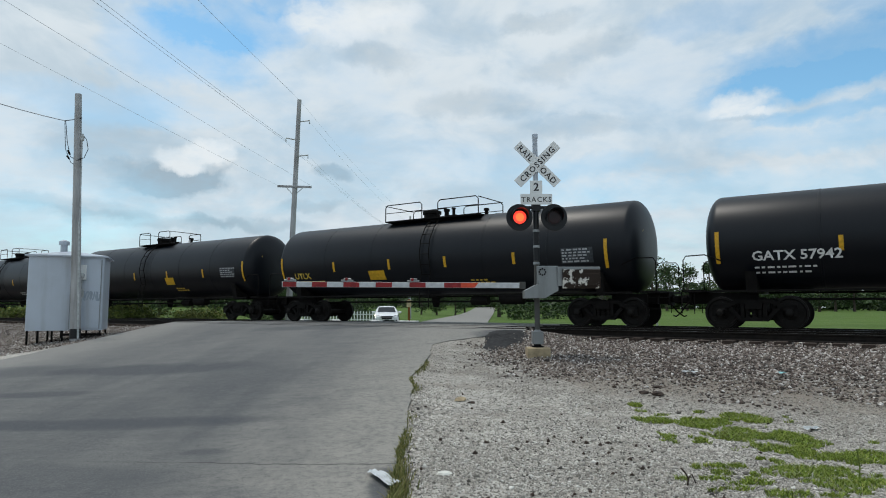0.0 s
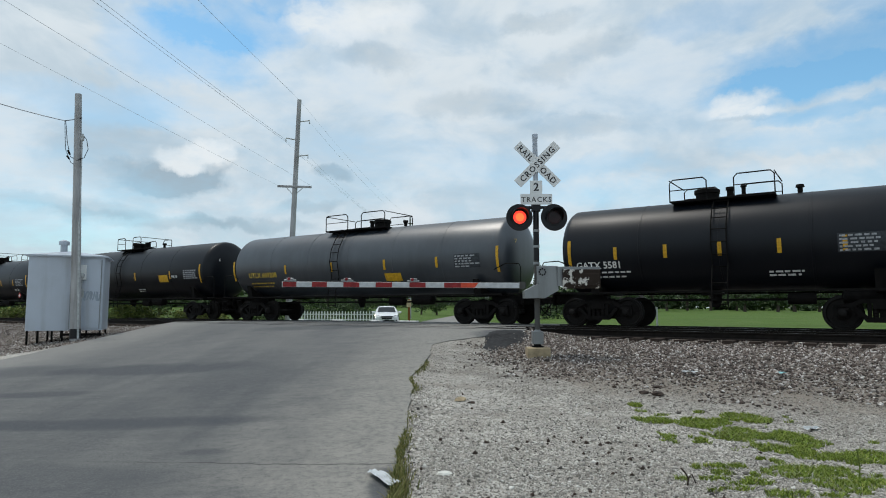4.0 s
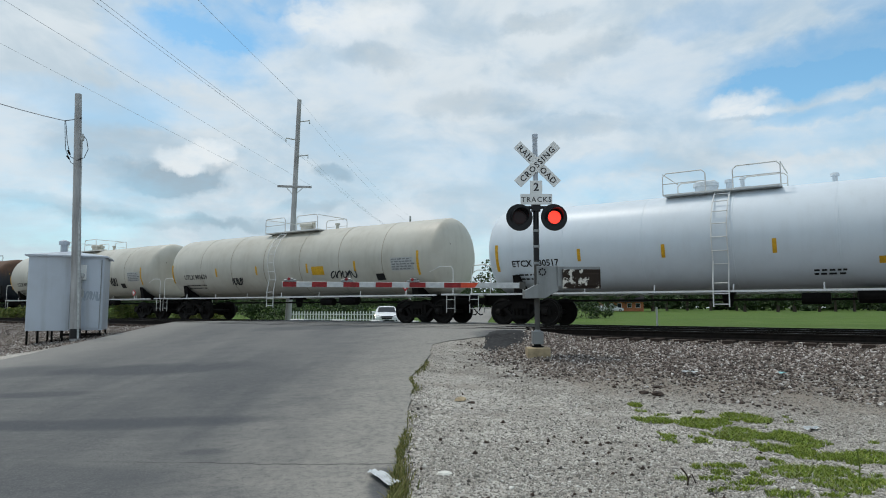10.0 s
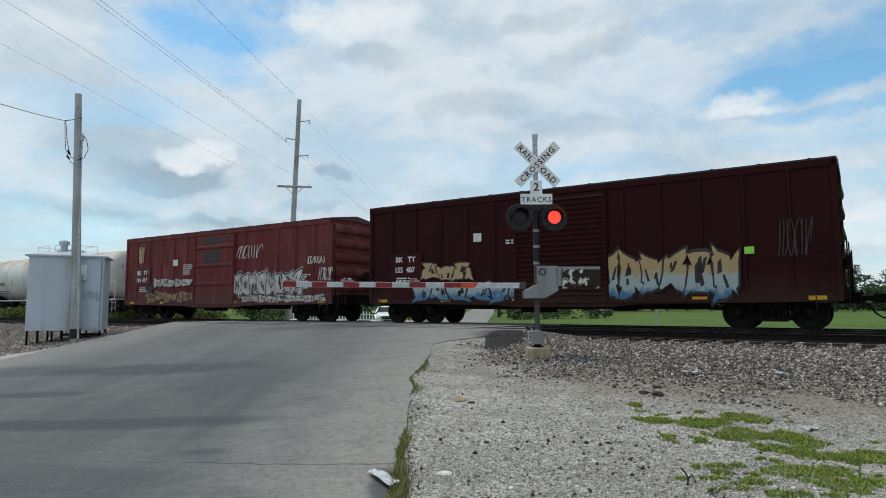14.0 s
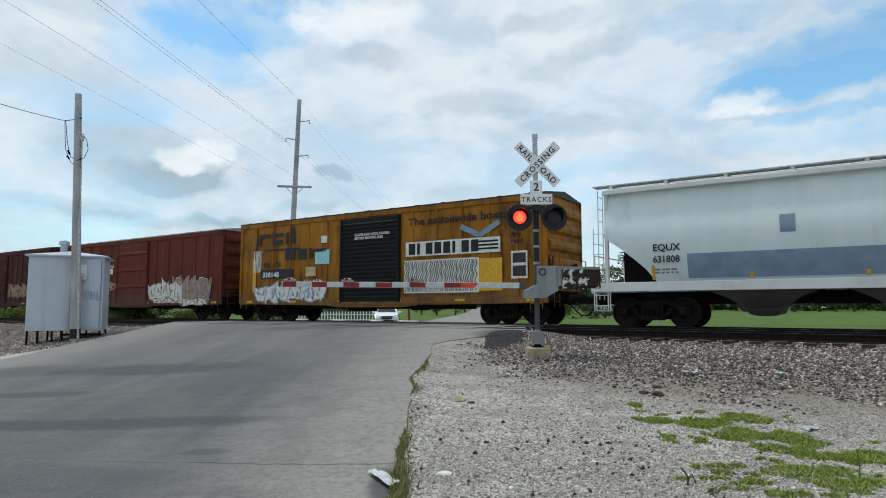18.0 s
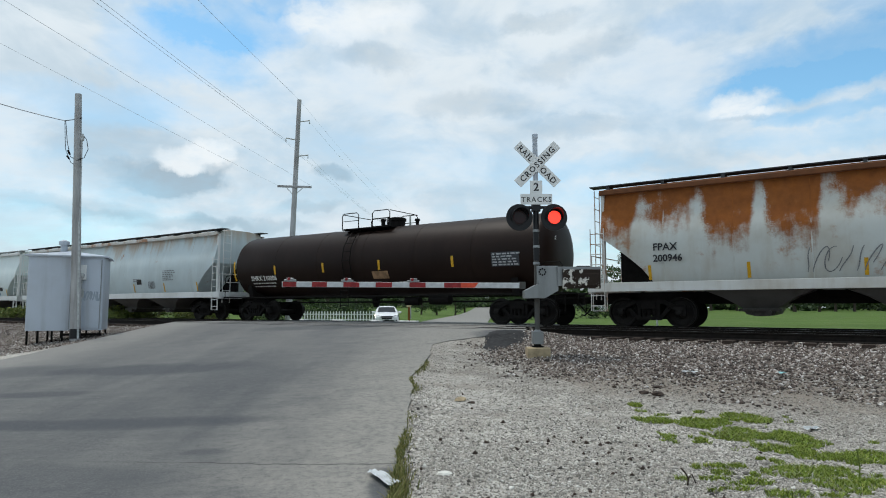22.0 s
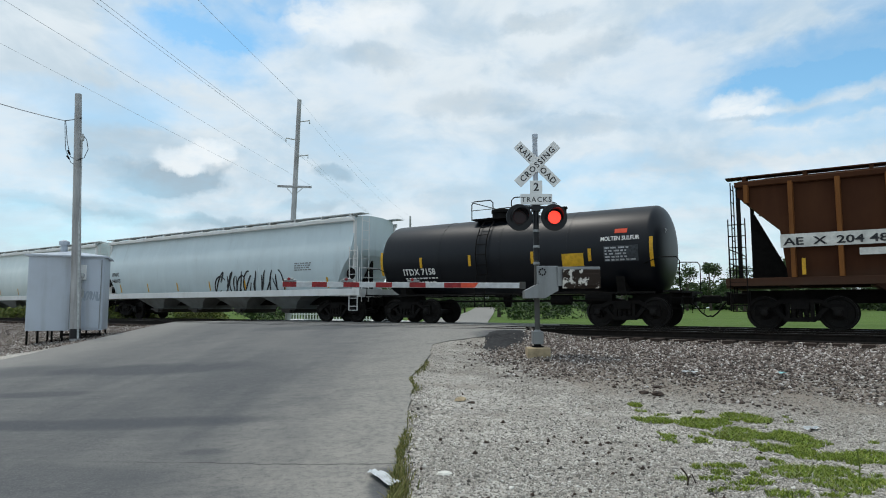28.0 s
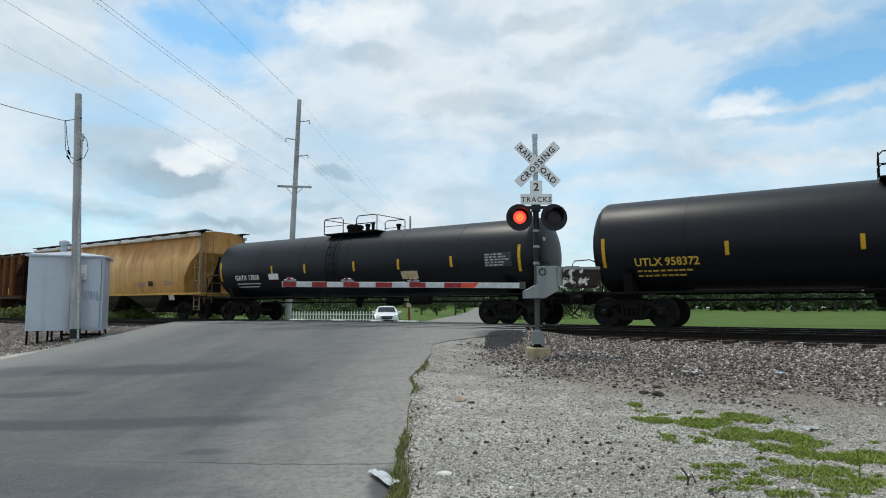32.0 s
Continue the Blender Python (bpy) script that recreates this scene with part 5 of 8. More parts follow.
def boxcar(spec):
    """A boxcar with ribbed sides, corrugated ends and a sliding door."""
    L, skin = spec["len"], spec["skin"]
    W, z0, z1 = 1.50, spec.get("z0", 0.72), spec.get("z1", 4.38)
    c = thing("boxcar", tp(spec["s"], FAR_N), spec["label"], "boxcar", "cars of the freight train")
    part("body", Mesh().box(0.06, L - 0.06, -W, W, z0 + 0.28, z1), skin, c)
    part("roof", Mesh().prism([(-W - 0.06, z1 - 0.02), (W + 0.06, z1 - 0.02), (W + 0.06, z1 + 0.03), (0, z1 + 0.24), (-W - 0.06, z1 + 0.03)], 0.0, L), spec.get("roof", M_ROOF), c)
    for k in range(13):
        x = L * (k + 0.5) / 13
        part("roof_seam", Mesh().prism([(-W - 0.05, z1 + 0.03), (0, z1 + 0.24), (W + 0.05, z1 + 0.03), (W + 0.05, z1 + 0.05), (0, z1 + 0.26), (-W - 0.05, z1 + 0.05)], x - 0.04, x + 0.04), spec.get("roof", M_ROOF), c)
    d0, d1 = spec.get("door", (0.40, 0.57))
    d0, d1 = d0 * L, d1 * L
    for y, s in ((-W, -1), (W, 1)):
        part("top_chord", Mesh().box(0.0, L, y - 0.05, y + 0.05, z1 - 0.20, z1 - 0.02), skin, c)
        part("side_sill", Mesh().prism([(0.0, z0 + 0.30), (0.0, z0 + 0.05), (d0 - 0.8, z0 - 0.02), (d0, z0 - 0.10), (d1, z0 - 0.10), (d1 + 0.8, z0 - 0.02), (L, z0 + 0.05), (L, z0 + 0.30)], y - 0.03, y + 0.03, "y"), skin, c)
        for x in (0.0, L - 0.16):
            part("corner_post", Mesh().box(x, x + 0.16, min(y, y + s * 0.05), max(y, y + s * 0.05), z0 + 0.05, z1 - 0.05, 0.01), skin, c)
        n = spec.get("ribs", 13)
        for k in range(n):
            x = L * (k + 1) / (n + 1)
            if d0 - 0.12 < x < d1 + 0.12:
                continue
            part("side_rib", Mesh().prism([(x - 0.06, y), (x - 0.035, y + s * 0.055), (x + 0.035, y + s * 0.055), (x + 0.06, y)], z0 + 0.3, z1 - 0.2, "z"), skin, c)
        if y < 0:
            door = part("door", Mesh().box(d0, d1, y - 0.075, y - 0.02, z0 + 0.12, z1 - 0.25, 0.01), spec.get("door_skin", skin), c, spec.get("door_label", "sliding door"))
            if spec.get("corrugated"):
                k, z = 0, z0 + 0.25
                while z < z1 - 0.4:
                    part("door_rib", Mesh().prism([(y - 0.075, z), (y - 0.12, z + 0.03), (y - 0.12, z + 0.07), (y - 0.075, z + 0.10)], d0 + 0.08, d1 - 0.08), spec.get("door_skin", skin), door)
                    z += 0.165
            else:
                for z in (z0 + 0.95, z0 + 1.85, z0 + 2.75):
                    part("door_rib", Mesh().prism([(y - 0.075, z), (y - 0.13, z + 0.05), (y - 0.13, z + 0.15), (y - 0.075, z + 0.2)], d0 + 0.04, d1 - 0.04), spec.get("door_skin", skin), door)
            for x in (d0 + 0.05, d1 - 0.12):
                part("door_post", Mesh().box(x, x + 0.07, y - 0.13, y - 0.07, z0 + 0.1, z1 - 0.25), spec.get("door_skin", skin), door)
            part("door_track", Mesh().box(d0 - 0.4, d1 + 2.9 if d1 + 2.9 < L else L - .2, y - 0.09, y - 0.03, z0 + 0.04, z0 + 0.12), skin, c)
            if spec.get("rails"):
                for z in (1.35, 1.95, 2.55, 3.15, 3.75):
                    part("side_rail", Mesh().box(0.2, d0, y - 0.03, y, z, z + 0.05), skin, c)
                    part("side_rail", Mesh().box(d1, L - 0.2, y - 0.03, y, z, z + 0.05), skin, c)
    for x, d in ((0.06, -1), (L - 0.06, 1)):
        for k in range(5):
            z = z0 + 0.55 + 0.62 * k
            part("end_corrugation", Mesh().prism([(x, z), (x + d * 0.10, z + 0.10), (x + d * 0.12, z + 0.22), (x + d * 0.10, z + 0.34), (x, z + 0.44)], -W + 0.14, W - 0.14, "y"), skin, c)
        ladder(c, x - d * 0.34, -W - 0.09, z0 - 0.15, z0 + 1.55, 0.44, 5, skin)
        ladder(c, x + d * 0.17, -W + 0.45, z0 - 0.1, z0 + 1.75, 0.44, 5, skin, along="y")
        coupler(c, x, d, 0.35 if d < 0 else spec["gap"] - 1.19)
        part("crossover_board", Mesh().box(min(x, x + d * 0.3), max(x, x + d * 0.3), -0.9, 0.9, 1.12, 1.16), M_IRON, c)
    for y in (-W + 0.03, W - 0.03):                      # dark grab irons and an end platform on the trailing end
        part("grab_iron", Mesh().path([(L, y, 1.0), (L + 0.16, y, 1.02), (L + 0.16, y, 2.3), (L, y, 2.34)], 0.018, 6).tube((L, y, 1.66), (L + 0.16, y, 1.66), 0.015, 5), M_IRON, c)
    part("end_sill", Mesh().box(L - 0.02, L + 0.10, -W, W, 0.84, 1.12, 0.01), M_IRON, c)
    part("brake_rod", Mesh().path([(L + 0.16, 0.5, 1.9), (L + 0.16, 0.5, 1.0), (L + 0.1, 0.1, 0.8)], 0.02, 6).path([(L + 0.12, -W + 0.1, 1.5), (L + 0.14, W - 0.1, 1.5)], 0.018, 5), M_IRON, c)
    bw = Mesh().lathe([(0.0, 0.27), (0.04, 0.28)], "x", 20, (L + 0.12, 0.5, 1.9))
    part("hand_brake", bw.box(L - 0.06, L + 0.12, 0.35, 0.65, 1.7, 2.1), M_IRON, c)
    part("underframe", Mesh().box(0.1, L - 0.1, -0.25, 0.25, 0.72, 1.0).box(3.2, L - 3.2, -0.9, -0.8, 0.55, 0.72).lathe([(0, 0.16), (0.8, 0.16)], "x", 12, (L * 0.6, -0.6, 0.66))
         .box(L * 0.4, L * 0.47, -0.9, -0.3, 0.45, 0.7), M_IRON, c)
    for x in (1.72, L - 1.72):
        truck(c, x)
    for k in range(6):
        x = 0.5 + (L - 1.3) * k / 5
        part("reflector_tape", Mesh().box(x, x + 0.42, -W - 0.036, -W - 0.031, z0 + 0.09, z0 + 0.2), M_YELLOW, c)
    yy = -W - 0.062
    for text, x, z, size, wide in spec.get("text", ()):
        mark(c, text, x, z, size, yy, M_LETTER, wide=wide)
    for text, x, z, size, wide in spec.get("dark_text", ()):
        mark(c, text, x, z, size, yy, M_BLACKPAINT, wide=wide)
    for text, x, z, size, wide in spec.get("door_text", ()):
        mark(c, text, x, z, size, -W - 0.125, M_LETTER, wide=wide)
    for x, z, w, h, mat_ in spec.get("panels", ()):
        part("panel", Mesh().box(x, x + w, -W - 0.060, -W - 0.056, z, z + h), mat_, c)
    for x, z, w, h, mat_ in spec.get("door_panels", ()):
        part("panel", Mesh().box(x, x + w, -W - 0.078, -W - 0.0765, z, z + h), mat_, c)
    for x, z, w, h, mat_ in spec.get("bars", ()):
        part("painted_bar", Mesh().box(x, x + w, -W - 0.064, -W - 0.060, z, z + h), mat_, c)
    for x0, za, x1, zb, w, mat_ in spec.get("strokes", ()):
        d = math.hypot(x1 - x0, zb - za)
        ex, ez = -(zb - za) / d * w / 2, (x1 - x0) / d * w / 2
        part("painted_stroke", Mesh().prism([(x0 - ex, za - ez), (x1 - ex, zb - ez), (x1 + ex, zb + ez), (x0 + ex, za + ez)], -W - 0.066, -W - 0.062, "y"), mat_, c)
    if spec.get("waves"):
        x0, x1, za, zb = spec["waves"]
        n = 34
        for k in range(n):
            x = x0 + (x1 - x0 - 0.1) * k / (n - 1)
            m = Mesh()
            for i in range(15):
                z = za + (zb - za) * i / 14
                q = x + 0.05 * math.sin(i * 1.25 + 0.35 * k) + 0.012 * math.sin(k * 2.7)
                m.v += [(q, -W - 0.063, z), (q + 0.042, -W - 0.063, z)]
            m.f = [(2 * i, 2 * i + 1, 2 * i + 3, 2 * i + 2) for i in range(14)]
            part("painted_wave", m, M_BLACKPAINT, c)
    for x, z, rows, w in spec.get("print", ()):
        fine_print(c, x, z, rows, w, yy - 0.002, M_LETTER, seed=int(x * 5) + rows)
    for gspec in spec.get("graffiti", ()):
        graffiti(c, yy - 0.004, *gspec)
    for x, z0_, z1_, w, seed, mat_ in spec.get("scrawl", ()):
        scrawl(c, scribble(x, x + w, z0_, z1_, seed, 0.036, yy - 0.003, 9), mat_, "painted scrawl")
    return c


def graffiti(parent, y, x0, x1, z0, z1, n, seed, fill, line, halo=None, label="painted graffiti letters"):
    """Fat overlapping painted shapes with outlines and streaks, reading as no letters."""
    rnd = random.Random(seed)
    for k in range(n):
        inner, outer, cuts, edge = Mesh(), Mesh(), Mesh(), Mesh()
        cx = x0 + (x1 - x0) * (k + 0.5) / n
        hw, hh = (x1 - x0) / n * rnd.uniform(0.50, 0.66), (z1 - z0) / 2 * rnd.uniform(0.66, 0.86)
        cz = (z0 + z1) / 2 + rnd.uniform(-0.06, 0.06)
        ph = rnd.uniform(0, 6)
        seg = 40
        ring = []
        for i in range(seg):
            w = 2 * math.pi * i / seg
            e = 0.36
            cw, sw = math.cos(w), math.sin(w)
            r = 1 + 0.22 * math.sin(3 * w + ph) + 0.15 * math.sin(5 * w - ph) + 0.09 * math.sin(9 * w + 2 * ph) + 0.04 * rnd.uniform(-1, 1)
            ring.append((math.copysign(abs(cw) ** e, cw) * hw * r, math.copysign(abs(sw) ** e, sw) * hh * r))
        yk = y - 0.0016 * k
        for mesh, sc, off in ((edge, 1.045, 0.0004), (outer, 1.0, 0.0), (inner, 0.86, -0.0008)):
            b = len(mesh.v)
            mesh.v.append((cx, yk + off, cz))
            mesh.v += [(cx + a * sc, yk + off, cz + h * sc) for a, h in ring]
            mesh.f += [(b, b + 1 + i, b + 1 + (i + 1) % seg) for i in range(seg)]
        for i in range(rnd.choice((2, 3, 4))):          # dark gaps inside each shape
            qx, qz = cx + rnd.uniform(-0.45, 0.45) * hw, cz + rnd.uniform(-0.5, 0.5) * hh
            w_, h_ = hw * rnd.uniform(0.08, 0.2), hh * rnd.uniform(0.15, 0.5)
            sl = rnd.uniform(-0.12, 0.12)
            cuts.add([(qx - w_, yk - 0.0012, qz - h_), (qx + w_, yk - 0.0012, qz - h_ * rnd.uniform(.6, 1)), (qx + w_ + sl, yk - 0.0012, qz + h_), (qx - w_ * 0.4 + sl, yk - 0.0012, qz + h_ * rnd.uniform(.6, 1))], [(0, 1, 2, 3)])
        gr = part("graffiti_letter", outer, line, parent, label if k == 0 else "")
        if halo:
            part("halo", edge, halo, gr)
        part("fill", inner, fill, gr)
        part("stroke", cuts, line, gr)


def covered_hopper(spec):
    """A covered hopper with bulging sides, sloped ends, open end platforms and a row of discharge gates."""
    L, skin, trim, sill = spec["len"], spec["skin"], spec.get("trim", M_SILL), spec.get("sill", M_SILL)
    top, bulge = spec.get("top", 4.40), spec.get("bulge", 1.0)
    c = thing("covered_hopper", tp(spec["s"], FAR_N), spec["label"], "hopper car", "cars of the freight train")
    sz0, sz1 = spec.get("sill_z", (1.10, 1.38))
    wtop, wmid, wlow = 1.40 - 0.14 * bulge, 1.40 + 0.17 * bulge, 1.42 - 0.08 * bulge

    def half(z):
        q = (z - sz1) / (top - sz1)
        return wlow + (wmid - wlow) * math.sin(math.pi * min(1, q * 1.25 + 0.05)) if q < 0.45 else wmid + (wtop - wmid) * smooth01(q, 0.45, 1.0)

    e0, cut = spec.get("end", 0.45), spec.get("cut", 1.6)
    zc = spec.get("cut_z", 2.8)
    step = spec.get("step")

    def bottom(u):
        """The lower edge of the side sheet, u from the body's end."""
        if step:
            return zc + (step[1] - zc) * u / step[0] if u < step[0] else sz1 - 0.05
        return sz1 - 0.05 + (zc - sz1 + 0.05) * max(0.0, 1 - u / cut) ** spec.get("curve", 0.75)

    xs = [e0, e0 + 0.001] + [e0 + cut * k / 5 for k in range(1, 6)] + [e0 + cut + (L - 2 * e0 - 2 * cut) * k / 14 for k in range(1, 14)] + [L - e0 - cut * k / 5 for k in range(5, 0, -1)] + [L - e0 - 0.001, L - e0]
    if step:
        xs = sorted(xs + [e0 + step[0] - 0.002, e0 + step[0], L - e0 - step[0], L - e0 - step[0] + 0.002])
    m = Mesh()
    K = 12
    for x in xs:
        u = min(x - e0, L - e0 - x)
        zb = bottom(u)
        col = []
        for k in range(K + 1):
            z = zb + (top - zb) * k / K
            col.append((half(z), z))
        ring = [(-y, z) for y, z in col] + [(-1.12, top + 0.14), (-0.5, top + 0.22), (0.5, top + 0.22), (1.12, top + 0.14)] + [(y, z) for y, z in reversed(col)]
        m.v += [(x, y, z) for y, z in ring]
    n = 2 * (K + 1) + 4
    for j in range(len(xs) - 1):
        m.f += [(j * n + i, j * n + (i + 1) % n, (j + 1) * n + (i + 1) % n, (j + 1) * n + i) for i in range(n)]
    m.f += [tuple(range(n - 1, -1, -1)), tuple((len(xs) - 1) * n + i for i in range(n))]
    m.f = [tuple(reversed(q)) for q in m.f]
    part("body", m, skin, c, smooth=True)
    if not spec.get("posts"):
        for k in range(1, 10):                           # welded sheet joints
            x = e0 + (L - 2 * e0) * k / 10
            if cut < x - e0 < L - 2 * e0 - cut:
                m = Mesh()
                zs = [sz1 + (top - 0.12 - sz1) * i / 9 for i in range(10)]
                for z in zs:
                    m.v += [(x - 0.016, -half(z) - 0.001, z), (x, -half(z) - 0.006, z), (x + 0.016, -half(z) - 0.001, z)]
                m.f = [q for i in range(9) for q in ((3 * i, 3 * i + 1, 3 * i + 4, 3 * i + 3), (3 * i + 1, 3 * i + 2, 3 * i + 5, 3 * i + 4))]
                part("sheet_joint", m, skin, c)
    # side sills and eaves
    for y in (-1, 1):
        part("side_sill", Mesh().box(0.0, L, y * 1.52 - 0.05, y * 1.52 + 0.05, sz0, sz1, 0.01), sill, c)
        part("eave", Mesh().box(e0 - 0.05, L - e0 + 0.05, y * 1.42 - 0.05, y * 1.42 + 0.05, top - 0.10, top + 0.06, 0.02), spec.get("eave", trim), c)
        if spec.get("posts"):
            for k in range(spec["posts"]):
                x = e0 + 0.25 + (L - 2 * e0 - 0.5) * k / (spec["posts"] - 1)
                u = min(x - e0, L - e0 - x)
                zb = max(sz1, bottom(u) + 0.02)
                part("side_post", Mesh().prism([(x - 0.07, y * 1.42), (x - 0.05, y * 1.60), (x + 0.05, y * 1.60), (x + 0.07, y * 1.42)], zb, top - 0.06, "z"), spec.get("post_skin", skin), c)
    part("centre_sill", Mesh().box(0.2, L - 0.2, -0.25, 0.25, 0.72, 1.1), M_IRON, c)
    # discharge bays
    nb = spec.get("bays", 4)
    b0, b1 = 3.1, L - 3.1
    bw = (b1 - b0) / nb
    for k in range(nb):
        x = b0 + bw * (k + 0.5)
        w = bw * 0.43
        m = Mesh()
        rings = [(w * 0.98, 1.40, sz0 + 0.03), (w * 0.62, 1.22, 0.90), (0.46, 0.92, 0.60), (0.44, 0.90, 0.54)]
        for a, b, z in rings:
            m.v += [(x - a, -b, z), (x + a, -b, z), (x + a, b, z), (x - a, b, z)]
        for j in range(3):
            m.f += [(4 * (j + 1) + i, 4 * (j + 1) + (i + 1) % 4, 4 * j + (i + 1) % 4, 4 * j + i) for i in range(4)]
        m.f.append((12, 13, 14, 15))
        part("discharge_bay", m, spec.get("bay", M_BAY), c, "grey sloped discharge bay")
        part("outlet_gate", Mesh().prism([(x - 0.44, 0.56), (x - 0.36, 0.42), (x - 0.12, 0.36), (x + 0.12, 0.36), (x + 0.36, 0.42), (x + 0.44, 0.56)], -0.98, 0.98, "y").lathe([(-1.12, 0.05), (1.12, 0.05)], "y", 8, (x + 0.22, 0, 0.46))
             .lathe([(-1.14, 0.09), (-1.08, 0.09)], "y", 10, (x + 0.22, 0, 0.46)).box(x - 0.55, x + 0.55, -1.04, -0.98, 0.50, 0.57), spec.get("gate", M_GATE), c, "dark discharge gate with a capstan")
    # end platforms: slope sheet struts, ladders, handrails
    for x, d in ((0.0, -1), (L, 1)):
        i = lambda k: x - d * k
        for y in (-1.30, 1.30):
            part("corner_post", Mesh().box(min(i(e0 - .04), i(e0 + .06)), max(i(e0 - .04), i(e0 + .06)), y - 0.06, y + 0.06, sz0, top - 0.05), trim, c)
        ladder(c, i(0.33), -1.56, 0.50, 3.1 if spec.get("tall_ladder", True) else 2.2, 0.44, 8, trim, 0.018)
        ladder(c, i(0.16), -1.02, 0.85, top + 0.1, 0.44, 9, trim, 0.018, "y")
        part("end_platform", Mesh().box(min(x, i(1.3)), max(x, i(1.3)), -1.5, 1.5, sz0 - 0.02, sz0 + 0.04), trim, c)
        part("end_sill", Mesh().box(min(x, i(0.12)), max(x, i(0.12)), -1.52, 1.52, sz0 - 0.06, sz1, 0.01), sill, c)
        part("handrail", Mesh().path([(i(0.1), -1.45, sz1), (i(0.1), -1.45, 2.25), (i(0.1), 1.45, 2.25), (i(0.1), 1.45, sz1)], 0.02, 6).path([(i(0.1), -1.45, 1.85), (i(0.1), 1.45, 1.85)], 0.016, 5), trim, c)
        part("step", Mesh().path([(i(0.15), -1.5, 1.08), (i(0.15), -1.5, 0.5), (i(0.6), -1.5, 0.5), (i(0.6), -1.5, 1.08)], 0.022, 5), trim, c)
        # black by default: the shade below the slope sheet is put into its colour
        part("slope_web", Mesh().prism([(i(e0 + 0.15), sz1), (i(e0 + cut * 1.0), sz1), (i(e0 + 0.15), zc - 0.15)], -0.06, 0.06, "y"), spec.get("web", M_IRON), c)
        if spec.get("round_hole"):
            # no hole is cut: a black disc stands for the shade inside it
            part("end_web", Mesh().lathe([(-1.42, 0.23), (-1.40, 0.24)], "y", 20, (i(e0 + 0.10), 0, 2.0)), M_IRON, c, "black disc standing in for the shaded round opening of the end web")
        coupler(c, x, d, 0.22)
        truck(c, i(1.75))
    part("hand_brake", Mesh().lathe([(0, 0.20), (0.03, 0.21)], "x", 20, (L + 0.02, 0.5, 1.80)).box(L - 0.2, L + 0.02, 0.38, 0.62, 1.68, 1.92), M_IRON, c)
    # roof: hatch trough and running boards on brackets
    part("hatch_cover", Mesh().box(e0 + 0.6, L - e0 - 0.6, -0.36, 0.36, top + 0.2, top + 0.30, 0.03), spec.get("eave", trim), c)
    nbk = 12
    for y in (-1, 1):
        bd = part("running_board", Mesh().box(0.05, L - 0.05, y * 1.18 - 0.22, y * 1.18 + 0.22, top + 0.19, top + 0.22), spec.get("board", M_BOARD), c, "grated roof walkway")
        for k in range(nbk):
            x = e0 + 0.2 + (L - 2 * e0 - 0.4) * k / (nbk - 1)
            part("board_bracket", Mesh().box(x - 0.05, x + 0.05, y * 1.18 - 0.20, y * 1.18 + 0.20, top + 0.05, top + 0.19), spec.get("board", M_BOARD), bd)
    yy = lambda z: -half(z) - 0.012
    if spec.get("posts"):
        yy = lambda z: -1.615
    for text, x, z, size, wide in spec.get("text", ()):
        mark(c, text, x, z, size, min(yy(z), yy(z + size)) - 0.020, spec.get("ink", M_LETTERB), wide=wide)
    for x, z, w, h, mat_ in spec.get("panels", ()):
        m = Mesh()
        for i in range(4):
            za, zb = z + h * i / 4, z + h * (i + 1) / 4
            m.add([(x, yy(za), za), (x + w, yy(za), za), (x + w, yy(zb), zb), (x, yy(zb), zb)], [(0, 1, 2, 3)])
        part("panel", m, mat_, c)
    for x, z, rows, w in spec.get("print", ()):
        fine_print(c, x, z, rows, w, 0, spec.get("print_ink", M_PANELGREY), seed=int(x * 5) + rows, fn=lambda q: yy(q) - 0.003)
    for x, z0_, z1_, w, seed, mat_ in spec.get("scrawl", ()):
        scrawl(c, scribble(x, x + w, z0_, z1_, seed, spec.get("stroke", 0.035), strokes=9, fn=lambda q: yy(q) - 0.004), mat_, "black painted scrawl")
    for k in range(spec.get("tapes", 7)):
        x = 1.9 + (L - 3.8) * k / (spec.get("tapes", 7) - 1)
        part("reflector_tape", Mesh().add([(x, yy(sz1 + .08), sz1 + .06), (x + 0.09, yy(sz1 + .08), sz1 + .06), (x + 0.09, yy(sz1 + .5), sz1 + .50), (x, yy(sz1 + .5), sz1 + .50)], [(0, 1, 2, 3)]), M_YELLOW, c)
    return c


M_BAYLIGHT = paint("pale_bay_paint", (0.19, 0.21, 0.21), (0.08, 0.075, 0.065), 0.6, 0.6)
M_BAY = paint("grey_bay_paint", (0.085, 0.082, 0.078), (0.045, 0.04, 0.033), 0.6, 0.6)
M_GATE = plain("oily_gate_iron", (0.030, 0.026, 0.022), 0.6, 0.0, 0.5, 9, 0.3)
M_TAN = plain("tan_spray_paint", (0.50, 0.40, 0.24), 0.6, 0.0, 0.25, 5)
M_PALE = plain("off_white_spray_paint", (0.66, 0.65, 0.60), 0.6, 0.0, 0.2, 5)
M_PALEWORN = plain("worn_white_spray_paint", (0.46, 0.43, 0.41), 0.65, 0.0, 0.45, 3)
M_LIME = plain("lime_sticker", (0.35, 0.75, 0.10), 0.6, 0.0, 0.1, 5)
M_PINKGREY = plain("faded_grey_pink_spray_paint", (0.30, 0.215, 0.20), 0.65, 0.0, 0.35, 4)
M_RUSTTAN = plain("rubbed_tan_spray_paint", (0.27, 0.16, 0.085), 0.65, 0.0, 0.4, 4)


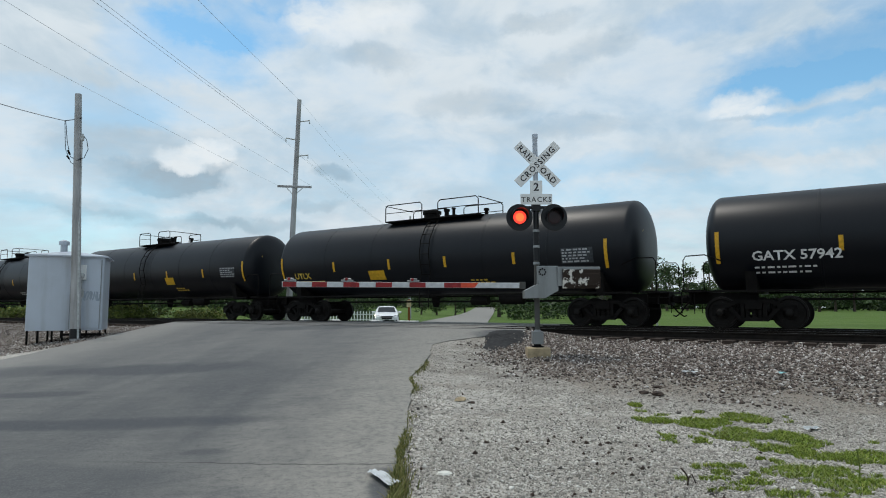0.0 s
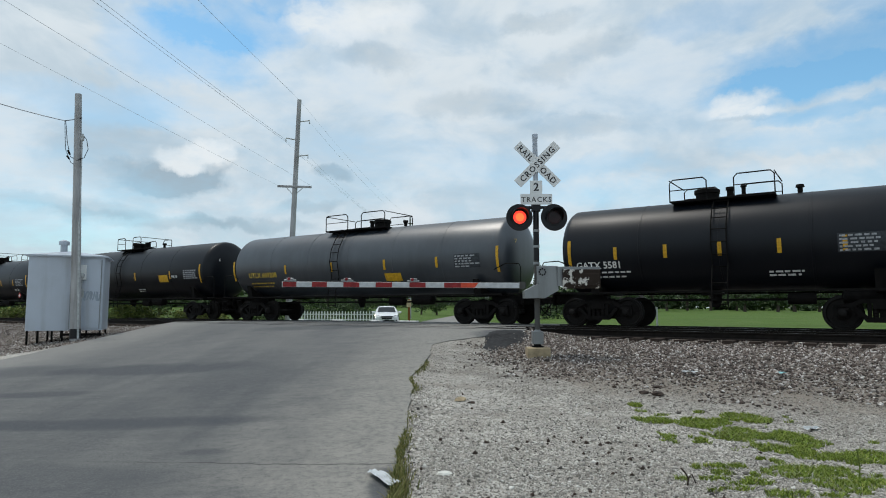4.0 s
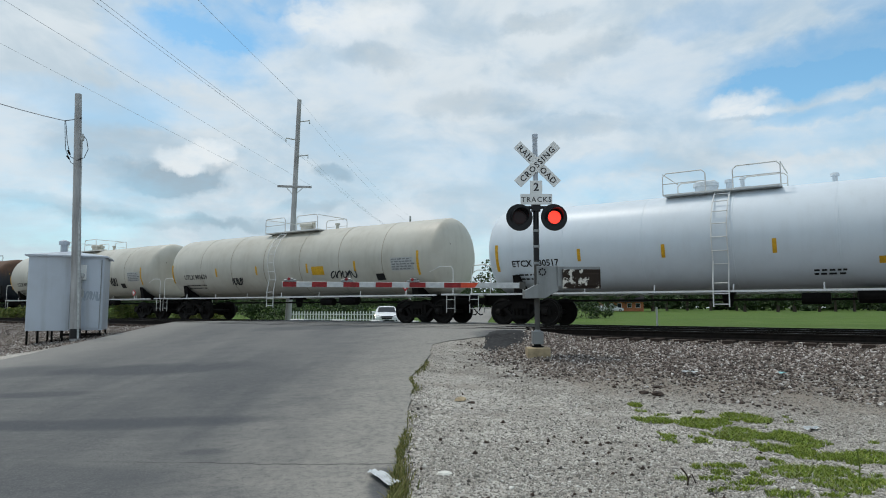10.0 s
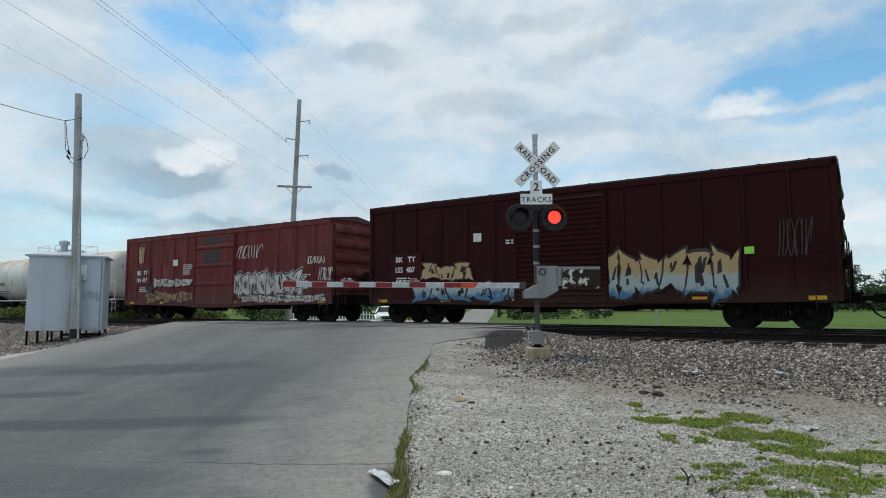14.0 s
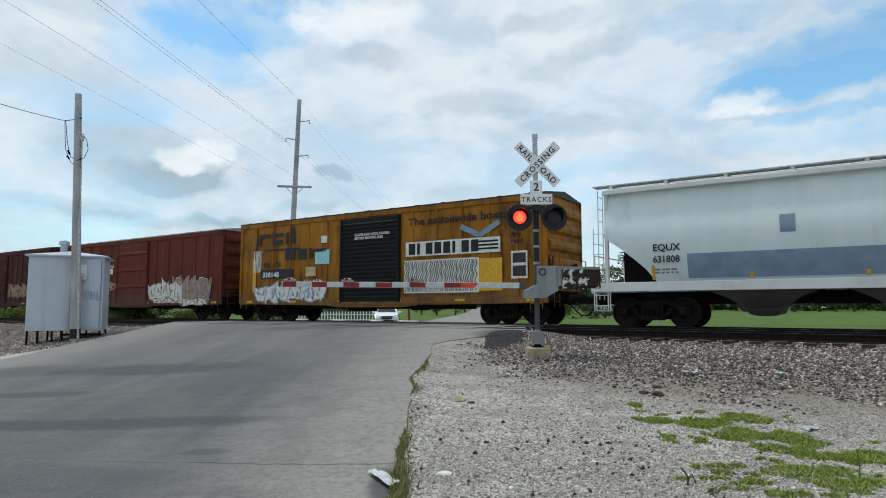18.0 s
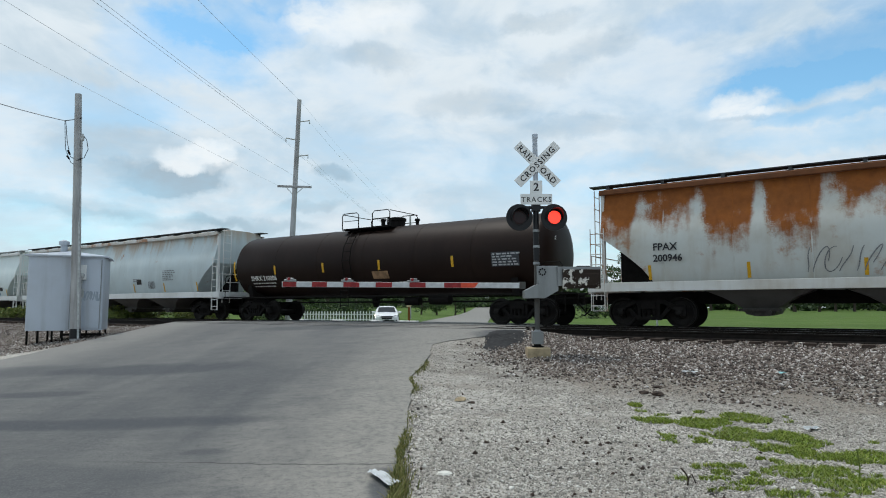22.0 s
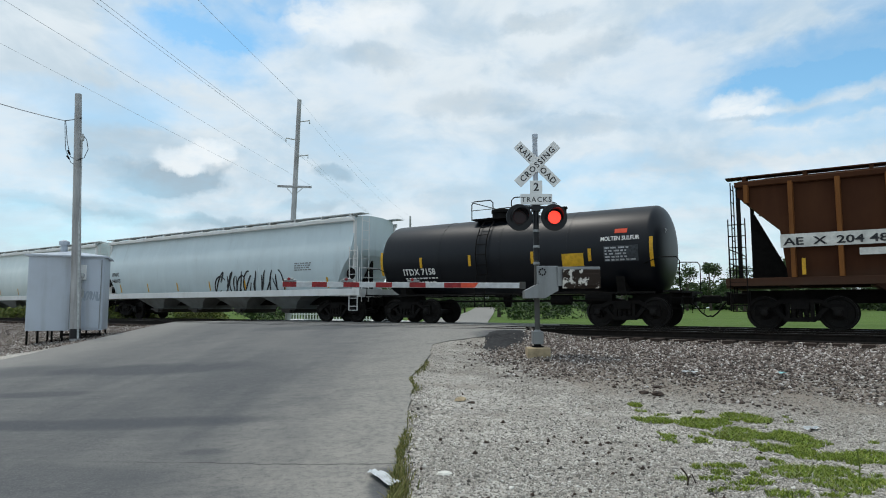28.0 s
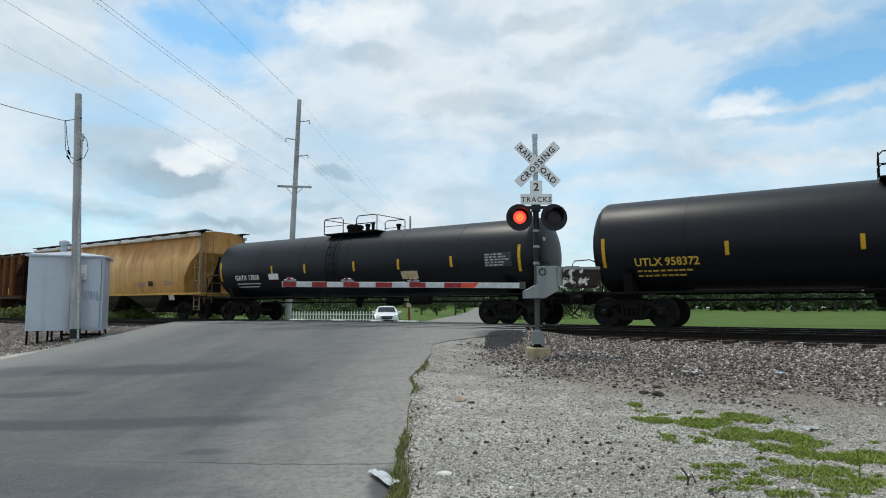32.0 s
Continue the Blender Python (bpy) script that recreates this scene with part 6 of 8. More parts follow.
def tan_to_blue():
    """Spray paint that fades from tan above through pale to blue below."""
    m, g, b = surface("tan_and_blue_spray_paint", 0.6, 0.0, 0.3)
    p = g.n("ShaderNodeTexCoord").outputs["Object"]
    f = g.noise(p, 4.0, 4.0, 0.6)
    h = g.math("ADD", g.split(p)[2], g.math("MULTIPLY", g.math("SUBTRACT", f, 0.5), 0.8))
    c = g.mix(g.ramp(h, 1.75, 1.45), (0.44, 0.31, 0.15), (0.36, 0.42, 0.42))
    c = g.mix(g.ramp(h, 1.30, 0.95), c, (0.06, 0.17, 0.29))
    g.link(c, b.inputs["Base Color"])
    return m


M_TANBLUE = tan_to_blue()
M_MAROONPATCH = plain("newer_maroon_paint", (0.046, 0.0078, 0.0084), 0.65, 0.0, 0.2, 4, 0.1)
M_DARKRED = plain("dark_red_patch_paint", (0.085, 0.022, 0.022), 0.6, 0.0, 0.2, 4)
M_DARKLINE = plain("dark_spray_paint", (0.04, 0.03, 0.03), 0.6, 0.0, 0.3, 5)

M_DARKGREY = plain("dark_grey_grating", (0.05, 0.052, 0.056), 0.7, 0.0, 0.3, 6)
M_SEAM = plain("rust_tinted_weld", (0.30, 0.26, 0.20), 0.7, 0.0, 0.4, 3)
M_TEALPALE = plain("pale_teal_sticker", (0.32, 0.60, 0.62), 0.6, 0.0, 0.25, 9)
M_RUSTY = paint("solid_rust", (0.20, 0.075, 0.03), (0.09, 0.04, 0.02), 0.7, 0.75)
M_OCHRETRIM = paint("weathered_tan_trim", (0.30, 0.22, 0.13), (0.12, 0.08, 0.05), 0.6, 0.6)
M_YELLOWSILL = paint("yellow_sill_paint", (0.62, 0.36, 0.06), (0.2, 0.12, 0.05), 0.4, 0.5)



def tank(s, pitch, skin, label, text, **k):
    L = pitch - 1.8
    px = k.pop("px", L - 2.2)
    d = dict(s=s, len=L, skin=skin, label=label, text=text, panels=[(px, 2.05, 1.1, 0.5, M_PANELPALE if k.get("frame") else M_PANELDARK)], print=[(text[0][1] + 0.05, 1.70, 1, 1.8), (text[0][1] + 0.05, 1.56, 1, 1.6), (L * 0.62, 1.58, 2, 0.9)], stencil=[(px + 0.04, 2.46, 5, 1.0)])
    extra = k.pop("more_panels", [])
    d.update(k)
    d["panels"] = d["panels"] + extra
    return tank_car(d)


CARS = []


def add(car, s):
    CARS.append((car, s))


S0 = dict(A0=-58.0, A=-40.2, B=-22.18, C=-4.07, D=14.09, E=33.01, F=49.8, G=61.79, H=79.84, I=97.70, J=116.45, K=135.44, L=153.67, M=171.88, N=189.69, O=207.4,
          P=224.47, Q=241.55, R=258.8, S=279.59, T=301.05, U=318.95, V=339.93, W=359.73, Y=380.66, Z=401.18, AA=414.18, BB=432.63, CC=452.03, DD=471.27, END=489.5)
ORDER = list(S0)
PITCH = {a: S0[b] - S0[a] for a, b in zip(ORDER, ORDER[1:])}


def tank_at(k, *a, **kw):
    add(tank(S0[k], PITCH[k], *a, **kw), S0[k])


BLACK = "black tank car with yellow reflector tape and white lettering"
tank_at("A0", M_BLACK, "plain black tank car with a dark top platform", [("TILX", 1.1, 1.95, 0.28, 1)])
tank_at("A", M_BLACK, "black tank car with yellow placard low on its side", [("UTLX", 1.1, 1.95, 0.28, 1)], ink=M_LETTERY, more_panels=[(9.4, 1.8, 0.75, 0.36, M_PLACARD)])
tank_at("B", M_BLACK, "black tank car with yellow lettering and a yellow placard", [("UTLX", 1.15, 1.85, 0.34, 1.1)], ink=M_LETTERY, more_panels=[(5.4, 1.72, 0.82, 0.36, M_PLACARD)], cx=8.1, hw=2.2, lad=8.3, tx=(0.43, 3.56, 6.51, 9.16, 12.02, 15.3), px=13.78)
tank_at("C", M_BLACK, BLACK, [("GATX 57942", 1.35, 1.92, 0.36, 1.1), ("FRA AIP", 13.9, 1.75, 0.17, 1.0)], R=1.45, zc=2.53, cx=8.75, hw=1.35, lad=8.7, tx=(0.47, 3.5, 5.79, 7.95, 10.1, 12.03, 13.86, 15.75), px=14.23, placard=(15.2,), relief=-1.9)
tank_at("D", M_BLACK, "black tank car with an orange placard by its ladder", [("GATX 94105", 1.44, 1.86, 0.36, 1.0), ("FRA AIP", 14.1, 2.15, 0.18, 0.8)], more_panels=[(12.94, 1.95, 0.82, 0.36, M_PLACARD)], R=1.46, zc=2.54, cx=9.1, hw=1.2, lad=9.14, tx=(0.40, 3.35, 6.8, 10.7, 13.95, 16.5), px=15.1)
tank_at("E", M_BLUEBLACK, "faded blue-black tank car with a sunlit grey top", [("UTLX 669208", 1.3, 1.98, 0.31, 1.05)], ink=M_LETTERY, more_panels=[(9.42, 1.66, 0.82, 0.30, M_PLACARD)], R=1.45, zc=2.53, cx=7.45, hw=1.65, lad=6.83, tx=(0.27, 3.8, 6.61, 9.48, 12.0, 14.6), manway=0.75)
tank_at("F", M_BLACK, "short black tank car with seven tape strips", [("GATX 5581", 0.7, 1.85, 0.30, 1.0)], tapes=7, seams=3, top=0.5, R=1.42, zc=2.50)
tank_at("G", M_BLACK, "black tank car with a railed platform and white lettering", [("NATX  310085", 1.19, 1.72, 0.32, 1.05)], cx=8.35, hw=1.8, lad=7.4, tx=(0.53, 3.64, 6.63, 9.72, 12.68, 15.4), px=13.53, relief=1.9)
tank_at("H", M_RUSTBLACK, "dark tank car with a rust-brown top and yellow lettering", [("UTLX 673229", 1.59, 1.98, 0.33, 1.0)], ink=M_LETTERY, more_panels=[(10.07, 1.85, 0.8, 0.34, M_PLACARD)], R=1.50, zc=2.59, cx=8.35, hw=2.05, lad=7.85, tx=(0.3, 3.69, 6.12, 9.2, 12.56, 15.75), px=14.43)
for k, grow, num, scr, x in (("I", 0.40, "UTLX 903621", [(5.43, 1.5, 1.95, 1.15, 3), (12.97, 1.85, 2.3, 0.75, 5)], 11.48), ("J", 0.0, "UTLX 903639", [(5.0, 1.7, 2.0, 0.8, 8), (11.59, 1.85, 2.12, 1.35, 9)], 10.47)):
    tank_at(k, M_CREAM, "cream-white tank car with grime low down and black scrawls", [(num, 1.35, 2.02, 0.31, 1.02)], ink=M_LETTERB, trim=M_SILL, frame=True, scrawl=scr, seams=6, seam_skin=M_SEAM, cx=8.55, hw=1.7, lad=8.0, tx=(0.42, 3.96, 6.9, 10.2, 12.95, 16.16), px=14.85,
            more_panels=[(x, 2.0, 0.72, 0.36, M_PLACARD), (14.0, 1.7, 0.43, 0.26, M_BLACKPAINT)], placard=(15.6,), manway=0.1, len=PITCH[k] - 1.8 + grow)
tank_at("K", M_WHITE, "clean white tank car with a silver ladder and railings", [("ETCX 230517", 1.17, 2.0, 0.30, 1.0)], ink=M_LETTERB, trim=M_SILL, frame=True, cx=7.85, hw=1.63, lad=7.91, tx=(0.62, 3.64, 6.31, 9.3, 12.3, 15.3), px=13.7, more_panels=[(11.65, 1.74, 0.68, 0.18, M_YELLOW)], relief=2.9)
tank_at("L", M_RUSTWHITE, "off-white tank car with orange rust stains on top", [("ETCX 29076", 1.23, 2.12, 0.29, 1.0)], ink=M_LETTERB, trim=M_SILL, frame=True, cx=8.25, hw=2.0, lad=7.07, R=1.48, zc=2.56, seam_skin=M_SEAM, tx=(0.62, 3.85, 6.6, 9.79, 12.6, 15.4), px=14.0, more_panels=[(13.05, 2.3, 0.5, 0.3, M_PLACARD)], placard=(14.8,), cap=M_GREYIRON)


def box_at(k, skin, label, text, **kw):
    L = {"N": 16.05, "O": 15.45}.get(k, 15.75)
    d = dict(s=S0[k], len=L, gap=PITCH[k] - L, skin=skin, label=label, text=text)
    d.update(kw)
    add(boxcar(d), S0[k])


box_at("M", M_RED, "red boxcar with white and tan graffiti along its lower side", [("BK   TY", 1.2, 2.38, 0.30, 1.0), ("154  057", 1.14, 1.98, 0.30, 0.95)], roof=M_DARKRED, z1=4.38, door=(0.400, 0.600),
       door_panels=[(7.1, 2.72, 1.25, 0.68, M_DARKLINE), (7.0, 3.62, 1.35, 0.42, M_DARKLINE), (8.5, 3.6, 0.6, 0.4, M_DARKRED)], panels=[(0.95, 1.85, 1.5, 0.95, M_DARKRED), (4.47, 2.75, 0.42, 0.32, M_PALE), (2.0, 1.3, 0.7, 0.45, M_BLACKPAINT), (13.0, 1.8, 0.25, 0.2, M_LIME)],
       print=[(5.4, 2.75, 6, 0.75), (13.5, 2.0, 7, 1.0), (1.5, 1.65, 3, 0.6)],
       graffiti=[(2.75, 6.07, 1.6, 2.15, 5, 1, M_PALEWORN, M_DARKLINE), (2.2, 6.2, 0.85, 1.5, 5, 2, M_RUSTTAN, M_DARKLINE), (9.4, 14.0, 1.0, 2.35, 8, 3, M_PALEWORN, M_DARKLINE, M_PALE), (10.0, 15.4, 0.82, 1.20, 9, 4, M_PALEWORN, M_DARKRED)],
       scrawl=[(1.3, 3.0, 3.9, 0.5, 5, M_TAN), (9.6, 2.9, 3.5, 1.7, 6, M_PALE), (14.3, 2.5, 2.8, 1.0, 7, M_PALE), (15.0, 1.75, 2.3, 0.8, 8, M_PALE), (7.0, 1.3, 2.2, 2.0, 9, M_DARKRED)])
box_at("N", M_MAROON, "dark maroon boxcar with tan and blue graffiti", [("BK   TY", 1.35, 2.35, 0.29, 1.0), ("155  487", 1.3, 1.95, 0.29, 0.95)], roof=M_DARKLINE, z1=4.56, door=(0.405, 0.613), corrugated=True,
       panels=[(1.15, 0.98, 1.45, 1.70, M_MAROONPATCH), (4.89, 2.95, 0.33, 0.3, M_PALE), (13.75, 2.1, 0.25, 0.2, M_LIME)], print=[(1.4, 1.7, 2, 0.7), (6.2, 2.9, 2, 0.5)],
       graffiti=[(2.64, 4.77, 1.5, 2.3, 3, 11, M_TANBLUE, M_DARKLINE), (2.2, 7.2, 0.75, 1.55, 6, 12, M_TANBLUE, M_DARKLINE), (9.5, 13.56, 0.75, 2.45, 6, 13, M_TANBLUE, M_DARKLINE)],
       scrawl=[(14.6, 2.0, 3.0, 0.8, 15, M_DARKLINE)])
box_at("O", M_BROWNBOX, "brown boxcar with ribbed rails and pale graffiti", [("NS", 2.1, 2.50, 0.30, 1.2), ("407 396", 2.1, 2.02, 0.32, 1.75)], roof=M_DARKLINE, z1=4.42, door=(0.412, 0.612), rails=True, corrugated=True, ribs=19,
       strokes=[(1.0, 3.70, 2.45, 3.70, 0.10, M_LETTER), (1.0, 3.52, 2.35, 3.52, 0.10, M_LETTER), (1.0, 3.34, 2.25, 3.34, 0.10, M_LETTER), (2.45, 3.28, 2.85, 3.80, 0.26, M_LETTER), (2.95, 3.28, 3.30, 3.80, 0.26, M_LETTER), (3.50, 3.54, 4.25, 3.58, 0.40, M_LETTER)],
       panels=[(6.0, 2.75, 0.5, 0.14, M_LETTER), (6.05, 3.1, 0.3, 0.12, M_LETTER), (5.9, 2.35, 0.5, 0.28, M_PANELGREY), (2.4, 1.35, 0.9, 0.42, M_DARKLINE)],
       print=[(2.45, 1.62, 2, 0.7), (5.2, 1.5, 3, 0.9), (1.0, 1.5, 2, 0.5)], graffiti=[(9.8, 14.07, 1.2, 2.2, 6, 21, M_RUSTTAN, M_DARKLINE, M_TAN)], scrawl=[(5.6, 1.0, 1.6, 1.6, 22, M_PALE), (0.2, 1.0, 2.0, 1.5, 24, M_PINKGREY)])
box_at("P", M_RED2, "orange-red boxcar with pale graffiti and a grey roof", [("BK   TY", 0.95, 2.38, 0.30, 1.0), ("158  039", 0.87, 1.98, 0.30, 1.0)], z1=4.40, door=(0.405, 0.601),
       panels=[(1.2, 1.88, 3.0, 0.85, M_DARKRED), (5.62, 2.5, 0.34, 0.3, M_PALE), (14.0, 1.9, 0.3, 0.22, M_LIME)], print=[(5.6, 2.95, 2, 0.4)],
       graffiti=[(1.41, 5.22, 0.8, 1.65, 6, 31, M_PALE, M_RUSTTAN), (9.6, 12.6, 0.85, 2.05, 5, 32, M_PALE, M_PINKGREY), (11.9, 14.9, 0.80, 2.2, 5, 36, M_PINKGREY, M_RUSTTAN, M_PALE), (10.2, 14.6, 0.72, 1.15, 7, 37, M_PALE, M_RUSTTAN), (4.0, 6.4, 1.6, 2.1, 4, 33, M_PINKGREY, M_DARKRED, M_PALE)],
       scrawl=[(0.3, 2.8, 3.2, 0.7, 34, M_PALE), (7.2, 1.6, 2.1, 2.0, 35, M_PALE)])
box_at("Q", M_YELLOWBOX, "mustard yellow boxcar with a black ribbed door and graffiti", [("338148", 1.62, 1.97, 0.32, 1.15)], roof=M_DARKLINE, z1=4.48, corrugated=True, door=(0.406, 0.607), door_skin=M_BLACKDOOR, door_label="black ribbed sliding door",
       dark_text=[("RB   OX", 1.7, 2.42, 0.32, 1.0), ("The nationwide boxcar pool", 9.95, 3.75, 0.40, 1.22), ("Any\nroad", 14.4, 3.05, 0.24, 1.0)], door_text=[("CLOSE AND LOCK DOORS\nBEFORE MOVING CAR", 7.25, 3.50, 0.15, 1.0)],
       panels=[(1.5, 1.90, 2.1, 0.42, M_BLACKPAINT), (4.95, 2.45, 0.85, 0.6, M_TEALPALE), (5.3, 3.35, 0.35, 0.3, M_PALE), (4.4, 1.95, 0.6, 0.4, M_TAN), (0.95, 1.3, 0.22, 1.5, M_YELLOW),
               (1.3, 3.78, 0.75, 0.16, M_BLACKPAINT), (1.25, 3.42, 0.22, 0.36, M_BLACKPAINT), (2.2, 3.78, 0.75, 0.16, M_BLACKPAINT), (2.25, 3.42, 0.65, 0.22, M_BLACKPAINT), (3.1, 3.42, 0.2, 0.52, M_BLACKPAINT), (3.5, 3.42, 0.2, 0.72, M_BLACKPAINT),
               (1.8, 3.16, 2.2, 0.07, M_BLACKPAINT), (3.1, 2.72, 0.6, 0.44, M_BLACKPAINT), (3.9, 2.72, 0.55, 0.44, M_BLACKPAINT), (4.6, 2.72, 0.2, 0.44, M_BLACKPAINT), (4.9, 2.98, 0.7, 0.14, M_BLACKPAINT),
               (9.83, 2.55, 4.15, 0.55, M_PALE), (9.76, 1.15, 3.35, 1.25, M_PALE), (13.1, 1.2, 0.95, 1.15, M_YELLOW), (14.4, 1.60, 0.62, 0.95, M_PALE)],
       bars=[(14.46, 2.14, 0.50, 0.34, M_DARKLINE), (14.46, 1.68, 0.50, 0.36, M_DARKLINE)] + [(9.98 + 0.40 * i, 2.61, 0.31 if i % 4 != 1 else 0.13, 0.43, M_BLACKPAINT) for i in range(8)] + [(13.0, 2.66 + 0.13 * i, 0.9, 0.07, M_BLACKPAINT) for i in range(3)],
       print=[(6.8, 2.75, 2, 0.8), (7.2, 1.15, 1, 0.8)],
       graffiti=[(1.2, 5.6, 0.75, 1.75, 6, 41, M_PALE, M_BLUEGREY)], waves=(9.8, 13.05, 1.2, 2.35),
       scrawl=[(0.95, 2.2, 3.2, 0.6, 42, M_PALE), (4.2, 0.9, 1.8, 1.2, 46, M_PALE)],
       strokes=[(12.35, 3.55, 13.15, 3.18, 0.20, M_BLUEGREY), (13.15, 3.18, 13.95, 3.62, 0.20, M_BLUEGREY)])


def hopper_at(k, skin, label, text, **kw):
    L = PITCH[k] - 0.75
    d = dict(s=S0[k], len=L, skin=skin, label=label, text=text)
    d.update(kw)
    add(covered_hopper(d), S0[k])


hopper_at("R", M_HOPPER, "pale grey covered hopper with blue-grey repainted patches", [("EQUX", 1.97, 2.30, 0.29, 1.0), ("631808", 1.97, 1.95, 0.29, 0.9)], top=4.28,
          panels=[(2.95, 1.46, 6.7, 0.72, M_BLUEGREY), (10.54, 1.46, 1.5, 0.85, M_BLUEGREY), (15.74, 1.46, 1.45, 0.75, M_BLUEGREY), (5.4, 2.65, 0.38, 0.5, M_BLUEGREY), (17.25, 1.75, 0.42, 0.25, M_BLACKPAINT), (9.75, 1.46, 0.7, 0.25, M_PLACARD)],
          print=[(2.0, 1.72, 2, 0.8), (16.0, 2.55, 6, 1.0)])
hopper_at("S", M_HOPPERR, "grey covered hopper with orange rust along its roof edge", [("FPAX", 1.9, 2.30, 0.29, 1.0), ("201585", 1.94, 1.98, 0.29, 0.92)], top=4.28, eave=M_EAVERUST, board=M_DARKGREY,
          panels=[(13.54, 1.85, 0.45, 0.28, M_BLACKPAINT)], print=[(16.0, 2.5, 6, 1.0), (13.2, 2.1, 2, 0.6)], scrawl=[(3.3, 1.62, 2.05, 1.6, 51, M_FADEDSCRAWL), (14.6, 1.62, 2.0, 0.6, 52, M_PANELGREY), (8.3, 2.55, 2.95, 0.5, 53, M_PANELGREY)])
tank_at("T", M_BROWNTANK, "dark brown tank car with bright yellow tape strips", [("SHRX 210006", 1.35, 1.85, 0.30, 1.0)], R=1.46, zc=2.54, cx=8.0, hw=1.3, lad=7.47, tx=(0.25, 3.06, 6.06, 9.15, 12.65, 16.05), px=14.3, len=16.47, manway=0.95, more_panels=[(8.74, 1.76, 0.82, 0.30, M_RUSTTAN)])
hopper_at("U", M_HOPPERX, "white covered hopper streaked with heavy orange rust", [("FPAX", 2.08, 2.32, 0.30, 1.0), ("200946", 2.08, 1.98, 0.30, 0.95)], top=4.28, eave=M_RUSTY, board=M_DARKGREY, trim=M_EAVERUST, sill=M_STAINEDSILL,
          panels=[(14.4, 1.9, 0.7, 0.5, M_PANELGREY), (11.0, 1.9, 0.5, 0.26, M_BLACKPAINT)], scrawl=[(6.0, 1.55, 2.2, 2.6, 61, M_PANELGREY), (10.2, 1.6, 2.2, 2.0, 62, M_PANELGREY)], stroke=0.03)
hopper_at("V", M_HOPPER2, "silver-grey covered hopper with a white sill", [("FPAX", 1.09, 2.35, 0.29, 1.0), ("950544", 1.11, 2.0, 0.29, 1.0)], top=4.30, round_hole=True, bay=M_BAYLIGHT, cut=0.9, end=0.5, print=[(13.0, 1.95, 2, 0.8), (1.3, 1.75, 1, 1.2)])
hopper_at("W", M_HOPPER, "pale grey covered hopper with rounded sides", [("FPAX", 2.0, 2.35, 0.29, 1.0), ("970268", 2.0, 2.0, 0.29, 1.0)], top=4.30, round_hole=True, bay=M_BAYLIGHT, cut=1.0, print=[(15.5, 2.4, 5, 1.0)], panels=[(16.2, 1.75, 0.5, 0.26, M_BLACKPAINT)])
hopper_at("Y", M_HOPPER2, "silver-grey covered hopper with black graffiti low on its side", [("FPAX", 1.2, 2.35, 0.29, 1.0), ("940075", 1.2, 2.0, 0.29, 1.0)], top=4.30, round_hole=True, bay=M_BAYLIGHT, cut=0.9, end=0.5, print=[(16.0, 2.5, 4, 1.2)],
          scrawl=[(10.46, 1.2, 2.3, 4.7, 71, M_LETTERB), (10.6, 1.3, 2.1, 4.4, 74, M_LETTERB)], stroke=0.085)
tank_at("Z", M_BLACK, "short black tank car with an orange placard", [("ITDX 7158", 1.32, 1.85, 0.33, 1.0), ("MOLTEN SULFUR", 9.3, 2.72, 0.19, 0.85)], seams=3, cx=5.5, hw=1.28, lad=4.91, tx=(0.3, 2.22, 4.39, 6.89, 8.93, 10.9), px=9.4, R=1.43, zc=2.49, more_panels=[(7.97, 1.95, 0.75, 0.42, M_PLACARD), (9.75, 2.95, 0.4, 0.14, M_ORANGETAPE)])
hopper_at("AA", M_BROWNHOP, "rust-brown ribbed covered hopper with a white lettered stripe", [("AE  X  204 48", 1.5, 2.28, 0.28, 1.45)], top=4.10, bulge=0.3, posts=16, post_skin=M_TANSTRIPE, trim=M_IRON, sill=M_BROWNHOP, eave=M_BROWNHOP, board=M_BROWNHOP, sill_z=(1.20, 1.42),
          panels=[(1.42, 2.22, 3.6, 0.36, M_PALE), (3.2, 1.95, 1.4, 0.18, M_PALE), (4.0, 1.6, 0.7, 0.5, M_TAN)], bays=3, bay=M_BROWNHOP, step=(1.05, 2.75), cut=1.2, cut_z=3.75, end=0.35, web=M_IRON, tapes=2, print=[(9.5, 1.9, 3, 1.0)])
hopper_at("BB", M_OCHRE, "faded ochre covered hopper with a yellow sill line", [("CEFX", 1.6, 2.40, 0.31, 1.1), ("13483", 1.6, 2.03, 0.31, 1.05)], top=4.32, curve=0.55, trim=M_OCHRETRIM, sill=M_YELLOWSILL, sill_z=(1.26, 1.36), eave=M_EAVERUST, board=M_DARKGREY, bays=3, bay=M_GATE, cut=1.2, cut_z=3.4, web=M_IRON, tapes=2,
          panels=[(13.98, 1.75, 0.45, 0.26, M_BLACKPAINT), (15.6, 1.0, 0.5, 0.3, M_SILL)], print=[(13.0, 1.9, 3, 0.8), (15.4, 1.95, 3, 0.8)])
tank_at("CC", M_BLACK, "black tank car with a yellow-capped railing and white patch", [("GATX 17858", 1.59, 1.90, 0.31, 1.0)], cx=8.55, hw=1.5, lad=7.89, R=1.40, zc=2.46, tx=(0.57, 4.22, 6.33, 9.19, 11.51, 13.99, 16.8), px=15.4, more_panels=[(3.95, 1.88, 0.65, 0.26, M_LETTER), (11.6, 1.72, 0.8, 0.3, M_TAN)], relief=1.9)
tank_at("DD", M_BLACK, "black tank car with yellow lettering low on its side", [("UTLX 958372", 1.54, 1.88, 0.33, 1.0)], ink=M_LETTERY, cx=9.3, hw=1.4, lad=9.0, tx=(0.59, 4.22, 7.46, 10.6, 13.4, 15.8), R=1.505, zc=2.59)

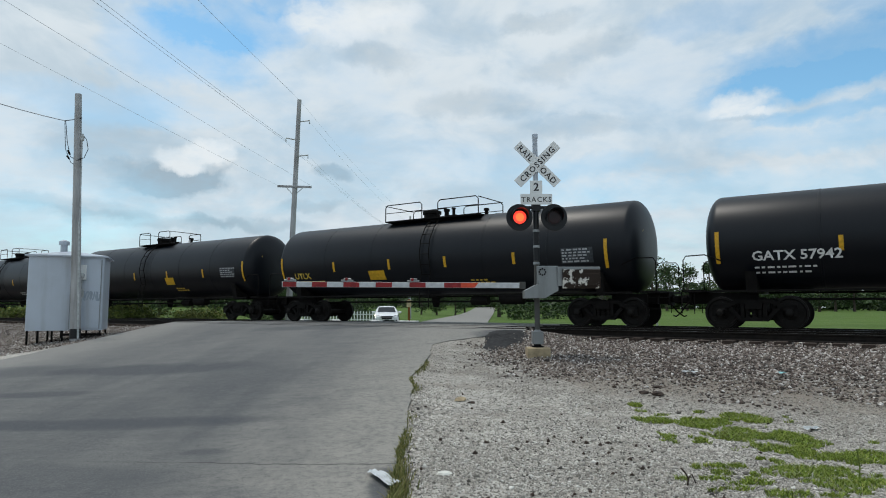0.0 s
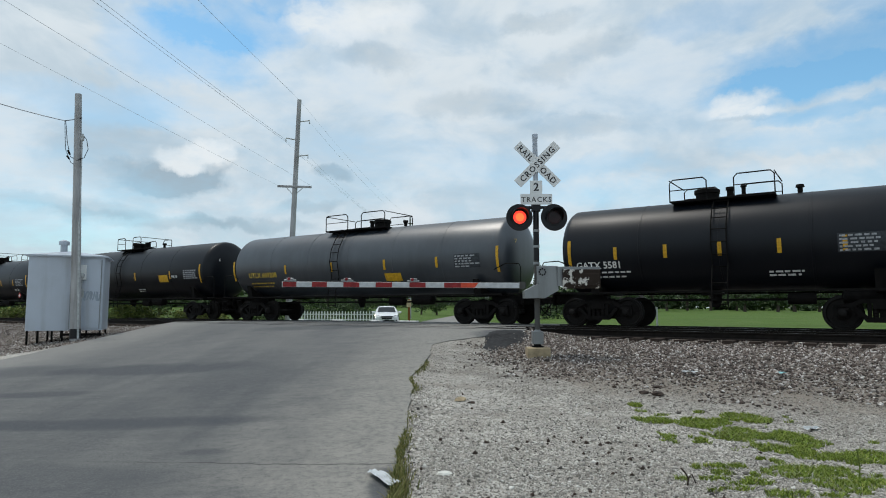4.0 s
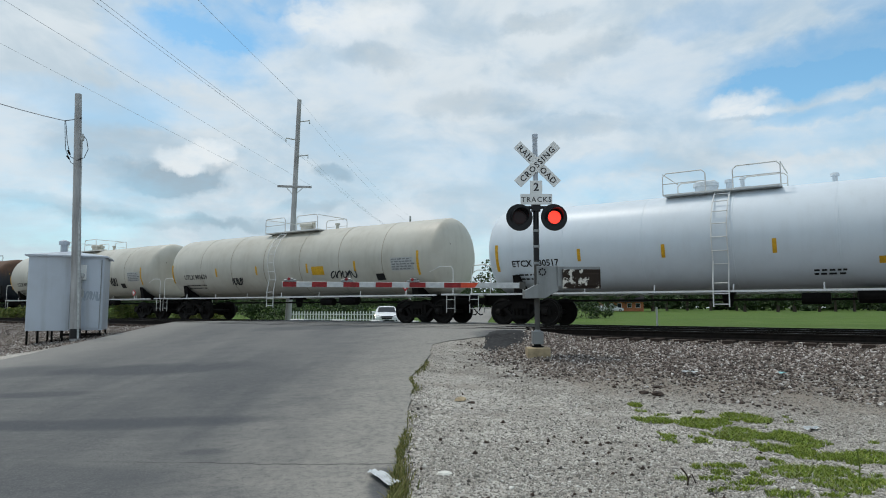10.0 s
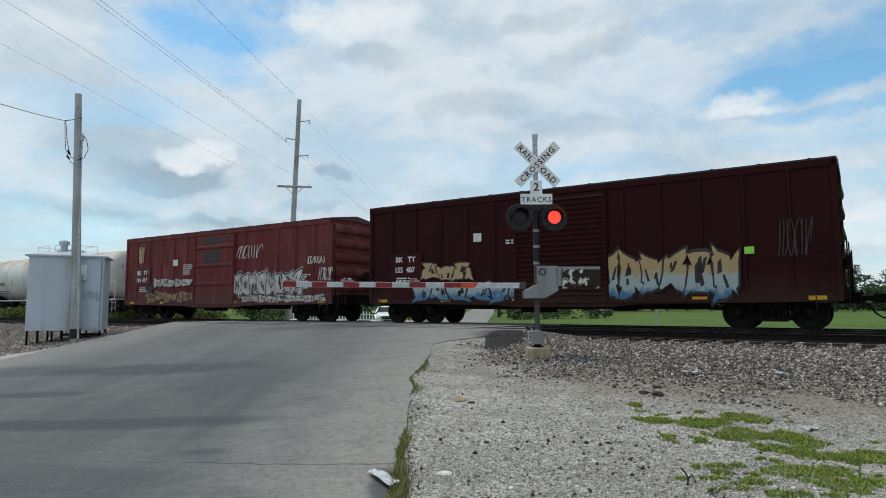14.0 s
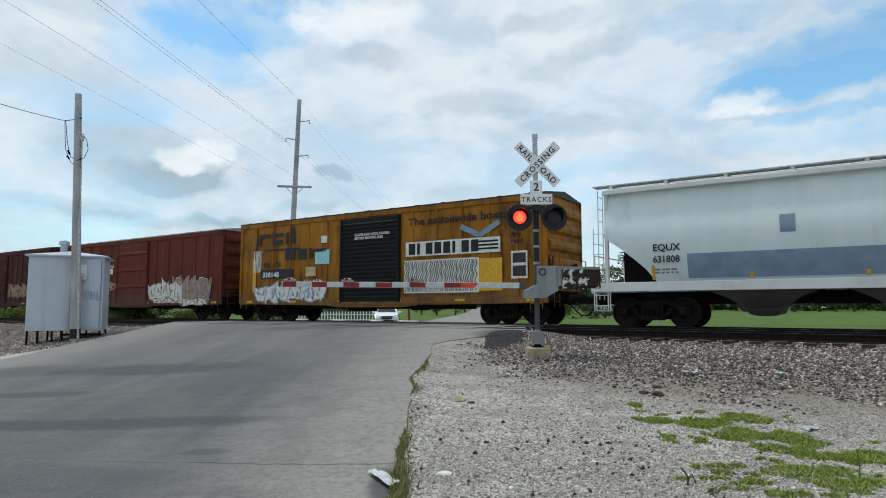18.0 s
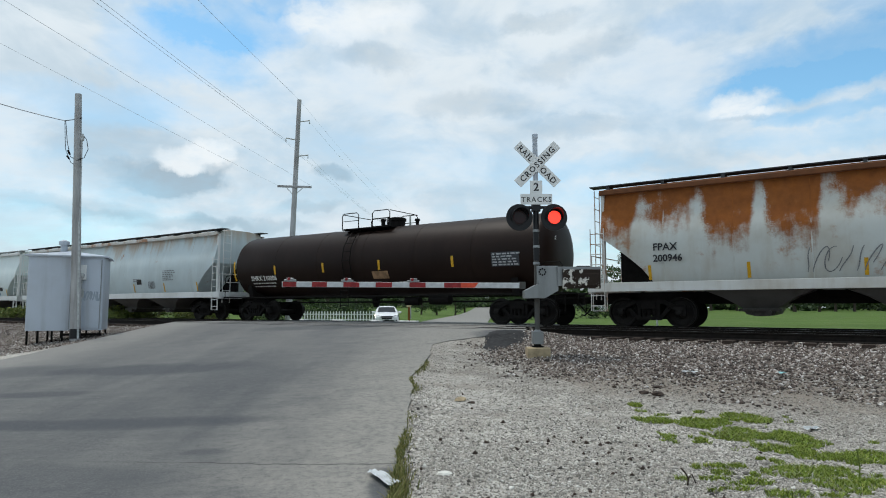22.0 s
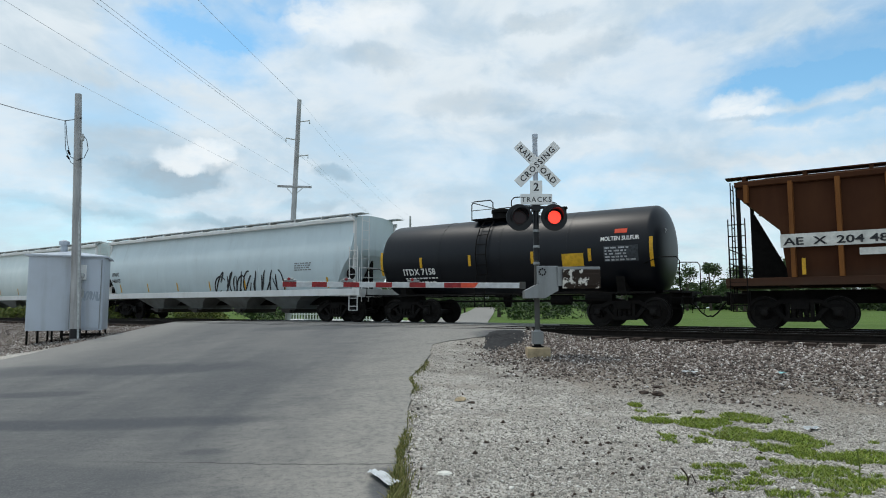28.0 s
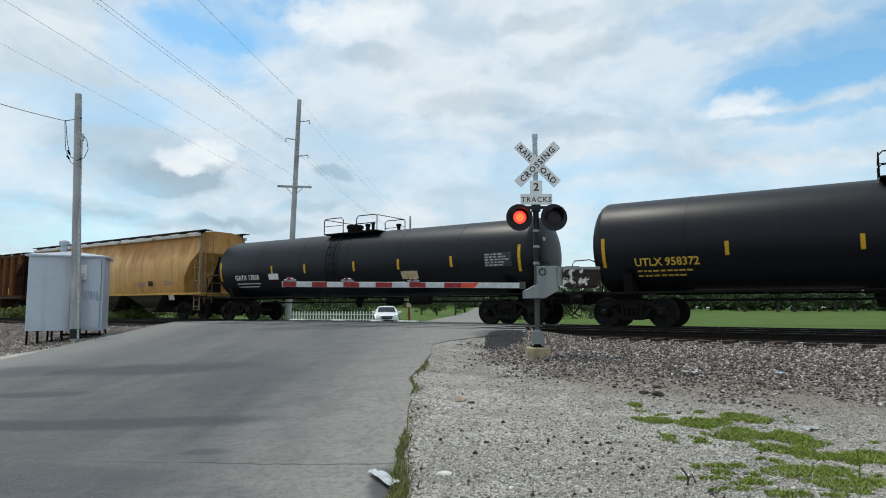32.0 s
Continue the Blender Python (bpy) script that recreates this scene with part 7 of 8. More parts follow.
# ---------------------------------------------------------------- stones, grass, litter
def cloud_mesh(name, verts, tris, material):
    """A mesh from arrays, for what nobody could count."""
    me = bpy.data.meshes.new(name)
    me.vertices.add(len(verts))
    me.vertices.foreach_set("co", verts.astype(np.float32).ravel())
    me.loops.add(len(tris) * 3)
    me.loops.foreach_set("vertex_index", tris.astype(np.int32).ravel())
    me.polygons.add(len(tris))
    me.polygons.foreach_set("loop_start", np.arange(0, len(tris) * 3, 3, dtype=np.int32))
    me.update()
    me.validate()
    me.materials.append(material)
    return me


def island_material(name, cols, rough=0.9, scale=30.0, dusty=None):
    """A colour for each separate piece, with fine grain."""
    m, g, b = surface(name, rough, 0.0, 0.2)
    r = g.n("ShaderNodeNewGeometry").outputs["Random Per Island"]
    node = g.n("ShaderNodeValToRGB")
    g.link(r, node.inputs[0])
    els = node.color_ramp.elements
    while len(els) < len(cols):
        els.new(0.5)
    for i, (at, c) in enumerate(cols):
        els[i].position, els[i].color = at, (*c, 1)
    p = g.n("ShaderNodeTexCoord").outputs["Object"]
    f = g.noise(p, scale, 3.0, 0.6)
    c = g.mix(g.ramp(f, 0.35, 0.7, 0, 0.45), node.outputs[0], (0.08, 0.075, 0.07))
    if dusty:                                    # brown dust worn in towards the tracks
        n = g.math("ADD", g.vec("DOT_PRODUCT", p, tuple(ND)), g.math("MULTIPLY", g.math("SUBTRACT", g.noise(p, 1.1, 4.0, 0.6), 0.5), 3.5))
        c = g.mix(g.ramp(n, 6.5, 11.0, 0, 0.62), c, dusty)
    g.link(c, b.inputs["Base Color"])
    return m


OCTA_V = np.array([(1, 0, 0), (-1, 0, 0), (0, 1, 0), (0, -1, 0), (0, 0, 0.8), (0, 0, -0.8)], float)
OCTA_F = np.array([(0, 2, 4), (2, 1, 4), (1, 3, 4), (3, 0, 4), (2, 0, 5), (1, 2, 5), (3, 1, 5), (0, 3, 5)])


def stones(name, pts, sizes, material, label, sink=0.25):
    """Angular broken stones, lying as they fell."""
    n = len(pts)
    rs = np.random.RandomState(len(pts))
    v = OCTA_V[None] * (1 + rs.uniform(-0.38, 0.38, (n, 6, 3)))
    v = v * rs.uniform(0.6, 1.25, (n, 1, 3)) * np.array(sizes)[:, None, None]
    a = rs.uniform(0, 6.283, n)
    tl = rs.uniform(-0.6, 0.6, n)
    y, z = v[:, :, 1] * np.cos(tl)[:, None] - v[:, :, 2] * np.sin(tl)[:, None], v[:, :, 1] * np.sin(tl)[:, None] + v[:, :, 2] * np.cos(tl)[:, None]
    x = v[:, :, 0]
    v = np.stack([x * np.cos(a)[:, None] - y * np.sin(a)[:, None], x * np.sin(a)[:, None] + y * np.cos(a)[:, None], z + np.array(sizes)[:, None] * sink], 2)
    v += np.array(pts)[:, None, :]
    f = OCTA_F[None] + 6 * np.arange(n)[:, None, None]
    ob = new(name, cloud_mesh(name, v.reshape(-1, 3), f.reshape(-1, 3), material))
    return tagged(ob, label, name.replace("_", " "), kind="stuff")


M_BALLAST = island_material("ballast_stone", [(0.0, (0.034, 0.028, 0.025)), (0.35, (0.112, 0.085, 0.073)), (0.6, (0.215, 0.175, 0.15)), (0.85, (0.38, 0.335, 0.30)), (1.0, (0.72, 0.69, 0.66))])
M_GRAVEL = island_material("pale_gravel_stone", [(0.0, (0.05, 0.046, 0.042)), (0.12, (0.19, 0.178, 0.158)), (0.5, (0.36, 0.338, 0.30)), (0.9, (0.51, 0.485, 0.435)), (1.0, (0.72, 0.71, 0.67))], dusty=(0.165, 0.148, 0.128))
M_BLADE = island_material("grass_blade", [(0.0, (0.10, 0.16, 0.018)), (0.4, (0.20, 0.29, 0.032)), (0.8, (0.29, 0.38, 0.05)), (1.0, (0.40, 0.39, 0.11))], 0.7)
M_DRYBLADE = island_material("dry_grass_blade", [(0.0, (0.09, 0.12, 0.024)), (0.5, (0.21, 0.22, 0.06)), (1.0, (0.37, 0.32, 0.13))], 0.8)
M_LEAF = island_material("tree_leaf", [(0.0, (0.018, 0.040, 0.010)), (0.5, (0.035, 0.075, 0.018)), (1.0, (0.075, 0.125, 0.032))], 0.6, 3.0)
M_WEED = island_material("weed_leaf", [(0.0, (0.05, 0.085, 0.012)), (0.5, (0.11, 0.16, 0.025)), (1.0, (0.23, 0.24, 0.05))], 0.7, 3.0)
M_BARK = plain("tree_bark", (0.075, 0.06, 0.048), 0.9, 0.0, 0.4, 3)


def scatter():
    rnd = random.Random(77)
    # ballast shoulders beside the near track
    pts, sizes = [], []
    while len(pts) < 84000:
        if rnd.random() < 0.68:
            s, n = rnd.uniform(-9.6, 4.5), rnd.uniform(9.4, 18.2)
        else:
            s, n = rnd.uniform(-38, -20), rnd.uniform(6.0, 17.8)
        if s > -12 and n < 12.2 and rnd.random() > 0.04 + max(0.0, n - 10.0) * 0.5 + 0.5 * noise.noise(Vector((s * 0.9, n * 0.9, 8.0))):
            continue
        if abs(n - NEAR_N) < 0.85 and rnd.random() < 0.4:
            continue
        p = SD * s + ND * n
        if left_edge(p.y) - 0.05 < p.x < right_edge(p.y) + 0.1 or -3 < p.x < 2.6 + max(0.0, p.y - 15) * 0.5 and rnd.random() > smooth01(p.x + 0.8 * noise.noise(p * 1.5), 0.2 + max(0.0, p.y - 15) * 0.5, 2.4):
            continue
        z = ground_z(p.x, p.y)
        if n > 15.4:
            z += 0.015
        pts.append((p.x, p.y, z))
        sizes.append(rnd.uniform(0.013, 0.033) if rnd.random() < 0.94 else rnd.uniform(0.028, 0.048))
    stones("ballast", pts, sizes, M_BALLAST, "loose brown and grey ballast stones beside the tracks")
    # pale crushed stone by the road
    pts, sizes = [], []
    while len(pts) < 100000:
        y = 1 / rnd.uniform(1 / 17.0, 1 / 4.3)
        x = rnd.uniform(right_edge(y) - 0.02, 0.76 * y + 0.6)
        n = x * ND.x + y * ND.y
        if n > 12.2 and x > 1.9 or n > 15.0 or x < right_edge(y) + (0.0 if rnd.random() < 0.2 else 0.03):
            continue
        clump = noise.noise(Vector((x * 1.3, y * 1.3, 5.0)))
        if rnd.random() > 0.75 + clump * 0.8:
            continue
        pts.append((x, y, ground_z(x, y)))
        q = rnd.random()
        sizes.append(rnd.uniform(0.006, 0.013) if q < 0.80 else rnd.uniform(0.012, 0.022) if q < 0.992 else rnd.uniform(0.022, 0.042))
    stones("gravel", pts, sizes, M_GRAVEL, "pale grey crushed stone strewn over the ground", -0.05)
    # dark crumbs of old asphalt
    pts, sizes = [], []
    while len(pts) < 230:
        y = 1 / rnd.uniform(1 / 13.0, 1 / 4.6)
        x = rnd.uniform(right_edge(y) + 0.1, 0.6 * y)
        n = x * ND.x + y * ND.y
        near = math.exp(-((x - 2.9) ** 2 / 0.5 + (y - 10.6) ** 2 / 0.5)) + 0.6 * math.exp(-((x - 1.6) ** 2 / 0.8 + (y - 7.2) ** 2 / 1.5)) + 0.12
        if n > 12.5 or rnd.random() > near:
            continue
        pts.append((x, y, ground_z(x, y)))
        sizes.append(0.007 + 0.028 * rnd.random() ** 2.5)
    stones("asphalt_crumbs", pts, sizes, M_TIE, "dark crumbs of broken asphalt lying in the gravel")


GRASS = [(2.57, 7.88, 0.22, 0.22), (3.14, 7.71, 0.34, 0.32), (3.76, 7.96, 0.43, 0.31), (3.33, 7.18, 0.45, 0.42), (3.70, 6.92, 0.37, 0.45), (2.40, 6.96, 0.20, 0.21), (2.67, 6.78, 0.08, 0.10), (3.32, 6.44, 0.40, 0.29), (3.54, 6.09, 0.38, 0.17), (3.98, 6.06, 0.49, 0.31), (2.56, 5.81, 0.16, 0.09), (3.15, 5.59, 0.37, 0.25), (3.18, 5.21, 0.42, 0.25), (2.59, 5.32, 0.15, 0.09), (2.67, 4.98, 0.19, 0.09), (5.50, 7.73, 0.14, 0.30), (2.65, 8.85, 0.08, 0.22), (3.60, 5.11, 0.18, 0.09), (2.26, 5.42, 0.13, 0.07)]


def blades(name, roots, material, label, category):
    """roots: x, y, z, height, lean; each blade one bent sliver."""
    rs = random.Random(len(roots))
    v, f = [], []
    for x, y, z, h, lean in roots:
        a, w = rs.uniform(0, 6.283), rs.uniform(0.0025, 0.005) * (1 + h * 4)
        b = rs.uniform(0, 6.283)
        cx, cy = math.cos(a) * w, math.sin(a) * w
        lx, ly = math.cos(b) * lean * h, math.sin(b) * lean * h
        k = len(v)
        v += [(x - cx, y - cy, z - 0.004), (x + cx, y + cy, z - 0.004), (x + lx * 0.4 + cx * 0.7, y + ly * 0.4 + cy * 0.7, z + h * 0.65), (x + lx * 0.4 - cx * 0.7, y + ly * 0.4 - cy * 0.7, z + h * 0.65), (x + lx, y + ly, z + h)]
        f += [(k, k + 1, k + 2), (k, k + 2, k + 3), (k + 3, k + 2, k + 4)]
    ob = new(name, cloud_mesh(name, np.array(v), np.array(f), material))
    return tagged(ob, label, category, kind="stuff")


def grass():
    rnd = random.Random(9)
    roots = []
    tufts = []
    for _ in range(70):                      # small tufts between the larger patches
        cx, cy, rx, ry = rnd.choice(GRASS)
        tufts.append((cx + rnd.gauss(0, rx * 0.9), cy + rnd.gauss(0, 0.32), rnd.uniform(0.03, 0.12), rnd.uniform(0.03, 0.10)))
    for cx, cy, rx, ry in GRASS + tufts:
        for _ in range(int(26000 * rx * ry) + 60):
            a, r = rnd.uniform(0, 6.283), math.sqrt(rnd.random())
            x, y = cx + rx * r * math.cos(a) * 1.1, cy + ry * r * math.sin(a)
            if r + 0.75 * noise.noise(Vector((x * 3.6, y * 2.4, 2.0))) + 0.35 * noise.noise(Vector((x * 11, y * 8, 4.0))) > 0.80:
                continue
            roots.append((x, y, ground_z(x, y), rnd.uniform(0.012, 0.042), rnd.uniform(0.5, 1.6)))
    blades("grass_patches", roots, M_BLADE, "low bright green grass growing through the gravel", "grass")
    roots = []
    for _ in range(4600):
        y = 1 / rnd.uniform(1 / 12.5, 1 / 4.4)
        x = right_edge(y) + abs(rnd.gauss(0.0, 0.055)) - 0.01
        if noise.noise(Vector((y * 1.1, 0.5, 0.0))) + 0.25 < rnd.random() * 0.5 and y > 6.4:
            continue
        roots.append((x, y, ground_z(x, y), rnd.uniform(0.015, 0.06) if y > 5.6 else rnd.uniform(0.02, 0.12), rnd.uniform(0.1, 0.9)))
    blades("edge_grass", roots, M_DRYBLADE, "tufts of yellowing grass along the broken road edge", "grass")
    # a seeding weed and a dry stalk in the gravel
    t = thing("weed_stalk", pose(3.42, 5.35, ground_z(3.42, 5.35)), "thin green weed stalk standing in the gravel", "weed")
    part("stalk", Mesh().path([(0, 0, 0), (0.01, 0, 0.12), (0.0, 0.01, 0.25)], 0.006, 5), M_WEED, t)
    for k in range(9):
        part("leaf", Mesh().add([(0, 0, 0.03 + 0.024 * k), (0.05 * math.cos(k * 2.4), 0.05 * math.sin(k * 2.4), 0.06 + 0.025 * k), (0.012, 0.012, 0.055 + 0.024 * k)], [(0, 1, 2)]), M_WEED, t)
    t = thing("dry_stalk", pose(1.98, 5.28, ground_z(1.98, 5.28)), "bent dark dry stalk in the gravel", "weed")
    part("stalk", Mesh().path([(0, 0, 0), (0.01, 0, 0.06), (-0.02, 0, 0.11), (-0.05, 0, 0.14)], 0.007, 5), M_TIE, t)
    part("twig", Mesh().path([(0.0, 0, 0.05), (0.04, 0, 0.09), (0.07, 0, 0.02)], 0.006, 5), M_TIE, t)


def litter():
    def paper(name, x, y, w, h, rz, label, mat_, z=0.02):
        m = Mesh()
        rnd = random.Random(int(x * 100) + 7)
        n = 5
        for j in range(n + 1):
            for i in range(n + 1):
                m.v.append((w * (i / n - 0.5), h * (j / n - 0.5), rnd.uniform(0, 0.03) + z))
        m.f = [(j * (n + 1) + i, j * (n + 1) + i + 1, (j + 1) * (n + 1) + i + 1, (j + 1) * (n + 1) + i) for j in range(n) for i in range(n)]
        ob = part(name, m, mat_)
        base = max(ground_z(x, y), road_z(x, y) + 0.02 if x < right_edge(y) else -9)
        ob.matrix_world = pose(x, y, base, 0, 0, rz)
        return tagged(ob, label, "litter")
    paper("paper_scrap", -0.485, 5.33, 0.12, 0.46, 27, "crumpled white paper scrap at the road edge", M_WHITETAPE)
    paper("paper_scrap", 4.14, 7.25, 0.22, 0.08, 20, "torn white paper scrap on gravel", M_WHITETAPE)
    paper("plastic_scrap", 4.2, 10.9, 0.26, 0.12, 10, "white plastic scrap on the ballast", M_WHITETAPE, 0.05)
    paper("bottle_cap", 5.5, 10.4, 0.10, 0.10, 0, "mint green plastic scrap on the ballast", M_TEALPALE, 0.05)
    for x, y, r, mat_, lab in ((0.01, 5.62, 0.055, M_PALE, "pale lump of stone on the gravel"), (0.25, 9.17, 0.09, M_CONCRETE, "tan lump of concrete on the gravel"), (3.2, 9.6, 0.10, M_TIE, "dark lump of asphalt on the gravel"), (3.05, 9.75, 0.08, M_TIE, "dark lump of asphalt on the gravel"),
                               (3.4, 10.2, 0.07, M_TIE, "dark lump of asphalt on the gravel"), (0.4, 9.0, 0.05, M_TIE, "small dark stone on the gravel")):
        rs = random.Random(int(x * 31 + y * 17))
        m = Mesh()
        seg, prof = 9, [(0.0, 0.7), (0.35, 1.0), (0.75, 0.75), (0.95, 0.25)]
        for h, q in prof:
            for i in range(seg):
                w = 6.283 * i / seg
                k = r * q * rs.uniform(0.75, 1.2)
                m.v.append((k * 1.4 * math.cos(w), k * math.sin(w), r * h * 0.7 - 0.01))
        m.f = [(j * seg + i, j * seg + (i + 1) % seg, (j + 1) * seg + (i + 1) % seg, (j + 1) * seg + i) for j in range(3) for i in range(seg)] + [tuple(range(3 * seg, 4 * seg))]
        ob = part("stone_lump", m, mat_)
        ob.matrix_world = pose(x, y, ground_z(x, y), 0, 0, rs.uniform(0, 90))
        tagged(ob, lab, "stone")
    for s, w in ((-26.2, 0.5), (-23.2, 0.35), (-20.6, 0.3), (-18.6, 0.5)):
        ob = part("white_block", Mesh().box(-w, w, -0.16, 0.16, -0.2, 0.30, 0.05), M_SIGN)
        p = SD * s + ND * 24.6
        ob.matrix_world = tp(s, 24.6, max(ground_z(p.x, p.y), -0.3) - 0.02, 4)
        tagged(ob, "white painted kerb block beyond the tracks", "kerb block", "kerb blocks")


# ---------------------------------------------------------------- trees and the far side
def leaf_cloud(rnd, centres, per, size):
    """Small leaf slivers round each clump centre."""
    v, f = [], []
    for cx, cy, cz, r in centres:
        for _ in range(per):
            while True:
                a, b, c = rnd.uniform(-1, 1), rnd.uniform(-1, 1), rnd.uniform(-1, 1)
                q = a * a + b * b + c * c
                if 0.05 < q < 1:
                    break
            k = q ** 0.25 / max(0.2, q ** 0.5)
            x, y, z = cx + a * r * k, cy + b * r * k, cz + c * r * k * 0.75
            s = size * rnd.uniform(0.6, 1.4)
            d1 = Vector((rnd.uniform(-1, 1), rnd.uniform(-1, 1), rnd.uniform(-0.6, 0.6))).normalized() * s
            d2 = Vector((rnd.uniform(-1, 1), rnd.uniform(-1, 1), rnd.uniform(-1, 1))).normalized() * s * 0.7
            k = len(v)
            v += [(x, y, z), (x + d1.x, y + d1.y, z + d1.z), (x + d1.x * 0.5 + d2.x, y + d1.y * 0.5 + d2.y, z + d1.z * 0.5 + d2.z), (x + d2.x - d1.x * 0.2, y + d2.y - d1.y * 0.2, z + d2.z - d1.z * 0.2)]
            f += [(k, k + 1, k + 2), (k, k + 2, k + 3)]
    return np.array(v), np.array(f)


def tree(x, y, h, spread, seed, trunk_share=0.17, label="broad green leafy tree at the edge of the field", clumps=26, per=70, leaf=None, mat_=None):
    rnd = random.Random(seed)
    t = thing("tree", pose(x, y, ground_z(x, y) - 0.05), label, "tree", "trees")
    r0 = h * 0.028
    tr = Mesh().lathe([(-0.3, r0 * 1.5), (0.3, r0 * 1.1), (h * trunk_share, r0 * 0.85), (h * 0.55, r0 * 0.45), (h * 0.8, r0 * 0.15)], "z", 9)
    centres = []
    for k in range(clumps):
        w, q = rnd.uniform(0, 6.283), rnd.random() ** 0.6
        zz = rnd.uniform(trunk_share * 0.9, 0.95)
        env = math.sin(math.pi * min(1, (zz - trunk_share * 0.55) / (1.05 - trunk_share * 0.55)) ** 0.8)
        rr = spread * env * q * 0.85
        cx, cy, cz = rr * math.cos(w), rr * math.sin(w), h * zz
        centres.append((cx, cy, cz, spread * rnd.uniform(0.20, 0.36)))
        if k < 8:
            tr.tube((0, 0, h * (trunk_share + 0.25 * rnd.random())), (cx, cy, cz), r0 * 0.4, 5, r0 * 0.12)
    part("trunk", tr, M_BARK, t)
    v, f = leaf_cloud(rnd, centres, per, leaf or h * 0.035)
    part("crown", cloud_mesh("crown", v, f, mat_ or M_LEAF), None, t)
    return t


def bush(x, y, h, w, seed, mat_, label, name="bush"):
    rnd = random.Random(seed)
    centres = [(rnd.uniform(-w, w) * 0.8, rnd.uniform(-w, w) * 0.6, h * rnd.uniform(0.15, 0.75), h * rnd.uniform(0.25, 0.42)) for _ in range(14)]
    v, f = leaf_cloud(rnd, centres, 60, h * 0.09)
    v[:, 2] = np.maximum(v[:, 2], 0.0)
    t = thing(name, pose(x, y, ground_z(x, y) - 0.02), label, "bush", "bushes")
    part("foliage", cloud_mesh("foliage", v, f, mat_), None, t)
    stems = Mesh()
    for cx, cy, cz, r in centres[:6]:
        stems.tube((cx * 0.2, cy * 0.2, -0.05), (cx, cy, cz), 0.025, 5, 0.01)
    part("stems", stems, M_BARK, t)


def far_side():
    rnd = random.Random(31)
    # tree line behind the field
    for k, (px, d, h) in enumerate(((0.085, 105, 11.0), (0.15, 150, 11), (0.255, 165, 13.5), (0.285, 172, 15), (0.325, 178, 15.5), (0.355, 182, 14), (0.385, 190, 14.5), (0.42, 196, 13.5), (0.455, 200, 14), (0.485, 170, 14), (0.52, 172, 15.5), (0.55, 185, 15),
                                    (0.585, 190, 13.5), (0.62, 195, 14), (0.66, 190, 13.5), (0.70, 196, 14), (0.74, 190, 13.5), (0.79, 200, 14))):
        tree(px * d, d + rnd.uniform(-4, 4), h * rnd.uniform(0.92, 1.06), h * 0.42, 100 + k)
    for k, (px, d, h) in enumerate(((-0.64, 125, 11.5), (-0.545, 130, 10.2), (-0.50, 140, 9.5), (-0.455, 120, 8.5), (-0.40, 130, 8.5), (-0.35, 120, 7.5), (-0.30, 130, 8), (-0.26, 125, 7), (-0.22, 120, 7), (-0.18, 130, 7.5), (-0.135, 135, 7), (-0.10, 150, 7.5),
                                    (-0.01, 120, 6.2), (0.02, 118, 6.0), (0.035, 150, 7), (-0.035, 125, 6.5))):
        tree(px * d, d + rnd.uniform(-4, 4), h, h * 0.45, 200 + k)
    # a wood behind, joined
    v, f = leaf_cloud(rnd, [(rnd.uniform(-330, 330), rnd.uniform(250, 330), rnd.uniform(0, 9) + 1.0, rnd.uniform(3, 6)) for _ in range(760)], 60, 1.4)
    lv, lf = leaf_cloud(rnd, [(q, rnd.uniform(212, 236), rise(q, 225) - 0.6 + rnd.uniform(0.6, 4.6), rnd.uniform(2.2, 3.4)) for q in np.linspace(-220, 300, 430)], 60, 1.5)
    v, f = np.concatenate([v, lv]), np.concatenate([f, lf + len(v)])
    tagged(new("distant_wood", cloud_mesh("distant_wood", v, f, M_LEAF)), "dark green woodland on the far edge of the fields", "woodland", kind="stuff")
    # round dark bushes and weeds
    for k, (px, d, h, w) in enumerate(((0.115, 78, 2.9, 2.2), (0.15, 80, 2.9, 2.4), (0.175, 82, 2.8, 2.0), (0.226, 84, 2.7, 1.9), (0.247, 88, 2.4, 1.5), (0.19, 130, 2.5, 1.6))):
        bush(px * d, d, h, w, 300 + k, M_LEAF, "rounded dark green bush on the lawn")
    for k in range(24):
        d = rnd.uniform(37, 46)
        px = (rnd.uniform(205, 425) if k < 18 else rnd.uniform(-60, 60)) - 784
        bush(px / 1120 * d, d, rnd.uniform(0.8, 1.35) if k < 18 else rnd.uniform(0.7, 1.0), rnd.uniform(0.9, 1.5), 400 + k, M_WEED, "tall yellow-green weeds beyond the tracks", "weed_clump")
    for k in range(9):
        d = 70 + rnd.uniform(0, 6)
        bush((440 + 26 * k - 784) / 1120 * d, d, rnd.uniform(2.0, 3.0), 1.7, 450 + k, M_LEAF, "dark green hedge bush behind the fence")
    # white picket fence
    t = thing("picket_fence", pose(0, 0, 0), "white wooden picket fence beyond the tracks", "fence")
    pk = fixed("picket", Mesh().prism([(-0.06, 0), (0.06, 0), (0.06, 1.0), (0, 1.1), (-0.06, 1.0)], -0.012, 0.012, "y"))
    pk.materials.append(M_WHITEFENCE)
    a, b = Vector((-15.6, 64.0, 0)), Vector((-6.4, 60.5, 0))
    for k in range(31):
        p = a.lerp(b, k / 30)
        part("picket", pk, None, t).location = (p.x, p.y, ground_z(p.x, p.y) + 0.03)
    for z in (0.30, 0.80):
        za, zb = ground_z(a.x, a.y), ground_z(b.x, b.y)
        part("fence_rail", Mesh().tube((a.x, a.y + 0.04, za + z), (b.x, b.y + 0.04, zb + z), 0.04, 6), M_WHITEFENCE, t)
    # brick house at the field's far edge
    x, y = 48.5, 172.0
    t = thing("house", pose(x, y, ground_z(x, y), 0, 0, -8), "low orange brick house with a dark roof across the field", "house")
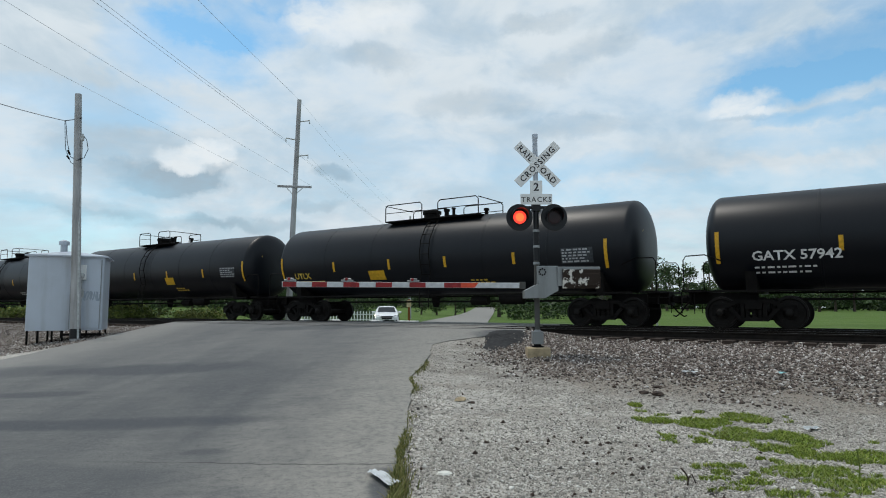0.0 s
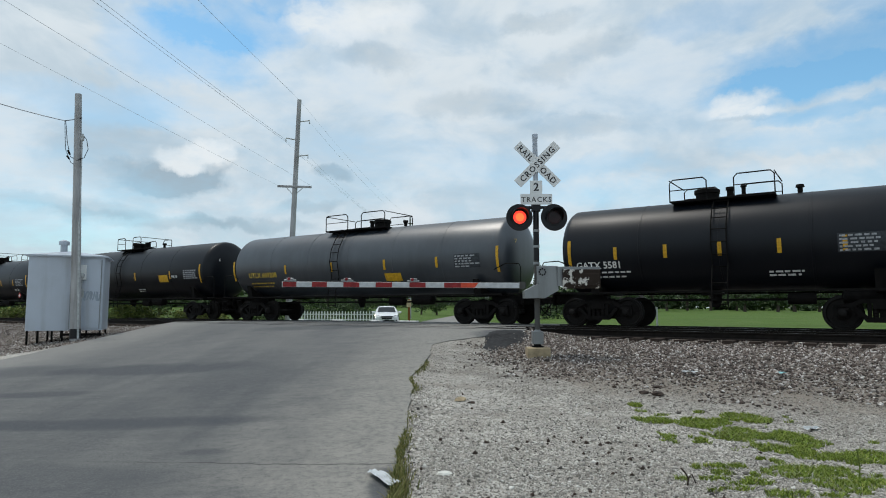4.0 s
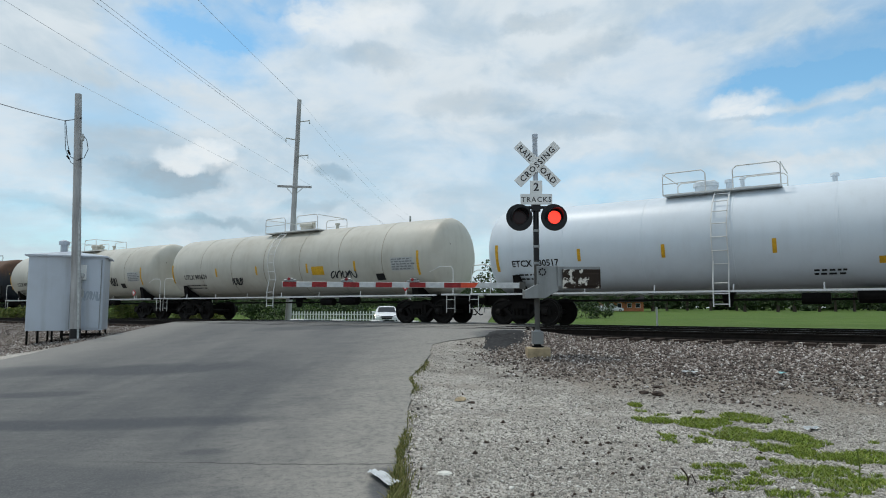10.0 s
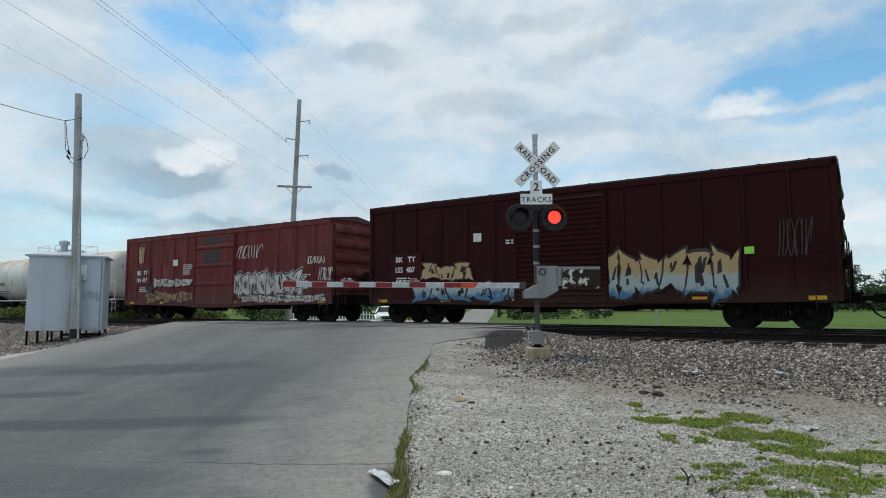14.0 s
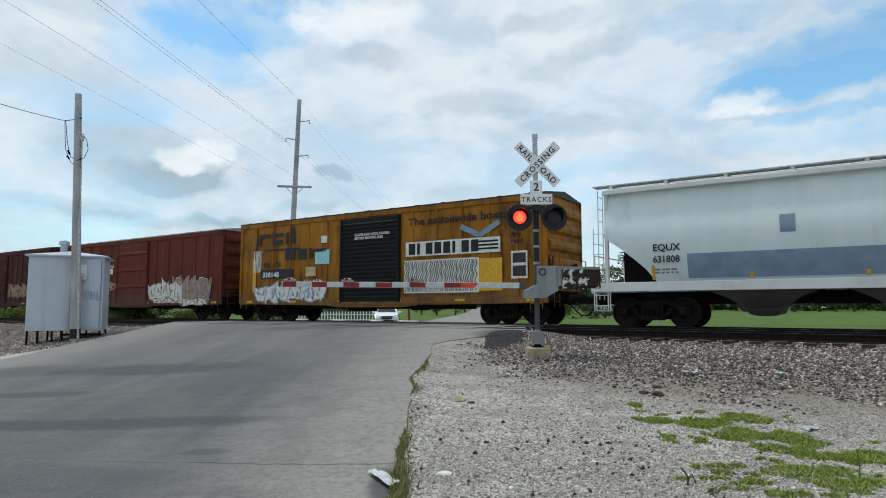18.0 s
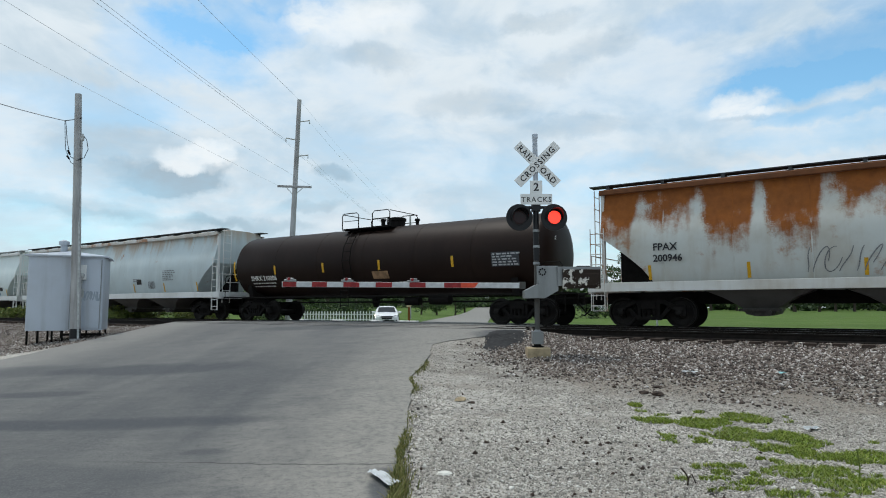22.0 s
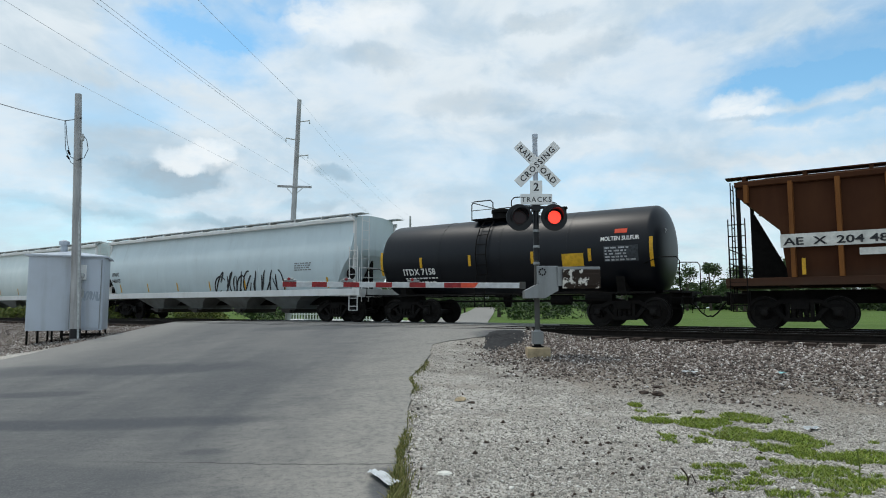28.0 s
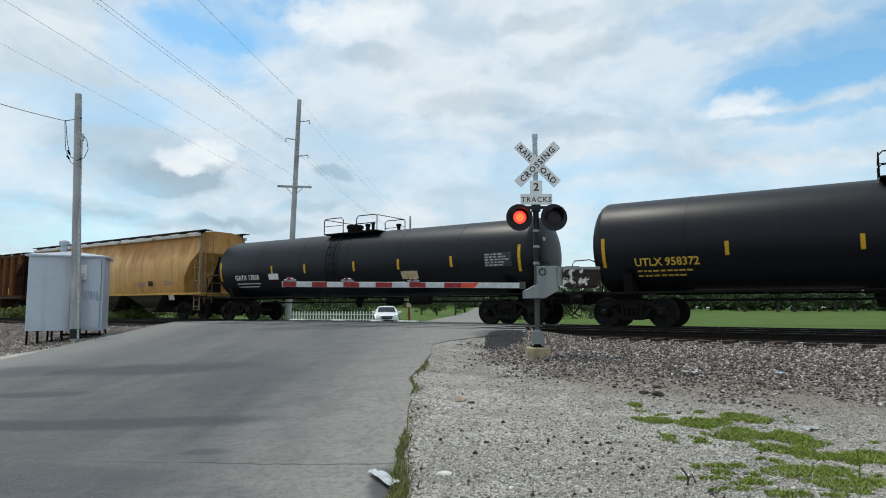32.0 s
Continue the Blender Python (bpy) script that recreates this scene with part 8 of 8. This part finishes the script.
    part("wall", Mesh().box(-6.0, 5.0, -3.5, 3.5, -0.3, 2.5), plain("orange_brick", (0.40, 0.15, 0.07), 0.85, 0.0, 0.3, 3), t)
    part("roof", Mesh().prism([(-4.2, 2.4), (4.2, 2.4), (4.2, 2.55), (0, 4.3), (-4.2, 2.55)], -6.5, 5.5), plain("dark_shingle", (0.055, 0.05, 0.05), 0.9, 0.0, 0.3, 2), t)
    part("garage_door", Mesh().box(-5.2, -2.6, -3.56, -3.5, 0.0, 2.1), M_SIGN, t)
    for wx in (-1.2, 1.4, 3.6):
        w = part("window", Mesh().box(wx - 0.5, wx + 0.5, -3.56, -3.5, 0.9, 2.0), M_GLASS, t)
        part("window_frame", Mesh().box(wx - 0.58, wx - 0.5, -3.58, -3.5, 0.82, 2.08).box(wx + 0.5, wx + 0.58, -3.58, -3.5, 0.82, 2.08).box(wx - 0.5, wx + 0.5, -3.58, -3.5, 2.0, 2.08).box(wx - 0.5, wx + 0.5, -3.58, -3.5, 0.82, 0.9), M_SIGN, w)
    for bx, by in ((40.0, 160.0), (44.0, 163.0)):
        suv(bx, by, 75, "white parked car on the lawn by the house")
    p = part("fence_post", Mesh().box(-0.06, 0.06, -0.06, 0.06, -0.2, 1.5, 0.01), M_POLE)
    p.matrix_world = pose(15.8, 47.0, ground_z(15.8, 47.0))
    tagged(p, "single thin grey post in the field", "post")
    # a pale sign post and driveway marker by the far road
    t = thing("road_marker", pose(-3.0, 56.0, ground_z(-3.0, 56.0)), "brown wooden post with a pale marker by the road", "post")
    part("post", Mesh().box(-0.10, 0.10, -0.10, 0.10, -0.2, 2.2, 0.01), M_TANSTRIPE, t)
    part("marker", Mesh().box(-0.2, 0.2, -0.13, -0.11, 1.5, 2.1), M_TAN, t)


M_GLASS = plain("dark_window_glass", (0.015, 0.02, 0.024), 0.08, 0.0, 0.1)
M_CARPAINT = plain("white_car_paint", (0.78, 0.79, 0.80), 0.25, 0.0, 0.03)
M_HEADLIGHT = plain("smoked_headlight_lens", (0.10, 0.105, 0.11), 0.12, 0.0, 0.2)
M_TYRE = plain("tyre_rubber", (0.018, 0.018, 0.018), 0.85)


def suv(x, y, rz, label):
    """A white crossover; its front faces -y."""
    t = thing("car", pose(x, y, ground_z(x, y), 0, 0, rz), label, "car", "cars by the road")
    m = Mesh()
    stations = [(-2.28, 0.66, 0.42, 0.66, 0.52, 0.74), (-2.20, 0.80, 0.28, 0.72, 0.62, 0.84), (-1.95, 0.88, 0.24, 0.78, 0.70, 0.92), (-1.45, 0.91, 0.24, 0.87, 0.74, 0.99), (-0.95, 0.92, 0.24, 0.96, 0.75, 1.05),
                (-0.25, 0.92, 0.24, 1.02, 0.63, 1.47), (0.30, 0.92, 0.24, 1.02, 0.64, 1.54), (1.0, 0.92, 0.24, 1.03, 0.63, 1.53), (1.75, 0.90, 0.26, 1.03, 0.60, 1.44), (2.15, 0.86, 0.32, 0.98, 0.66, 1.10), (2.26, 0.78, 0.42, 0.85, 0.62, 0.95)]
    for a, w, zl, zb, tw, zt in stations:
        half = [(w * 0.94, zl), (w, zl + 0.12), (w * 1.02, (zl + zb) / 2), (w * 0.985, zb), ((w + tw) / 2 + 0.03, (zb + zt) / 2 + 0.02), (tw, zt - 0.03), (tw * 0.8, zt), (0.0, zt + 0.03)]
        m.v += [(-p, a, q) for p, q in half] + [(p, a, q) for p, q in reversed(half[:-1])]
    n = 15
    for j in range(len(stations) - 1):
        m.f += [(j * n + i, j * n + (i + 1) % n, (j + 1) * n + (i + 1) % n, (j + 1) * n + i) for i in range(n)]
    m.f += [tuple(range(n - 1, -1, -1)), tuple((len(stations) - 1) * n + i for i in range(n))]
    part("body", m, M_CARPAINT, t, "white painted body", smooth=True)
    part("windscreen", Mesh().add([(-0.70, -0.93, 1.095), (0.70, -0.93, 1.095), (0.60, -0.30, 1.475), (-0.60, -0.30, 1.475)], [(0, 1, 2, 3)]), M_GLASS, t, "dark windscreen")
    for s in (-1, 1):
        part("side_window", Mesh().add([(s * 0.905, -0.50, 1.06), (s * 0.905, 1.55, 1.07), (s * 0.715, 1.35, 1.42), (s * 0.720, -0.10, 1.42)], [(0, 1, 2, 3)]), M_GLASS, t)
        part("headlight", Mesh().add([(s * 0.48, -2.30, 0.68), (s * 0.86, -2.14, 0.71), (s * 0.93, -1.86, 0.93), (s * 0.52, -2.24, 0.83)], [(0, 1, 2, 3)]), M_HEADLIGHT, t, "swept-back headlight")
        part("mirror", Mesh().box(s * 1.02 - 0.11, s * 1.02 + 0.11, -0.80, -0.66, 0.99, 1.14, 0.03), M_CARPAINT, t)
        part("fog_lamp", Mesh().box(s * 0.66 - 0.11, s * 0.66 + 0.11, -2.27, -2.18, 0.42, 0.53, 0.02), M_BLACKPAINT, t)
        for wy in (-1.42, 1.38):
            w = part("wheel", Mesh().lathe([(-0.11, 0.24), (-0.11, 0.33), (-0.08, 0.36), (0.08, 0.36), (0.11, 0.33), (0.11, 0.24)], "x", 22), M_TYRE, t, "black tyre")
            w.location = (s * 0.86, wy, 0.36)
            part("rim", Mesh().lathe([(-0.115, 0.22), (0.115, 0.22)], "x", 14), M_BRIGHT, w)
    part("grille", Mesh().prism([(-0.46, 0.80), (-0.36, 0.57), (0.36, 0.57), (0.46, 0.80)], -2.305, -2.26, "y"), M_BLACKPAINT, t)
    part("badge_bar", Mesh().box(-0.40, 0.40, -2.315, -2.30, 0.675, 0.70), M_BRIGHT, t)
    part("lower_grille", Mesh().prism([(-0.66, 0.30), (0.66, 0.30), (0.54, 0.50), (-0.54, 0.50)], -2.295, -2.20, "y"), M_BLACKPAINT, t)
    part("number_plate", Mesh().box(-0.16, 0.16, -2.315, -2.295, 0.50, 0.59), M_PANELGREY, t)


suv(-4.45, 50.0, 6, "white car waiting beyond the tracks, facing the crossing")
far_side()
litter()
grass()
scatter()

# ---------------------------------------------------------------- what moves
def run(t):
    """How far the train has rolled at t seconds."""
    return 14.56 * t + 0.0126 * t * t


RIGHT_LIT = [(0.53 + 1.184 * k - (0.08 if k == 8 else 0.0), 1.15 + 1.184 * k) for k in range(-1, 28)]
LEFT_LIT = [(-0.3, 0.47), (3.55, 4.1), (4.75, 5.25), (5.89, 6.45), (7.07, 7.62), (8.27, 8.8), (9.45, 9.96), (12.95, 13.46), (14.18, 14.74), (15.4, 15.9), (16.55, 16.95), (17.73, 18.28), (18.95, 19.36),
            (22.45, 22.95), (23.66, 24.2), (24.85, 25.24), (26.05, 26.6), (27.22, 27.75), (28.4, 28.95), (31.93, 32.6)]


def motions():
    times = [2.0 * k for k in range(17)]
    for car, s in CARS:
        walk(car, [(t, tp(s - run(t), FAR_N)) for t in times])
    # wheels: one turning for all, counted from the train's way
    for side in (0, 1):
        first = WHEELS[side]
        rows = []
        for k in range(0, 961):
            a = -math.degrees(run(k / 30) / WHEEL_R)
            rows.append((k / 30, pose(first.location.x, 0, WHEEL_R, 0, a % 360, 0)))
        walk(first, rows)
        keys = first.animation_data
        for w in WHEELS[2 + side::2]:
            w.rotation_mode = "QUATERNION"
            w.animation_data_create()
            w.animation_data.action = keys.action
            w.animation_data.action_slot = keys.action_slot
    # no light is switched: the two lamp discs imitate flashing by turning their lit face forward and away
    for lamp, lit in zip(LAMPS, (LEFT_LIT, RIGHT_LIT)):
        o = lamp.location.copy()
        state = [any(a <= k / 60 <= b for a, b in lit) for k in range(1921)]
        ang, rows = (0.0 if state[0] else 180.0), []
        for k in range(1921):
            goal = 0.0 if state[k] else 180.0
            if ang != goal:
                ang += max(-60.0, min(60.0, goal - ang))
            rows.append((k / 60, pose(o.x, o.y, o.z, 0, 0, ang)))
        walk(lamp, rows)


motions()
